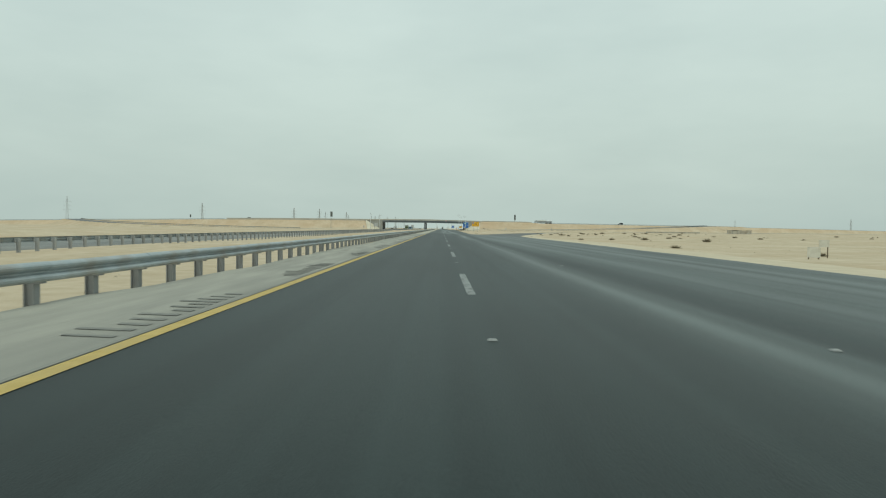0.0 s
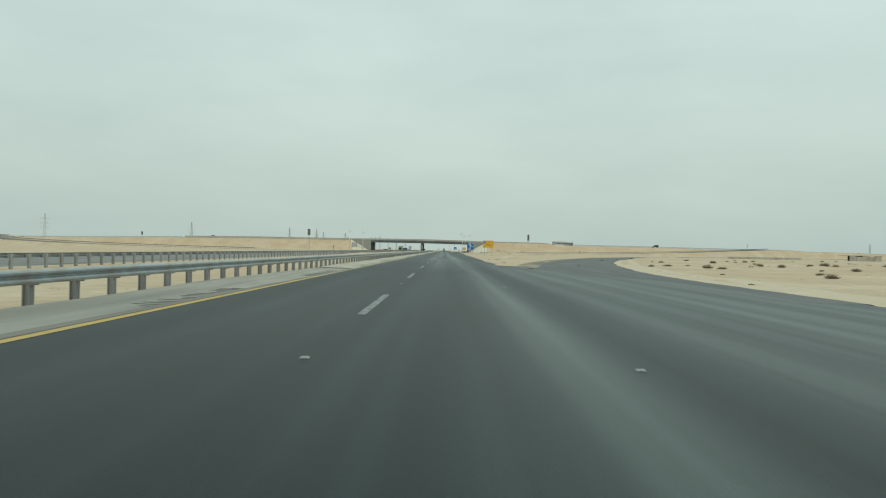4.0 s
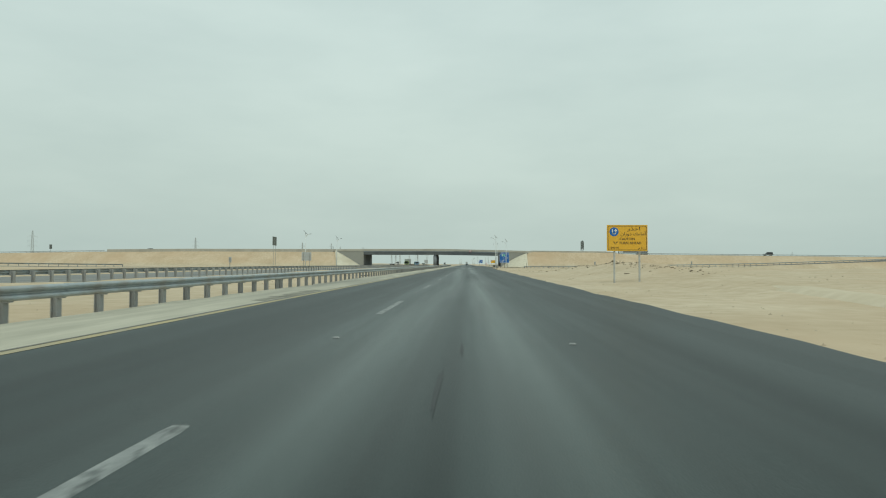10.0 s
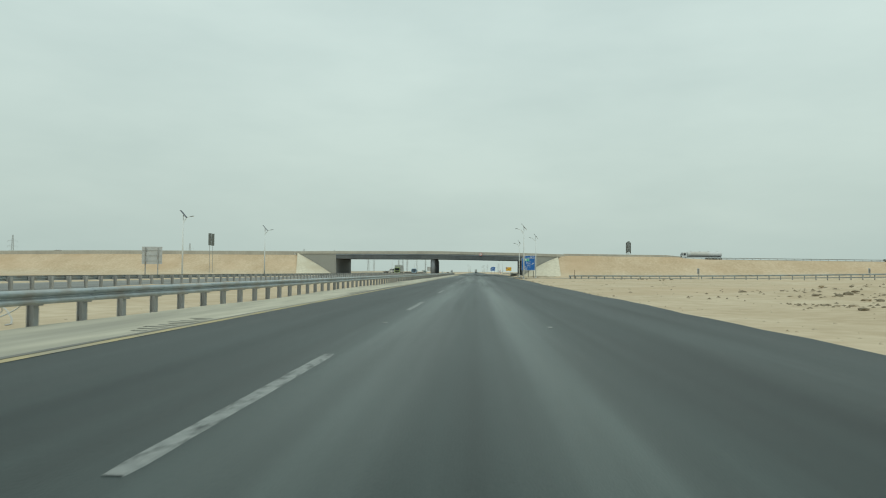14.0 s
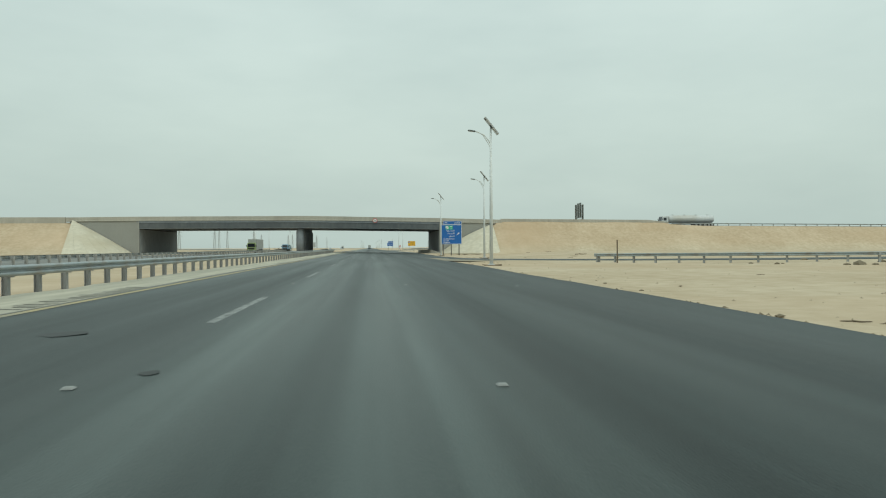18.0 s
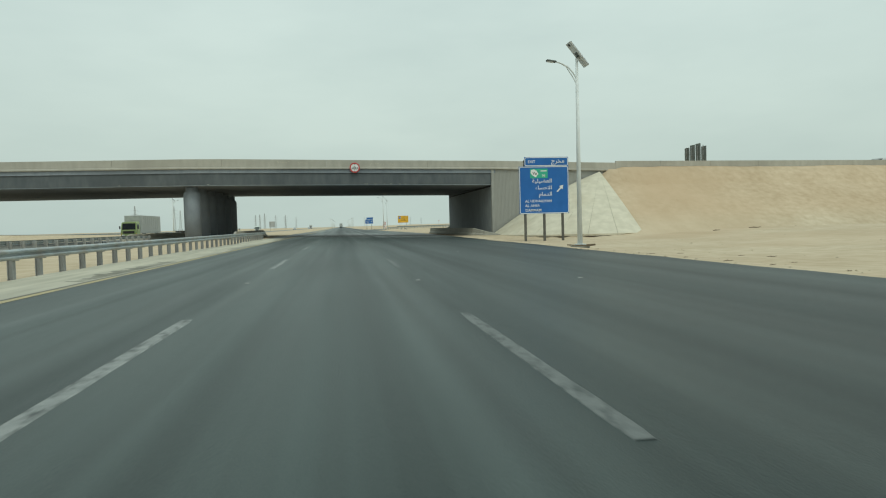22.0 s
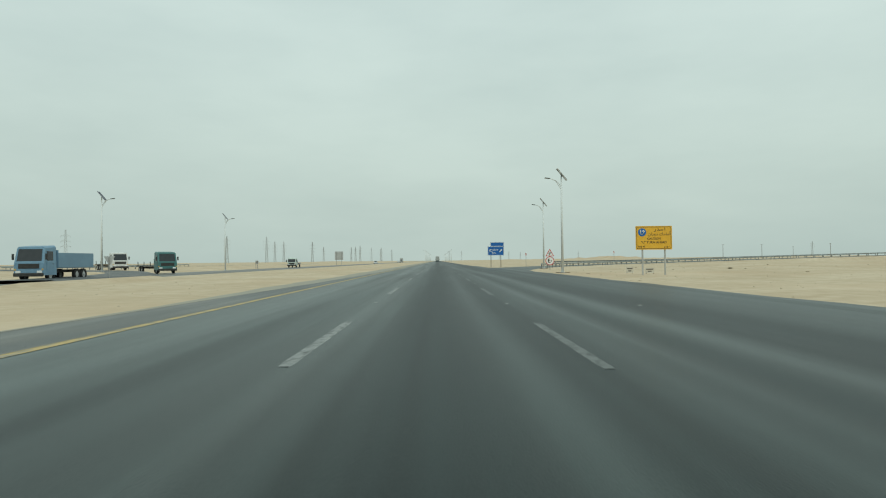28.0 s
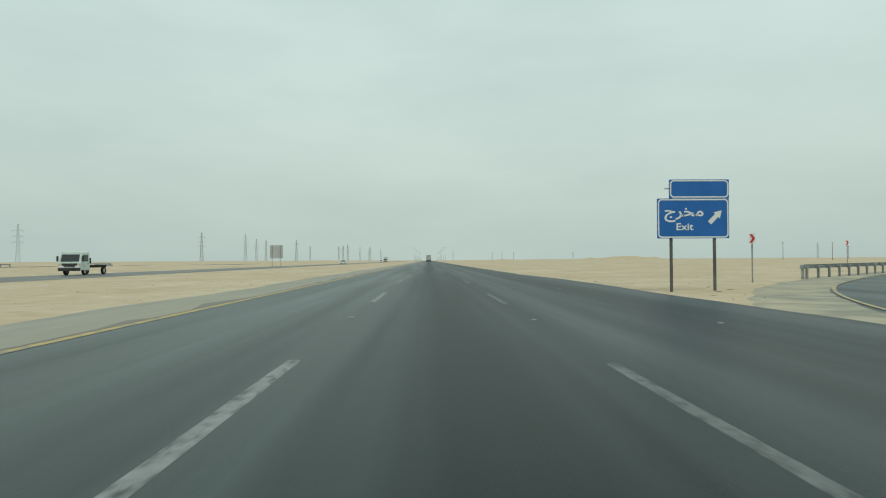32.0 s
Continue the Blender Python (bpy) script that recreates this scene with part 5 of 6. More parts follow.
zb = gz(19.7, -7.7)
s = thing("exit_sign", "large blue exit sign with town names on three dark posts", "road sign", (19.7, -7.7, 0))
blue_panel(s, 4.5, 4.16, 0, 3.87)
blue_panel(s, 4.0, .80, .25, 6.36)
words("EXIT", .33, (-1.1, -.008, 6.34), SIGN_WHITE, s, heavy=.003)
words(AR_EXIT, .55, (1.3, -.008, 6.40), SIGN_WHITE, s, heavy=.004)
plate("route_plate", outline(1.6, .84, .03), (-.45, -.008, 5.33), .008, SIGN_GREEN, s, "green route number plate")
plate("route_shield", [(-.72, .3), (-.45, .36), (-.2, .22), (-.05, -.05), (-.3, -.35), (-.55, -.2), (-.76, .05)], (-.45, -.014, 5.33), .006, SIGN_WHITE, s)
words("\u0667\u0665", .36, (-.83, -.02, 5.31), SIGN_BLACK, s, heavy=.006)
words("N", .36, (-.02, -.016, 5.12), SIGN_WHITE, s)
plate("route_bar", outline(.55, .09, .02), (-.02, -.014, 5.54), .006, SIGN_WHITE, s)
for body, z in (("\uFE94\uFEF4\uFEE0\uFEF4\uFEC0\uFECC\uFEDF\uFE8D", 4.66), ("\uFE80\uFE8E\uFEB4\uFEA3\uFEFB\uFE8D", 4.07), ("\uFEE1\uFE8E\uFEE3\uFEAA\uFEDF\uFE8D", 3.50)):
    words(body, .47, (.72, -.008, z), SIGN_WHITE, s, 'RIGHT', 1.1, heavy=.004)
for body, z in (("AL UDHAILIYAH", 2.90), ("AL AHSA", 2.50), ("DAMMAM", 2.10)):
    words(body, .325, (-1.74, -.008, z), SIGN_WHITE, s, 'LEFT', 1.02, heavy=.003)
slant_arrow(s, 1.45, 3.98, .80, .075)
for px in (-1.72, -.0, 1.68):
    post(s, px, .14, zb - .3, 6.5, .2, DARK_BACK)
for dz in (2.2, 3.6, 5.2, 6.2):
    bm = BM()
    box(bm, (.1, .08, dz), (4.1, .05, .09))
    part("rail", bm, SIGN_BACK, s)

zb = gz(12.8, 200)
s = thing("exit_sign", "blue exit sign with an empty top plate on two dark posts", "road sign", (12.79, 200.0, 0))
blue_panel(s, 3.08, 1.70, 0, 2.82)
blue_panel(s, 2.56, .80, .27, 4.08)
words(AR_EXIT, .62, (-.38, -.008, 3.10), SIGN_WHITE, s, squeeze=1.25, heavy=.01)
words("Exit", .42, (-.38, -.008, 2.45), SIGN_WHITE, s, squeeze=1.15, heavy=.006)
slant_arrow(s, .95, 2.88, .72, .13)
for px in (-.92, .95):
    post(s, px, .12, zb - .3, 4.3, .11, DARK_BACK)
for dz in (2.2, 3.2, 4.1):
    bm = BM()
    box(bm, (.1, .07, dz), (2.6, .04, .06))
    part("rail", bm, SIGN_BACK, s)

s = thing("height_limit_sign", "round red-rimmed height limit sign fixed to the bridge parapet", "road sign", (3.62, NEAR_FACE - 0.1, 7.57))
s.scale = (.92, 1, .92)
plate("disc", circle(.60), (0, 0, 0), .03, SIGN_WHITE, s)
ring("rim", .47, .60, (0, -.012, 0), SIGN_RED, s)
words("\u0665", .62, (-.02, -.008, .0), SIGN_BLACK, s, heavy=.012)
words("\u066B\u0665", .40, (.27, -.008, -.06), SIGN_BLACK, s, heavy=.006)
words(AR_M, .34, (-.29, -.008, -.02), SIGN_BLACK, s, heavy=.006)
plate("marker", [(-.11, .1), (.11, .1), (0, -.06)], (0, -.01, .40), .008, SIGN_BLACK, s)
plate("marker", [(-.11, -.1), (.11, -.1), (0, .06)], (0, -.01, -.40), .008, SIGN_BLACK, s)

zb = gz(16.1, 158.4)
s = thing("bend_sign", "red bend warning triangle above a round speed limit disc", "road sign", (16.1, 158.4, 0))
plate("triangle", [(-.56, -.46), (.56, -.46), (0, .50)], (0, 0, 1.97), .025, SIGN_RED, s, "red-rimmed warning triangle")
plate("triangle_face", [(-.435, -.385), (.435, -.385), (0, .36)], (0, -.006, 1.965), .006, SIGN_WHITE, s)
plate("bend_arrow", [(-.12, -.24), (-.04, -.24), (-.04, .02), (.10, .02), (.10, -.05), (.22, .06), (.10, .17), (.10, .10), (-.12, .10)], (0, -.012, 1.88), .006, SIGN_BLACK, s)
plate("disc", circle(.56), (0, 0, .93), .025, SIGN_WHITE, s, "round speed limit disc")
ring("rim", .485, .56, (0, -.01, .93), SIGN_RED, s)
words("\u0664\u0660", .74, (0, -.008, .92), SIGN_BLACK, s, heavy=.02)
post(s, 0, .07, zb - .3, 2.3, .07, POST_STEEL)


def chevron(x, y, z0, zt):
    s = thing("chevron_sign", "small red and white chevron plate on a thin post", "road sign", (x, y, 0), -12, group="chevrons along the slip road")
    plate("panel", outline(.34, .56, .02), (0, 0, zt - .28), .02, SIGN_WHITE, s)
    plate("chevron", [(-.15, .24), (.0, .24), (.15, 0), (.0, -.24), (-.15, -.24), (.0, 0)], (0, -.006, zt - .28), .006, SIGN_RED, s)
    post(s, 0, .05, z0 - .3, zt, .07, POST_STEEL)


chevron(19.7, 209.0, gz(19.7, 209), 2.5)
chevron(46.6, 243.0, gz(46.6, 243), 3.0)


def board_back(name, x, y, w, z0, z1, rz, label, n=2, material=None, foot=None):
    s = thing(name, label, "road sign", (x, y, 0), rz)
    zg = gz(x, y) if foot is None else foot
    plate("panel", outline(w, z1 - z0, .04), (0, .12, (z0 + z1) / 2), .05, material or SIGN_BACK, s, "bare metal back of a sign panel")
    for k in range(n):
        post(s, (k - (n - 1) / 2) * w * .62, 0, zg - .3, z1 - .1, .12, POST_STEEL)
    for k in range(3):
        bm = BM()
        box(bm, (0, .08, z0 + (z1 - z0) * (.2 + .3 * k)), (w * .94, .06, .07))
        part("rail", bm, SIGN_BACK, s)
    return s


board_back("sign_board", -40.1, -152.5, 2.5, 1.9, 4.15, 12, "grey back of a sign board facing the opposite carriageway")
board_back("sign_board", -39.5, 354.0, 3.5, 1.8, 5.4, 0, "grey back of a large sign board beside the opposite road")
board_back("sign_board", -41.0, 231.5, .7, gz(-41, 231.5) + 1.1, gz(-41, 231.5) + 1.9, 0, "small grey sign back on two short posts", 2)
board_back("sign_board", 72.8, -113.0, .45, 1.3, 2.2, 20, "small rusty sign back on one post", 1)
board_back("sign_board", 42.6, -112.7, .5, 1.0, 2.0, 20, "small rusty sign back on one post", 1)
board_back("sign_board", -41.0, -207.0, .5, 1.3, 2.3, 5, "small sign back on a thin post", 1)
board_back("sign_board", -60.0, 20.0, .4, 1.4, 2.4, 5, "small sign back on a thin post", 1)


zb = gz(-27.6, 132.5)
s = thing("yield_sign", "grey back of a triangular give-way sign on one post", "road sign", (-27.6, 132.5, zb))
plate("triangle", [(-.5, .43), (.5, .43), (0, -.43)], (0, .06, 1.75), .025, SIGN_BACK, s, "bare metal back of a sign panel")
post(s, 0, 0, -.3, 2.1, .08, POST_STEEL)


def crest_board(x, y, n, w, z0, z1, rz=38):
    zg = gz(x, y)
    s = thing("direction_board", "tall grey direction board of upright planks, seen from behind", "road sign", (x, y, 0), rz)
    for k in range(n):
        bm = BM()
        px, py = (k - (n - 1) / 2) * w * 1.08, .10 * k
        dip = (.65, 0, .1, .45)[k] if n == 4 else .12 * k
        box(bm, (px, py, (z0 + z1) / 2 - dip), (w, .10, z1 - z0), bevel=.02)
        part("plank", bm, BOARD_GREY, s)
        post(s, px, py + .12, zg - .3, z1 - .4, .12, POST_STEEL)


crest_board(66.4, 50.0, 4, 1.5, 9.9, 14.45, 93)
crest_board(-90.6, -7.0, 2, 1.0, 9.9, 14.1)
crest_board(-214.0, 14.0, 1, 1.2, 8.4, 10.7)


def site_board(x, y, w, h, stand, text=True):
    s = thing("site_board", "small white painted site board standing in the sand", "site board", (x, y, gz(x, y)), -8, group="site boards in the sand")
    plate("board", outline(w, h, .02), (0, 0, stand + h / 2), .02, BOARD_CREAM, s)
    for k in range(2 if text else 0):
        plate("text_bar", outline(w * (.74 - .34 * k), h * .2, .01), (0, -.004, stand + h * (.7 - .4 * k)), .004, BAR_FADED, s)
    for px in (-.38, .38):
        post(s, px * w, .05, -.25, stand + h * .6, .05, TIMBER)


site_board(19.2, -524.2, .66, .56, .1, False)
site_board(20.7, -522.5, .55, .40, .6, False)
site_board(19.65, 135.0, .66, .55, .06)
site_board(20.5, 131.8, .80, .46, .08)


# ---- street lamps ----
def street_lamp(x, y, way, z=None):
    """Solar street lamp; way: the side of its arm."""
    z = gz(x, y) if z is None else z
    s = thing("street_lamp", "tall grey solar street lamp on a concrete base", "street lamp", (x, y, z), group="solar street lamps")
    s.scale = (1, 1, 1.03 if x > 0 > y else 1.0 if x > 0 else .98)
    bm = BM()
    box(bm, (0, 0, -.2), (.85, .85, .48), bevel=.03)
    part("concrete_base", bm, CONCRETE, s)
    bm = BM()
    box(bm, (0, 0, .08), (.5, .5, .04), bevel=.01)
    part("base_plate", bm, POLE_STEEL, s)
    bm = BM()
    rod(bm, (0, 0, .08), (0, 0, 10.2), .15, .075, 12)
    part("pole", smooth(mesh_of("pole", bm, POLE_STEEL)), POLE_STEEL, s)
    for arc, r0, name in (([(0, 9.05), (.2, 9.4), (.5, 9.72), (.95, 9.94), (1.25, 10.02)], .045, "arm"), ([(0, 8.75), (.25, 9.22), (.48, 9.55), (.62, 9.76)], .035, "brace")):
        bm = BM()
        for a, b in zip(arc, arc[1:]):
            rod(bm, (way * a[0], 0, a[1]), (way * b[0], 0, b[1]), r0, r0 * .92, 8)
        part(name, bm, POLE_STEEL, s)
    bm = BM()
    m = Matrix.Translation((way * 1.48, 0, 10.04)) @ Matrix.Rotation(way * -.13, 4, 'Y')
    box(bm, (0, 0, 0), (.58, .26, .1), m, bevel=.035)
    part("lamp_head", bm, BOARD_GREY, s, "grey lamp head")
    bm = BM()
    box(bm, (way * .06, 0, -.056), (.36, .19, .02), m)
    part("lamp_lens", bm, SIGN_WHITE, s)
    tilt = Matrix.Translation((.06, 0, 10.42)) @ Matrix.Rotation(radians(50), 4, 'Y')
    bm = BM()
    box(bm, (0, 0, .012), (1.6, .74, .02), tilt)
    part("solar_panel", bm, SOLAR, s, "dark solar panel")
    bm = BM()
    box(bm, (0, 0, -.014), (1.64, .78, .03), tilt, bevel=.006)
    part("panel_frame", bm, PANEL_BACK, s, "grey back sheet and rim of the panel")
    bm = BM()
    box(bm, (-.68, .05, -.04), (.14, .2, .03), tilt)
    part("junction_box", bm, CHASSIS, s)
    bm = BM()
    box(bm, (0, 0, -.05), (.3, .3, .06), tilt, bevel=.01)
    rod(bm, (0, 0, 10.05), (.03, 0, 10.38), .065, .065, 8)
    part("panel_bracket", bm, BOARD_GREY, s)
    if x > 0 and y < 300:
        for at, size, turn in (((-.1, -.55, .02), (1.15, .07, .06), 4), ((.45, -.5, .04), (.5, .1, .1), -9), ((-.2, .45, .02), (.9, .07, .06), 12)):
            bm = BM()
            box(bm, (0, 0, 0), size, Matrix.Translation(at) @ Matrix.Rotation(radians(turn), 4, 'Z') @ Matrix.Rotation(radians(turn * .3), 4, 'Y'), bevel=.012)
            part("formwork_board", bm, TIMBER, s, "dark wet timber board left at the foot")


for x, y, way in ((11.7, -99.5, -1), (17.3, -63.6, -1), (15.3, -28.5, -1), (14.9, 143.3, -1), (18.3, 177.2, -1), (-45.6, -131.0, 1), (-42.9, -97.1, 1), (-44.4, 132.3, 1), (-43.4, 163, 1), (-38.4, 199.7, 1)):
    street_lamp(x, y, way, {17.3: -.33, 15.3: -.31}.get(x))
for k in range(9):
    street_lamp(13.5, 640 + 60 * k, -1)
    street_lamp(-8.8, 660 + 60 * k, -1)


# ---- pylons and poles ----
def lattice(bm, p0, p1, r):
    rod(bm, p0, p1, r, r, 4)


def pylon_mesh():
    H = 62.0
    w = lambda z: 2.6 * (1 - z / H) ** 1.1 + 0.8
    corners = lambda z: [(w(z) * a, w(z) * b, z) for a, b in ((-1, -1), (1, -1), (1, 1), (-1, 1))]
    zs = [0, 8, 15, 21, 27, 32, 37, 41.5, 46, 50, 54, 58, 62]
    legs, braces, arms = BM(), BM(), []
    for z0, z1 in zip(zs, zs[1:]):
        a, b = corners(z0), corners(z1)
        for k in range(4):
            lattice(legs, a[k], b[k], .30)
            lattice(braces, a[k], b[(k + 1) % 4], .15)
            lattice(braces, a[(k + 1) % 4], b[k], .15)
            lattice(braces, b[k], b[(k + 1) % 4], .09)
    for z in (33, 42, 51):
        for sgn in (-1, 1):
            tip = (sgn * 7.6, 0, z + .4)
            arm = BM()
            for k in ((0, 3) if sgn < 0 else (1, 2)):
                lattice(arm, corners(z)[k], tip, .13)
                lattice(arm, corners(z + 2.6)[k], tip, .11)
            lattice(arm, tip, (tip[0], 0, z - 2.6), .12)
            arms.append(mesh_of("crossarm", arm, TOWER))
    return [mesh_of("leg_frame", legs, TOWER), mesh_of("bracing", braces, TOWER)] + arms


PYLON = pylon_mesh()


def pylon(x, y, rz, h=62.0):
    s = thing("power_pylon", "tall lattice power pylon far out in the haze", "power pylon", (x, y, gz(x, y) - 1), rz, group="power pylons")
    for name, me in zip(["leg_frame", "bracing"] + ["crossarm"] * 6, PYLON):
        ob = placed(name, me, s, Matrix())
    s.scale = (h / 62,) * 3


for x, y, rz, h in ((-816, 910, 30, 62), (-635, 1229, 30, 62), (-466, 1570, 30, 62), (-405, 1677, 20, 62), (-467, 2016, 20, 62), (-449, 2050, 20, 62), (-377, 2113, 25, 62), (-488, 2972, 25, 62), (-360, 2900, 30, 60),
                    (-330, 2800, 30, 60), (-300, 2700, 30, 62), (-280, 2950, 10, 60), (-250, 3100, 10, 62), (-220, 2700, 10, 50), (-190, 2900, 10, 50), (60, 3300, 0, 45), (110, 3100, 0, 45), (300, 3300, 0, 38),
                    (345, 3300, 0, 42), (400, 3300, 0, 38), (700, 3400, 0, 40), (1250, 2300, -20, 50), (1500, 1900, -20, 50), (-1150, 700, 40, 62)):
    pylon(x, y, rz, h)


def utility_pole(x, y, h=9.5):
    s = thing("utility_pole", "thin wooden utility pole standing in the desert", "utility pole", (x, y, gz(x, y)), group="utility poles")
    bm = BM()
    rod(bm, (0, 0, -.5), (0, 0, h), .16, .11, 8)
    part("pole", bm, TIMBER, s)
    bm = BM()
    box(bm, (0, 0, h - .5), (1.6, .1, .12))
    part("crossarm", bm, TIMBER, s)
    for k in (-.7, 0, .7):
        bm = BM()
        rod(bm, (k, 0, h - .44), (k, 0, h - .2), .05, .04, 8)
        part("insulator", bm, SIGN_BACK, s)


for x, y in ((213, 568), (238, 560), (293, 568), (330, 690)):
    utility_pole(x, y, 10.5)

s = thing("marker_post", "rusty upright marker post beside the guardrail end", "marker post", (22.2, -98.25, gz(22.2, -98.25)))
post(s, 0, 0, -.3, 1.85, .09, TIMBER)


# ---- vehicles ----
def wheel_meshes():
    bm = BM()
    prof = [(.30, -.13), (.46, -.14), (.50, -.10), (.50, .10), (.46, .14), (.30, .13)]
    loft(bm, [[(w, r * math.cos(a), r * math.sin(a)) for r, w in prof] for a in np.linspace(0, 2 * math.pi, 19)], caps=False)
    tyre = mesh_of("tyre", bm, RUBBER)
    bm = BM()
    rod(bm, (-.08, 0, 0), (.08, 0, 0), .30, .30, 16)
    rod(bm, (-.12, 0, 0), (.12, 0, 0), .11, .11, 10)
    return tyre, mesh_of("rim", bm, SIGN_BACK)


TYRE, RIM = wheel_meshes()


def wheel(parent, x, y, r=.5):
    t = placed("tyre", TYRE, parent, Matrix.Translation((x, y, r)) @ Matrix.Diagonal((r / .5 * 1.0, r / .5, r / .5, 1)))
    placed("rim", RIM, t, Matrix())


def hull(bm, rings):
    """Closed cross-sections in x and z, at successive y."""
    loft(bm, [[(x, y, z) for x, z in ring] for y, ring in rings])
    return bm


def section(w, z0, z1, r=.12, taper=1.0):
    return [(-w / 2, z0), (w / 2, z0), (w / 2 * (1 + taper) / 2, (z0 + z1) / 2), (w / 2 * taper, z1 - r), (w / 2 * taper - r, z1), (-w / 2 * taper + r, z1), (-w / 2 * taper, z1 - r), (-w / 2 * (1 + taper) / 2, (z0 + z1) / 2)]


def truck(label, at, rz, paint, load, length=7.5, big=True, load_paint=None):
    """A lorry that faces -y from its front at the origin."""
    s = thing("truck", label, "truck", at, rz)
    w, h = (2.45, 3.0) if big else (2.0, 2.25)
    c = 1.9 if big else 1.7
    r = .5 if big else .38
    bm = BM()
    hull(bm, [(0.0, section(w, .55, h * .52)), (.06, section(w, .5, h * .58)), (.32, section(w, .5, h - .12, .14, .94)), (c, section(w, .5, h, .14, .94))])
    cab = part("cab", bm, paint, s)
    bm = BM()
    loft(bm, [[(a * w * .42, .045 - .02, h * .56) for a in (-1, 1)] + [(a * w * .40, (.27 if big else .24) - .02, h - .32) for a in (1, -1)],
              [(a * w * .42, .085, h * .56) for a in (-1, 1)] + [(a * w * .40, (.31 if big else .28), h - .32) for a in (1, -1)]])
    part("windscreen", bm, GLASS, cab)
    for sg in (-1, 1):
        bm = BM()
        box(bm, (sg * w * .487, .98, h * .70), (.03, .85, h * .26))
        part("side_window", bm, GLASS, cab)
        bm = BM()
        box(bm, (sg * w * .497, .98, h * .37), (.03, 1.0, h * .34), bevel=.012)
        door = part("door", bm, paint, cab)
        bm = BM()
        box(bm, (sg * (w * .497 + .025), 1.36, h * .48), (.03, .16, .04))
        part("door_handle", bm, CHASSIS, door)
        bm = BM()
        box(bm, (sg * w * .46, .0, .98), (.12, .07, .14), bevel=.015)
        part("indicator", bm, SIGN_YELLOW, cab, "amber indicator lamp")
        bm = BM()
        box(bm, (sg * (w / 2 + .16), .12, h * .68), (.2, .08, .5), bevel=.03)
        part("mirror", bm, CHASSIS, cab)
        bm = BM()
        box(bm, (sg * w * .36, -.02, .78), (.42, .06, .2), bevel=.02)
        part("headlight", bm, SIGN_WHITE, cab)
        for y in ((1.1, length - 1.6, length - 2.75) if big and length > 6.5 else (1.0, length - 1.3)):
            wheel(s, sg * (w / 2 - .16), y, r)
    bm = BM()
    box(bm, (0, -.06, .55), (w, .18, .3), bevel=.04)
    part("bumper", bm, CHASSIS, s)
    bm = BM()
    box(bm, (0, -.012, h * .42), (w * .7, .04, h * .13))
    part("grille", bm, CHASSIS, s)
    bm = BM()
    box(bm, (-.4, length / 2 + .4, .8), (.12, length - .6, .24))
    box(bm, (.4, length / 2 + .4, .8), (.12, length - .6, .24))
    part("chassis", bm, CHASSIS, s)
    lp = load_paint or TARP
    y0, y1 = c + .25, length
    if load == "box":
        bm = BM()
        box(bm, (0, (y0 + y1) / 2, 2.55), (2.5, y1 - y0, 2.9), bevel=.04)
        body = part("cargo_box", bm, lp, s)
        for k in range(int((y1 - y0) / 1.2)):
            bm = BM()
            for sg in (-1, 1):
                box(bm, (sg * 1.26, y0 + .6 + 1.2 * k, 2.55), (.03, .06, 2.8))
            part("side_rib", bm, lp, body)
    elif load == "dump":
        bm = BM()
        box(bm, (0, (y0 + y1) / 2, 1.12), (2.4, y1 - y0, .1))
        for sg in (-1, 1):
            box(bm, (sg * 1.2, (y0 + y1) / 2, 1.75), (.07, y1 - y0, 1.25))
        box(bm, (0, y0 + .03, 1.85), (2.4, .07, 1.5))
        box(bm, (0, y1 - .03, 1.7), (2.4, .07, 1.15))
        part("tipper_body", bm, lp, s)
    elif load == "flat":
        bm = BM()
        box(bm, (0, (y0 + y1) / 2, 1.05), (2.4 if big else 2.05, y1 - y0, .12))
        part("bed", bm, CHASSIS if big else SIGN_BACK, s)
        bm = BM()
        box(bm, (0, y0 + .05, 1.55 if big else 1.35), (2.3 if big else 1.9, .08, .9 if big else .5))
        part("headboard", bm, CHASSIS, s)
        if not big:
            bm = BM()
            for sg in (-1, 1):
                rod(bm, (sg * .75, y1 - .2, 1.08), (sg * .7, y1 + 1.0, .84), .05, .04, 6)
            for k in range(4):
                rod(bm, (-.74, y1 + .05 + .3 * k, 1.03 - .06 * k), (.74, y1 + .05 + .3 * k, 1.03 - .06 * k), .03, .03, 6)
            part("tow_ramp", bm, SIGN_BACK, s)
        if big:
            for k in range(3):
                for sg in (-1, 1):
                    bm = BM()
                    box(bm, (sg * 1.15, y0 + 1.8 + k * (y1 - y0 - 2.5) / 2, 1.35), (.08, .1, .6))
                    part("stake", bm, CHASSIS, s)
    elif load == "tank":
        bm = BM()
        n = 20
        rings = []
        for y, k in ((y0, .82), (y0 + .25, 1), (y1 - .25, 1), (y1, .82)):
            rings.append([(1.2 * k * math.cos(a), y, 2.15 + 1.05 * k * math.sin(a)) for a in np.linspace(0, 2 * math.pi, n + 1)[:-1]])
        loft(bm, rings)
        tank = part("tank", smooth(mesh_of("tank", bm, lp)), lp, s)
        for k in range(4):
            bm = BM()
            rod(bm, (0, y0 + 1.5 + k * (y1 - y0 - 3) / 3, 3.15), (0, y0 + 1.5 + k * (y1 - y0 - 3) / 3, 3.35), .28, .28, 12)
            part("hatch", bm, SIGN_BACK, tank)
        for sg in (-1, 1):
            for dy in (-.6, -4.0, -5.1):
                wheel(s, sg * 1.05, y1 + dy + .0, .5)
    return s


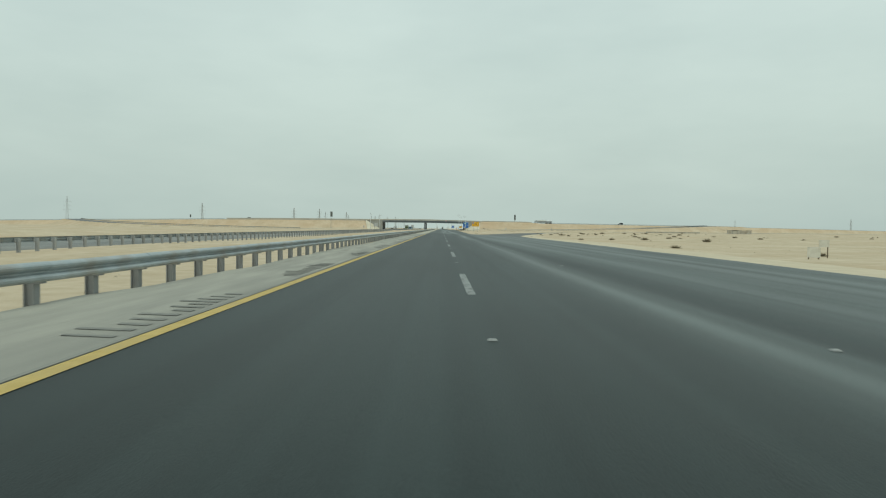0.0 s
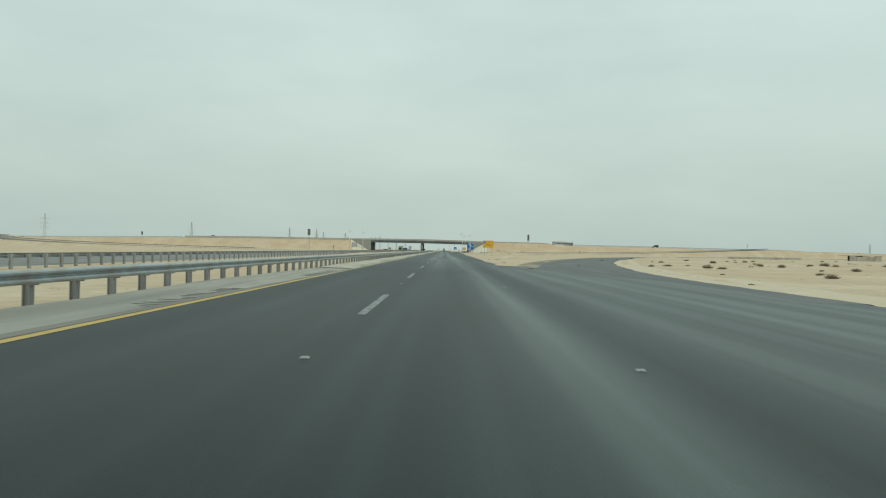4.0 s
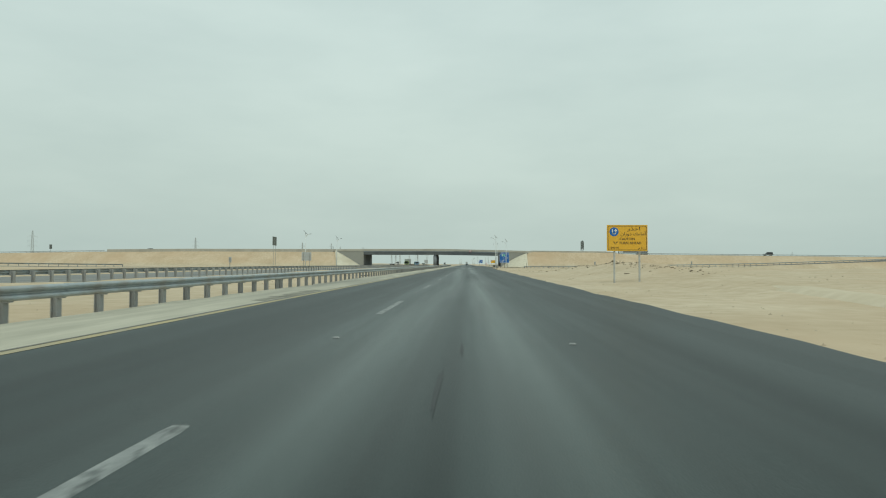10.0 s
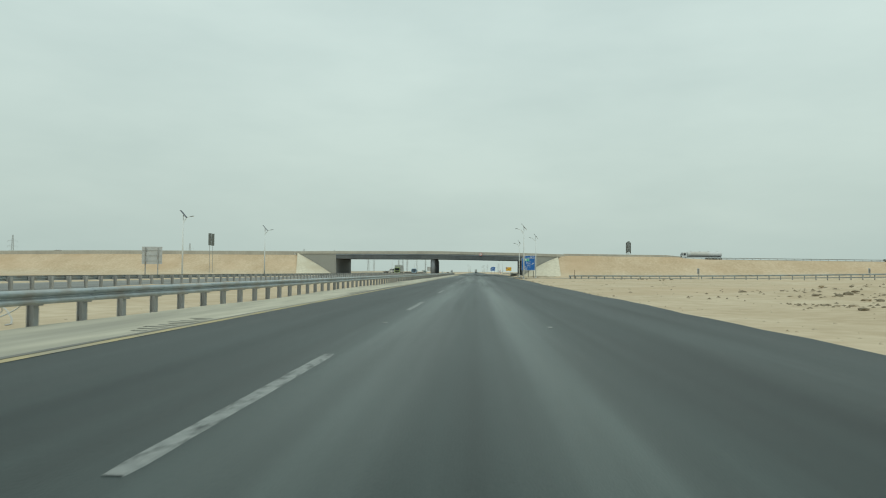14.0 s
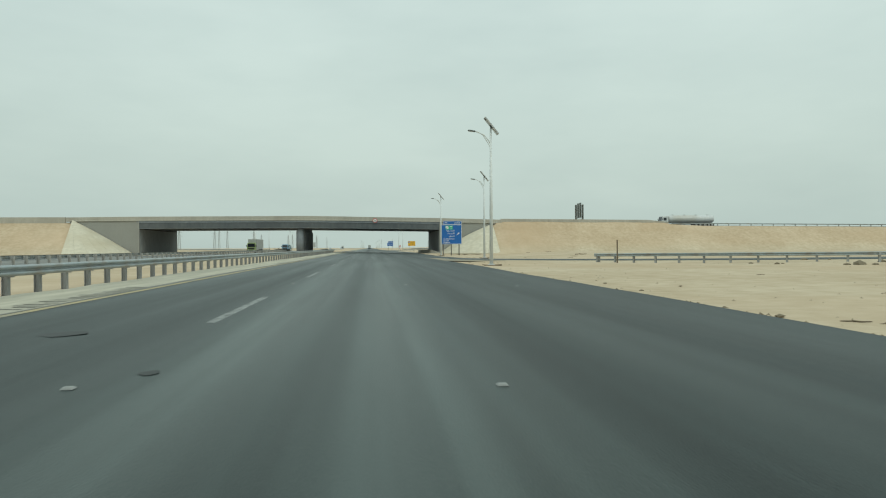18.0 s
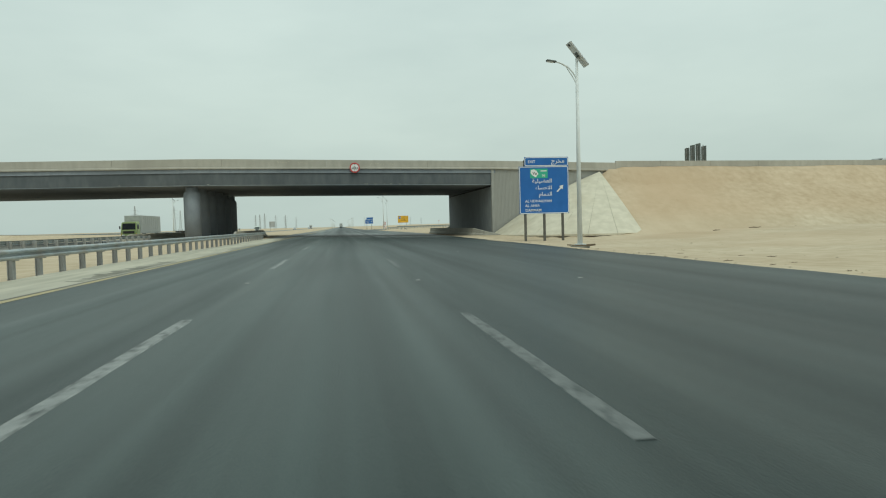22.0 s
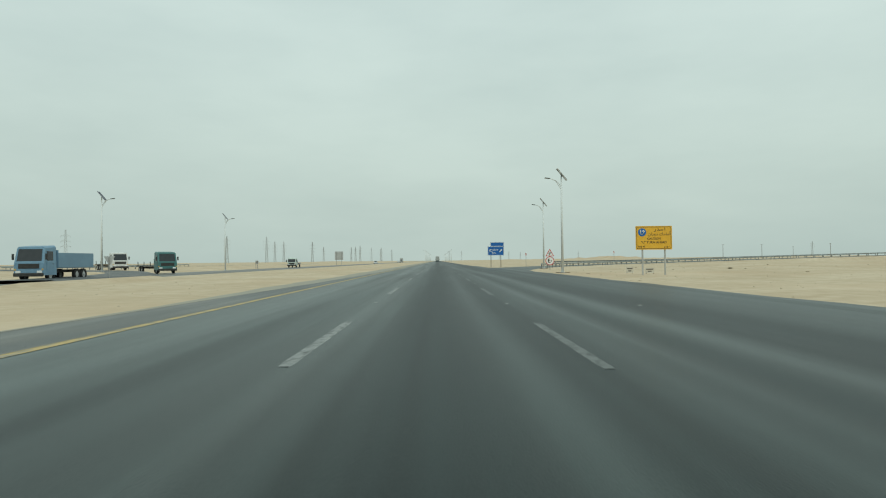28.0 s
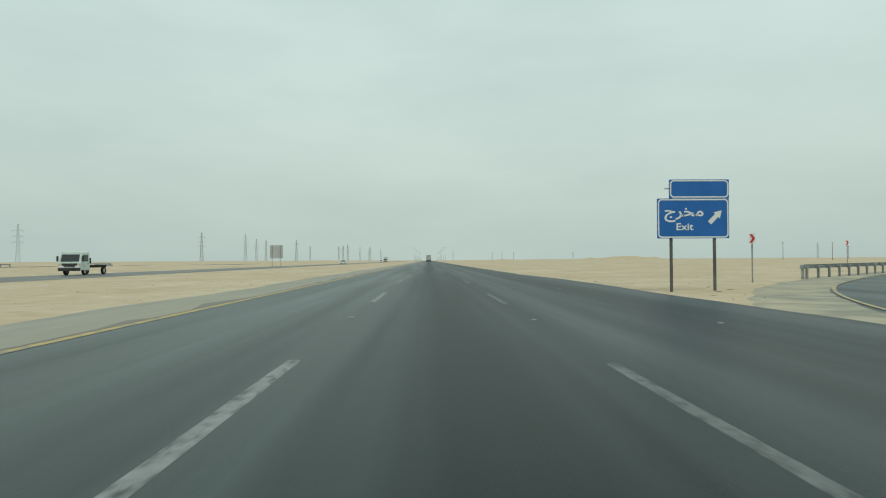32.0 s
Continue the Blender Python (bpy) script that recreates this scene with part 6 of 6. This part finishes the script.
def car(label, at, rz, paint, tall=False):
    s = thing("car", label, "car", at, rz)
    h = 1.78 if tall else 1.48
    bm = BM()
    hull(bm, [(0.0, section(1.55, .35, .68, .08)), (.12, section(1.78, .26, .82, .1)), (1.25, section(1.84, .24, .98, .1)), (3.7, section(1.84, .24, 1.0, .1)), (4.45, section(1.78, .28, .98, .1)), (4.55, section(1.6, .38, .8, .08))])
    body = part("body", bm, paint, s)
    bm = BM()
    hull(bm, [(1.15, section(1.66, .92, 1.0, .03, .95)), (1.95, section(1.66, .92, h - .03, .12, .82)), (3.6, section(1.66, .92, h, .12, .82)), (4.4, section(1.66, .92, 1.02 if not tall else h - .1, .03, .9))])
    cabin = part("cabin", bm, GLASS, s, "dark glazed cabin")
    bm = BM()
    hull(bm, [(1.98, section(1.38, h - .07, h + .005, .03, .96)), (3.58, section(1.38, h - .05, h + .02, .03, .96))])
    part("roof", bm, paint, cabin)
    for sg in (-1, 1):
        bm = BM()
        box(bm, (sg * .66, .03, .68), (.36, .1, .14), bevel=.02)
        part("headlight", bm, SIGN_WHITE, body)
        bm = BM()
        box(bm, (sg * .98, 1.55, 1.0), (.16, .1, .12), bevel=.02)
        part("mirror", bm, paint, body)
        for y in (.85, 3.65):
            wheel(s, sg * .80, y, .34)
    return s


truck("lime-cabbed box lorry with a grey trailer on the opposite road", (-32.0, 50, -.11), 0, TRUCK_LIME, "box", 14.5)
truck("pale blue tipper lorry coming along the opposite road", (-32.0, 128.0, -.2), 0, TRUCK_BLUE, "dump", 8.0, True, TRUCK_BLUE)
truck("small pale green flatbed tow truck on the opposite road", (-34.7, 240.3, -.22), 0, TRUCK_PALE, "flat", 6.0, False).scale = (1.1, 1.1, 1.1)
truck("teal flatbed lorry with short side stakes on the opposite road", (-34.6, 163.0, -.22), 38, TRUCK_GREEN, "flat", 11.0)
truck("white flatbed lorry standing on the sandy verge", (-50.3, 183.0, gz(-50.3, 183)), 42, TRUCK_WHITE, "flat", 10.0)
truck("white tanker lorry on the bridge approach", (80.6, 24.5, top(88) - 1.04), -90, TRUCK_WHITE, "tank", 15.0, True, TRUCK_WHITE)
truck("dark lorry far ahead on the highway", (1.7, 552, .0), 180, TRUCK_GREEN, "box", 9.0)
truck("grey lorry far along the opposite road", (-31.6, 690, -.22), 0, TRUCK_WHITE, "box", 9.0)
car("white saloon car on the opposite road", (-31.4, 430, -.22), 0, TRUCK_WHITE)
car("white saloon car far along the opposite road", (-31.4, 640, -.22), 0, TRUCK_WHITE)
car("dark car crossing on the crest road", (-165, 28, top(-163) - 1.04), 90, CHASSIS, True)
car("dark car on the bridge approach crest", (150, 14, top(148) - 1.04), -90, CHASSIS, True)


# ---- desert things ----
s = thing("shed", "low open dusty shed with a flat sheet roof on posts", "shed", (137, -247, gz(137, -247)), 20)
bm = BM()
box(bm, (0, 0, 1.75), (15, 4, .12))
part("roof", bm, DUSTY_SHEET, s)
bm = BM()
box(bm, (0, 1.9, .8), (6.6, .12, 1.8))
part("back_wall", bm, DUSTY_SHEET, s)
for k in range(5):
    bm = BM()
    box(bm, (-5.6 + 2.8 * k, -1.9, .7), (2.6, .06, 1.9 - .5 * (k % 2)))
    part("front_sheet", bm, DUSTY_SHEET, s)
for k in range(6):
    post(s, -7 + 2.8 * k, -1.8, -.4, 1.7, .14, POST_STEEL)
s = thing("fence", "low dusty sheet fence beside the shed", "fence", (112, -235, gz(112, -235)), 14)
for k in range(14):
    bm = BM()
    box(bm, (-14 + 2.1 * k, 0, .4), (2.05, .06, .9))
    part("panel", bm, DUSTY_SHEET, s)
    post(s, -15 + 2.1 * k, .08, -.4, 1.0, .09, POST_STEEL)


def rock_mesh(seed, material=None):
    r = np.random.RandomState(seed)
    bm = BM()
    bmesh.ops.create_icosphere(bm, subdivisions=1, radius=1.0)
    for v in bm.verts:
        v.co = Vector((v.co.x * 1.2, v.co.y * .9, v.co.z * .55)) * r.uniform(.7, 1.2)
    return mesh_of("rock", bm, material or ROCK)


ROCKS = [rock_mesh(k) for k in range(6)]
CLODS = [rock_mesh(k + 20, CLOD) for k in range(6)]
r = np.random.RandomState(21)


def rock(x, y, sz, label, group, dark=False):
    ob = new("rock", ROCKS[r.randint(6)])
    if dark:
        ob.data = CLODS[r.randint(6)]
    ob.matrix_basis = pose(x, y, gz(x, y) + sz * .15, 0, 0, r.uniform(0, 360)) @ Matrix.Diagonal((sz, sz, sz * r.uniform(.6, 1.0), 1))
    tagged(ob, label, "rock", group)


for k in range(40):
    u = r.rand()
    rock(20 + 50 * u + r.uniform(-2, 2), -201 + 64 * u ** 1.4 + r.uniform(-4, 4), r.uniform(.12, .36), "broken rubble lump on the desert floor", "rubble heaps beside the road", k % 2 == 0)
for k in range(10):
    u = r.rand()
    rock(34 + 34 * u, -262 + 24 * u + r.uniform(-3, 3), r.uniform(.08, .2), "sand-coloured broken rubble lump on the desert floor", "rubble heaps beside the road")
q = np.random.RandomState(74)
for k in range(90):
    rock(q.normal(28.5, 6.5), q.normal(-199, 7), q.uniform(.08, .2) if q.rand() < .7 else q.uniform(.2, .28), "broken earth lump lying in a belt on the sand", "belt of earth lumps beside the road", k % 3 > 0)
q = np.random.RandomState(73)
for k in range(70):
    y = -275 + 68 * q.rand() ** .8
    x = float(np.interp(y, (-290, -248, -229, -205), (21.5, 19.3, 19.0, 16.8))) + q.normal(-.35, .45)
    if k % 4 == 0:
        x -= q.uniform(.8, 2.6)
    rock(x, y, q.uniform(.07, .16) if q.rand() < .8 else q.uniform(.16, .24), "dark earth clod lying on the pushed-up sand berm", "clods on the sand berm", k % 3 > 0)
for x, y, sz in ((28.8, -106.3, .16), (29.5, -108.2, .2), (30.3, -107.6, .12), (32.6, -111.9, .42), (32.0, -111.6, .24), (33.3, -112.3, .2), (37.8, -107.4, .3), (37.5, -113.5, .34), (38.6, -100.9, .18), (36.9, -100.2, .26), (32.7, -123.5, .22), (31.5, -128.2, .2), (32.2, -127.4, .16), (10.3, -138.3, .11), (11.3, -125.8, .09), (13.0, -128.5, .06), (10.9, -130.2, .08)):
    rock(x, y, sz, "dark broken lump lying on the sand beside the guardrail", "lumps near the guardrail", True)
for k in range(18):
    rock(r.uniform(24, 60), r.uniform(128, 170), r.uniform(.07, .2), "small rubble lump lying on the sand", "rubble near the slip road")


def scatter(name, n, spots, label, category, size, seed, material=None):
    """Many small stones in one mesh."""
    q = np.random.RandomState(seed)
    base = [(1, 0, 0), (-.5, .8, 0), (-.6, -.7, 0), (.1, .1, .7)]
    tri = [(0, 1, 3), (1, 2, 3), (2, 0, 3)]
    xs, ys = [], []
    for k in range(n):
        x, y = spots(q)
        xs.append(x)
        ys.append(y)
    zs = ground_height(np.array(xs), np.array(ys))
    vv, ff = [], []
    for x, y, z in zip(xs, ys, zs):
        a, sz, b = q.uniform(0, 6.28), size * q.uniform(.4, 1.6), len(vv)
        for px, py, pz in base:
            px, py = px * q.uniform(.6, 1.3), py * q.uniform(.6, 1.3)
            vv.append((x + sz * (px * math.cos(a) - py * math.sin(a)), y + sz * (px * math.sin(a) + py * math.cos(a)), z - .01 + sz * pz * q.uniform(.4, 1.1)))
        ff += [(b + i, b + j, b + l) for i, j, l in tri]
    me = bpy.data.meshes.new(name)
    me.from_pydata(vv, [], ff)
    me.materials.append(material or ROCK)
    tagged(new(name, me), label, category, "", "stuff")


def right_spot(q):
    y = q.uniform(-560, 330)
    return lerp(y, RIGHT_EDGE) + .3 + 28 * q.rand() ** 1.8, y


def left_spot(q):
    y = q.uniform(-570, 300)
    return -6.2 - 9 * q.rand() ** 1.3, y


scatter("gravel", 6500, right_spot, "scattered small stones on the sand beside the road", "gravel", .06, 31)
def edge_spot(q):
    y = q.uniform(-215, -15)
    return lerp(y, RIGHT_EDGE) + .12 + abs(q.normal(0, .22)), y


def belt_spot(q):
    u = q.rand()
    return (q.normal(29, 6.5), q.normal(-198, 7)) if u < .5 else (22 + 46 * u + q.uniform(-3, 3), -203 + 66 * u ** 1.4 + q.uniform(-4, 4))


def berm_spot(q):
    y = -278 + 72 * q.rand() ** .8
    return lerp(y, ((-290, 21.5), (-248, 19.3), (-229, 19.0), (-205, 16.8))) + q.normal(-.3, .5), y


scatter("berm_clods", 520, berm_spot, "small dark clods along the crest of the sand berm", "rubble", .10, 35, CLOD)
scatter("earth_lumps", 700, belt_spot, "small broken earth lumps strewn over the sand", "rubble", .13, 34, CLOD)
scatter("edge_crumbs", 1300, edge_spot, "dark asphalt crumbs along the broken edge of the road", "gravel", .055, 33, CLOD)
scatter("median_gravel", 2600, left_spot, "scattered small stones on the sandy median", "gravel", .05, 32)


def shrub_mesh(seed):
    q = np.random.RandomState(seed)
    vv, ff = [], []
    for k in range(420):
        a, e, L = q.uniform(0, 6.28), q.uniform(.15, 1.25), q.uniform(.4, 1.0)
        d = Vector((math.cos(a) * math.cos(e), math.sin(a) * math.cos(e), math.sin(e) * .7))
        o = Vector((q.uniform(-.35, .35), q.uniform(-.35, .35), 0))
        side = d.cross(Vector((q.uniform(-1, 1), q.uniform(-1, 1), q.uniform(-1, 1)))).normalized() * .022
        b = len(vv)
        vv += [tuple(o - side), tuple(o + side), tuple(o + d * L * .6 + side), tuple(o + d * L)]
        ff += [(b, b + 1, b + 2), (b, b + 2, b + 3)]
    me = bpy.data.meshes.new("shrub")
    me.from_pydata(vv, [], ff)
    me.materials.append(SHRUB)
    return me


SHRUBS = [shrub_mesh(k) for k in range(4)]


def shrub(x, y, sz):
    ob = new("desert_shrub", SHRUBS[r.randint(4)])
    ob.matrix_basis = pose(x, y, gz(x, y) - .03, 0, 0, r.uniform(0, 360)) @ Matrix.Diagonal((sz * r.uniform(.8, 1.2), sz, sz * r.uniform(.9, 1.3), 1))
    tagged(ob, "low dry grey-brown desert shrub on the sand", "shrub", "desert shrubs")


for x, y, sz in ((19.9, -461.6, .5), (23.8, -464, .55), (28.2, -465, .6), (18.6, -505, .5), (31, -480, .7), (-7.6, -497.5, .32), (-8.6, -494.2, .36), (-7.9, -501.5, .3), (-10.2, -488, .35), (25, -425, .5), (34, -440, .6), (22, -520, .45)):
    shrub(x, y, sz)
for k in range(46):
    shrub(r.uniform(26, 110), r.uniform(-535, -300), r.uniform(.25, .6))
q = np.random.RandomState(57)
for k in range(34):
    shrub(q.normal(40, 9), q.normal(-412, 28), q.uniform(.25, .7))
for k in range(36):
    rock(q.normal(38, 8), q.normal(-414, 24), q.uniform(.10, .35), "broken earth lump between the sand heaps", "lumps between the sand heaps", k % 2 == 0)
for k in range(14):
    shrub(r.uniform(28, 90), r.uniform(60, 175), r.uniform(.25, .5))


def planks(x, y, n, L, label):
    s = thing("scrap_wood", label, "scrap wood", (x, y, gz(x, y)), r.uniform(-40, 40))
    for k in range(n):
        bm = BM()
        m = Matrix.Translation((r.uniform(-.2, .2), .16 * k, .045 + .012 * k)) @ Matrix.Rotation(r.uniform(-.3, .3), 4, 'Z') @ Matrix.Rotation(r.uniform(-.06, .06), 4, 'Y')
        box(bm, (0, 0, -.02), (L * r.uniform(.5, 1), .07, .03), m, bevel=.006)
        part("plank", bm, TIMBER if "dark" in label else TIMBER_PALE, s)


planks(9.1, -384.0, 3, .55, "dark broken planks lying on the sand")
planks(9.9, -386.8, 3, .5, "dark broken sticks lying on the sand")
planks(-7.2, -267.6, 3, 1.1, "dark broken planks lying on the sandy median")
planks(-7.8, -356.3, 3, .6, "dark broken scraps lying on the sandy median")
planks(-9.2, -351.8, 3, .9, "bleached broken planks lying on the sandy median")
planks(24.5, -60.0, 3, 1.3, "bleached broken planks lying on the sand")
planks(33.0, -52.0, 3, 1.2, "bleached broken planks lying on the sand")
planks(16.5, -266.0, 3, .5, "dark broken sticks lying on the sand")


def stick_mesh(seed):
    """A bent dry stick with a stub."""
    q = np.random.RandomState(seed)
    bm = BM()
    p = [Vector((-.5, 0, .02)), Vector((-.1, q.uniform(-.06, .06), .07)), Vector((.2, q.uniform(-.08, .08), .04)), Vector((.5, q.uniform(-.1, .1), .09))]
    for a, b, r0 in zip(p, p[1:], (.045, .055, .04)):
        rod(bm, a, b, r0, r0 * .8, 6)
    rod(bm, p[1], p[1] + Vector((q.uniform(-.1, .2), .2, .10)), .03, .015, 5)
    return mesh_of("stick", bm, TIMBER)


STICKS = [stick_mesh(k) for k in range(5)]


def stick(x, y, L):
    ob = new("stick", STICKS[r.randint(5)])
    ob.matrix_basis = pose(x, y, gz(x, y), 0, 0, r.normal(0, 28)) @ Matrix.Diagonal((L * .62, max(L * .5, .2), max(L * .4, .2), 1))
    tagged(ob, "dark dry stick lying on pale sand", "stick", "sticks and scraps on the sand")


for x, y in ((8.2, -351.7), (9.1, -351.1), (11.3, -346.1), (9.1, -352.5), (8.9, -354.4), (10.4, -352.8), (8.9, -355.4), (8.8, -356.9), (11, -354.6), (8.8, -360), (14.8, -322.5), (16.7, -334.7), (8.7, -358.3), (9.7, -361.6), (10.7, -352.2), (11.7, -372.1)):
    stick(x, y, r.uniform(.2, .4))
for x, y, L in ((10.4, -357.5, .7), (9.9, -358.8, 1.0), (9.2, -378.3, .9), (15.4, -368.4, .6), (36.4, -44.5, 3.0), (26.6, -70.9, 1.4), (30.7, -76.1, 1.2)):
    stick(x, y, L)
for x, y in ((11.5, -89.5), (13.2, -90.9), (12.7, -90), (10.6, -94.8), (10.9, -95.4), (10.7, -96), (10.4, -96.8), (10.5, -97.5), (10.9, -98.3), (11.8, -85.8), (13.3, -93.7), (16.2, -60.6), (15.4, -64.1), (22.1, -54.7), (14.7, -46.6), (14.9, -49.4)):
    stick(x, y, r.uniform(.2, .5))
for x, y in ((20.3, -147.2), (17.1, -158.6), (15, -167.1), (26.7, -147), (11.2, -180.8), (11.3, -182.7), (22.3, -164.2), (13, -182.4), (14.8, -180.7), (12.2, -181.5), (39.9, -140), (21.5, -170.1), (19.2, -170.9), (24.9, -154.2)):
    stick(x, y, r.uniform(.3, .7))
for x, y, L in ((11.2, -139.2, .8), (11.6, -139.5, .5), (14.5, -140.5, .5), (17, -133, .7), (11.0, -145.5, .4), (12.4, -147, .5), (20.5, -121, .6)):
    stick(x, y, L)
for x, y in ((14, -41.2), (14.4, -42), (14.6, -44.4), (19.7, -39.3), (18, -43), (28.6, 2.1), (46.2, -4.7), (19.2, -37.9), (31.4, 159.6), (32.4, 156), (30.3, 147.5), (48.6, 171.6), (14.6, 115.2), (20, 143.3), (15.7, 134.9)):
    stick(x, y, r.uniform(.25, .7))
for x, y in ((20.6, 240.9), (25.3, 243.7), (14.9, 203.5), (12.3, 196.9), (14.7, 200.8), (12.4, 193.4), (13, 194.4), (12.9, 196), (21.8, 221.9), (12, 213.7), (11.4, 188.2), (12.8, 196.5), (13.4, 199)):
    stick(x, y, r.uniform(.25, .6))

for x, y, L in ((14.8, -38.4, .5), (18.0, -34.8, .6), (14.8, -32.3, .4), (24.8, -23.5, .5), (35.3, -3.0, .6), (36.7, -6.5, 1.6), (41.7, -4.9, 2.0), (26.5, -47.4, .9), (19.9, -53.7, .45)):
    stick(x, y, L)

for x, y, L in ((10.4, -258.5, .6), (12.2, -262.3, .25), (11.6, -264.5, .8), (13.4, -253.8, .3), (14.6, -257.6, .4)):
    stick(x, y, L)

# splash of pale mortar in the gore
q = np.random.RandomState(44)
vv = [(11.0, -75.75, road_z(11.0) + .034)]
for k in range(22):
    a = 2 * math.pi * k / 22
    lx, ly = .68 * math.cos(a) * q.uniform(.75, 1.1), .42 * math.sin(a) * q.uniform(.7, 1.15)
    px, py = 11.0 + lx * .62 + ly * .78, -75.75 - lx * .78 + ly * .62
    vv.append((px, py, road_z(px) + .018))
me = bpy.data.meshes.new("mortar_splash")
me.from_pydata(vv, [], [(0, k + 1, (k + 1) % 22 + 1) for k in range(22)])
me.materials.append(CONCRETE_PALE)
tagged(new("mortar_splash", me), "pale dried mortar splash in the dusty gore", "mortar splash")

# tangle of old fence wire in the median
tangle = thing("wire_tangle", "tangled coil of pale old fence wire on the sandy median", "wire", (-7.9, -225.6, gz(-7.9, -225.6)))
for k in range(9):
    bm = BM()
    q, cx, cy, hh = r.uniform(.3, .65), r.uniform(-.7, .7), r.uniform(-.6, .6), r.uniform(.12, .4)
    tl = r.uniform(-.7, .7)
    pts = [Vector((cx + q * math.cos(a), cy + q * math.sin(a), max(.02, hh + q * tl * math.sin(a + k)))) for a in np.linspace(0, r.uniform(4, 6.2), 15)]
    for a, b in zip(pts, pts[1:]):
        rod(bm, a, b, .014, .014, 4)
    part("wire_loop", bm, SIGN_BACK, tangle)


def tar_patch(x, y, w, L):
    """Irregular dark sealed spot in the asphalt."""
    bm = BM()
    vs = [bm.verts.new((w * math.cos(a) * r.uniform(.6, 1.1), L * math.sin(a) * r.uniform(.6, 1.1), 0)) for a in np.linspace(0, 6.28, 12)[:-1]]
    bm.faces.new(vs)
    ob = new("tar_patch", mesh_of("tar_patch", bm, TAR))
    ob.matrix_basis = pose(x, y, road_z(x) + .006)
    tagged(ob, "dark sealed patch in the worn asphalt", "road patch", "sealed patches in the road", "structure")


for x, y, w, L in ((-1.5, -141.4, .36, .3), (.42, -144.2, .10, .16), (-1.06, -71.3, .34, .5), (-1.57, 8.4, .3, .25), (-.48, -1.64, .35, .5), (1.7, -321.3, .03, 1.3), (1.9, -318.4, .025, .9), (-3.86, 28.2, .035, 7.2), (-4.25, 24.0, .03, 3.0), (3.5, 19.7, .05, 1.2), (3.62, 33.2, .03, 1.1), (6.0, 29.5, .05, .5)):
    tar_patch(x, y, w, L)

# spilt paint across the lanes under the bridge
vv, ff = [], []


def splash(x, y, length, width, turn, n=9):
    """One thin ragged streak of dried paint, lying along its direction."""
    b = len(vv)
    c, d = math.cos(turn), math.sin(turn)
    rim = [(u, 1) for u in np.linspace(-1, 1, n)] + [(u, -1) for u in np.linspace(1, -1, n)]
    for u, sg in rim:
        px, py = length / 2 * u, -sg * width / 2 * r.uniform(.45, 1.1) * (1 - .6 * u ** 4)
        X, Y = x + px * c - py * d, y + px * d + py * c
        vv.append((X, Y, road_z(X) + .011))
    ff.append(tuple(range(b, b + 2 * n)))


for x0, x1, w in ((-3.5, -2.9, .10), (-2.95, -2.1, .13), (-2.0, -1.2, .11), (-1.25, -.75, .13), (-.6, -.1, .09), (-.02, .4, .11), (.45, .95, .07), (1.0, 1.25, .05), (1.45, 2.0, .11), (2.02, 2.45, .09)):
    xm = (x0 + x1) / 2
    splash(xm, 18.5 - 1.05 * xm + r.normal(0, .03), (x1 - x0) * 1.45, w, -.81 + r.normal(0, .03))
for x, y in ((-3.37, 15.38), (-3.0, 15.27), (-2.63, 15.26), (-1.1, 14.56), (-.65, 14.75), (.28, 14.35), (1.52, 14.52), (1.8, 14.79), (-2.8, 15.1), (-1.5, 14.6)):
    splash(x, y, r.uniform(.12, .34), r.uniform(.05, .1), r.uniform(-.4, .2), 5)
for k in range(14):
    splash(4.55 + 1.1 * r.rand(), 8.45 + r.normal(0, .03), r.uniform(.1, .3), r.uniform(.03, .06), r.uniform(-.2, .2), 5)
me = bpy.data.meshes.new("paint_spill")
me.from_pydata(vv, [], ff)
me.materials.append(SPILL)
tagged(new("paint_spill", me), "white paint splashes across the lanes under the bridge", "paint spill", "", "stuff")
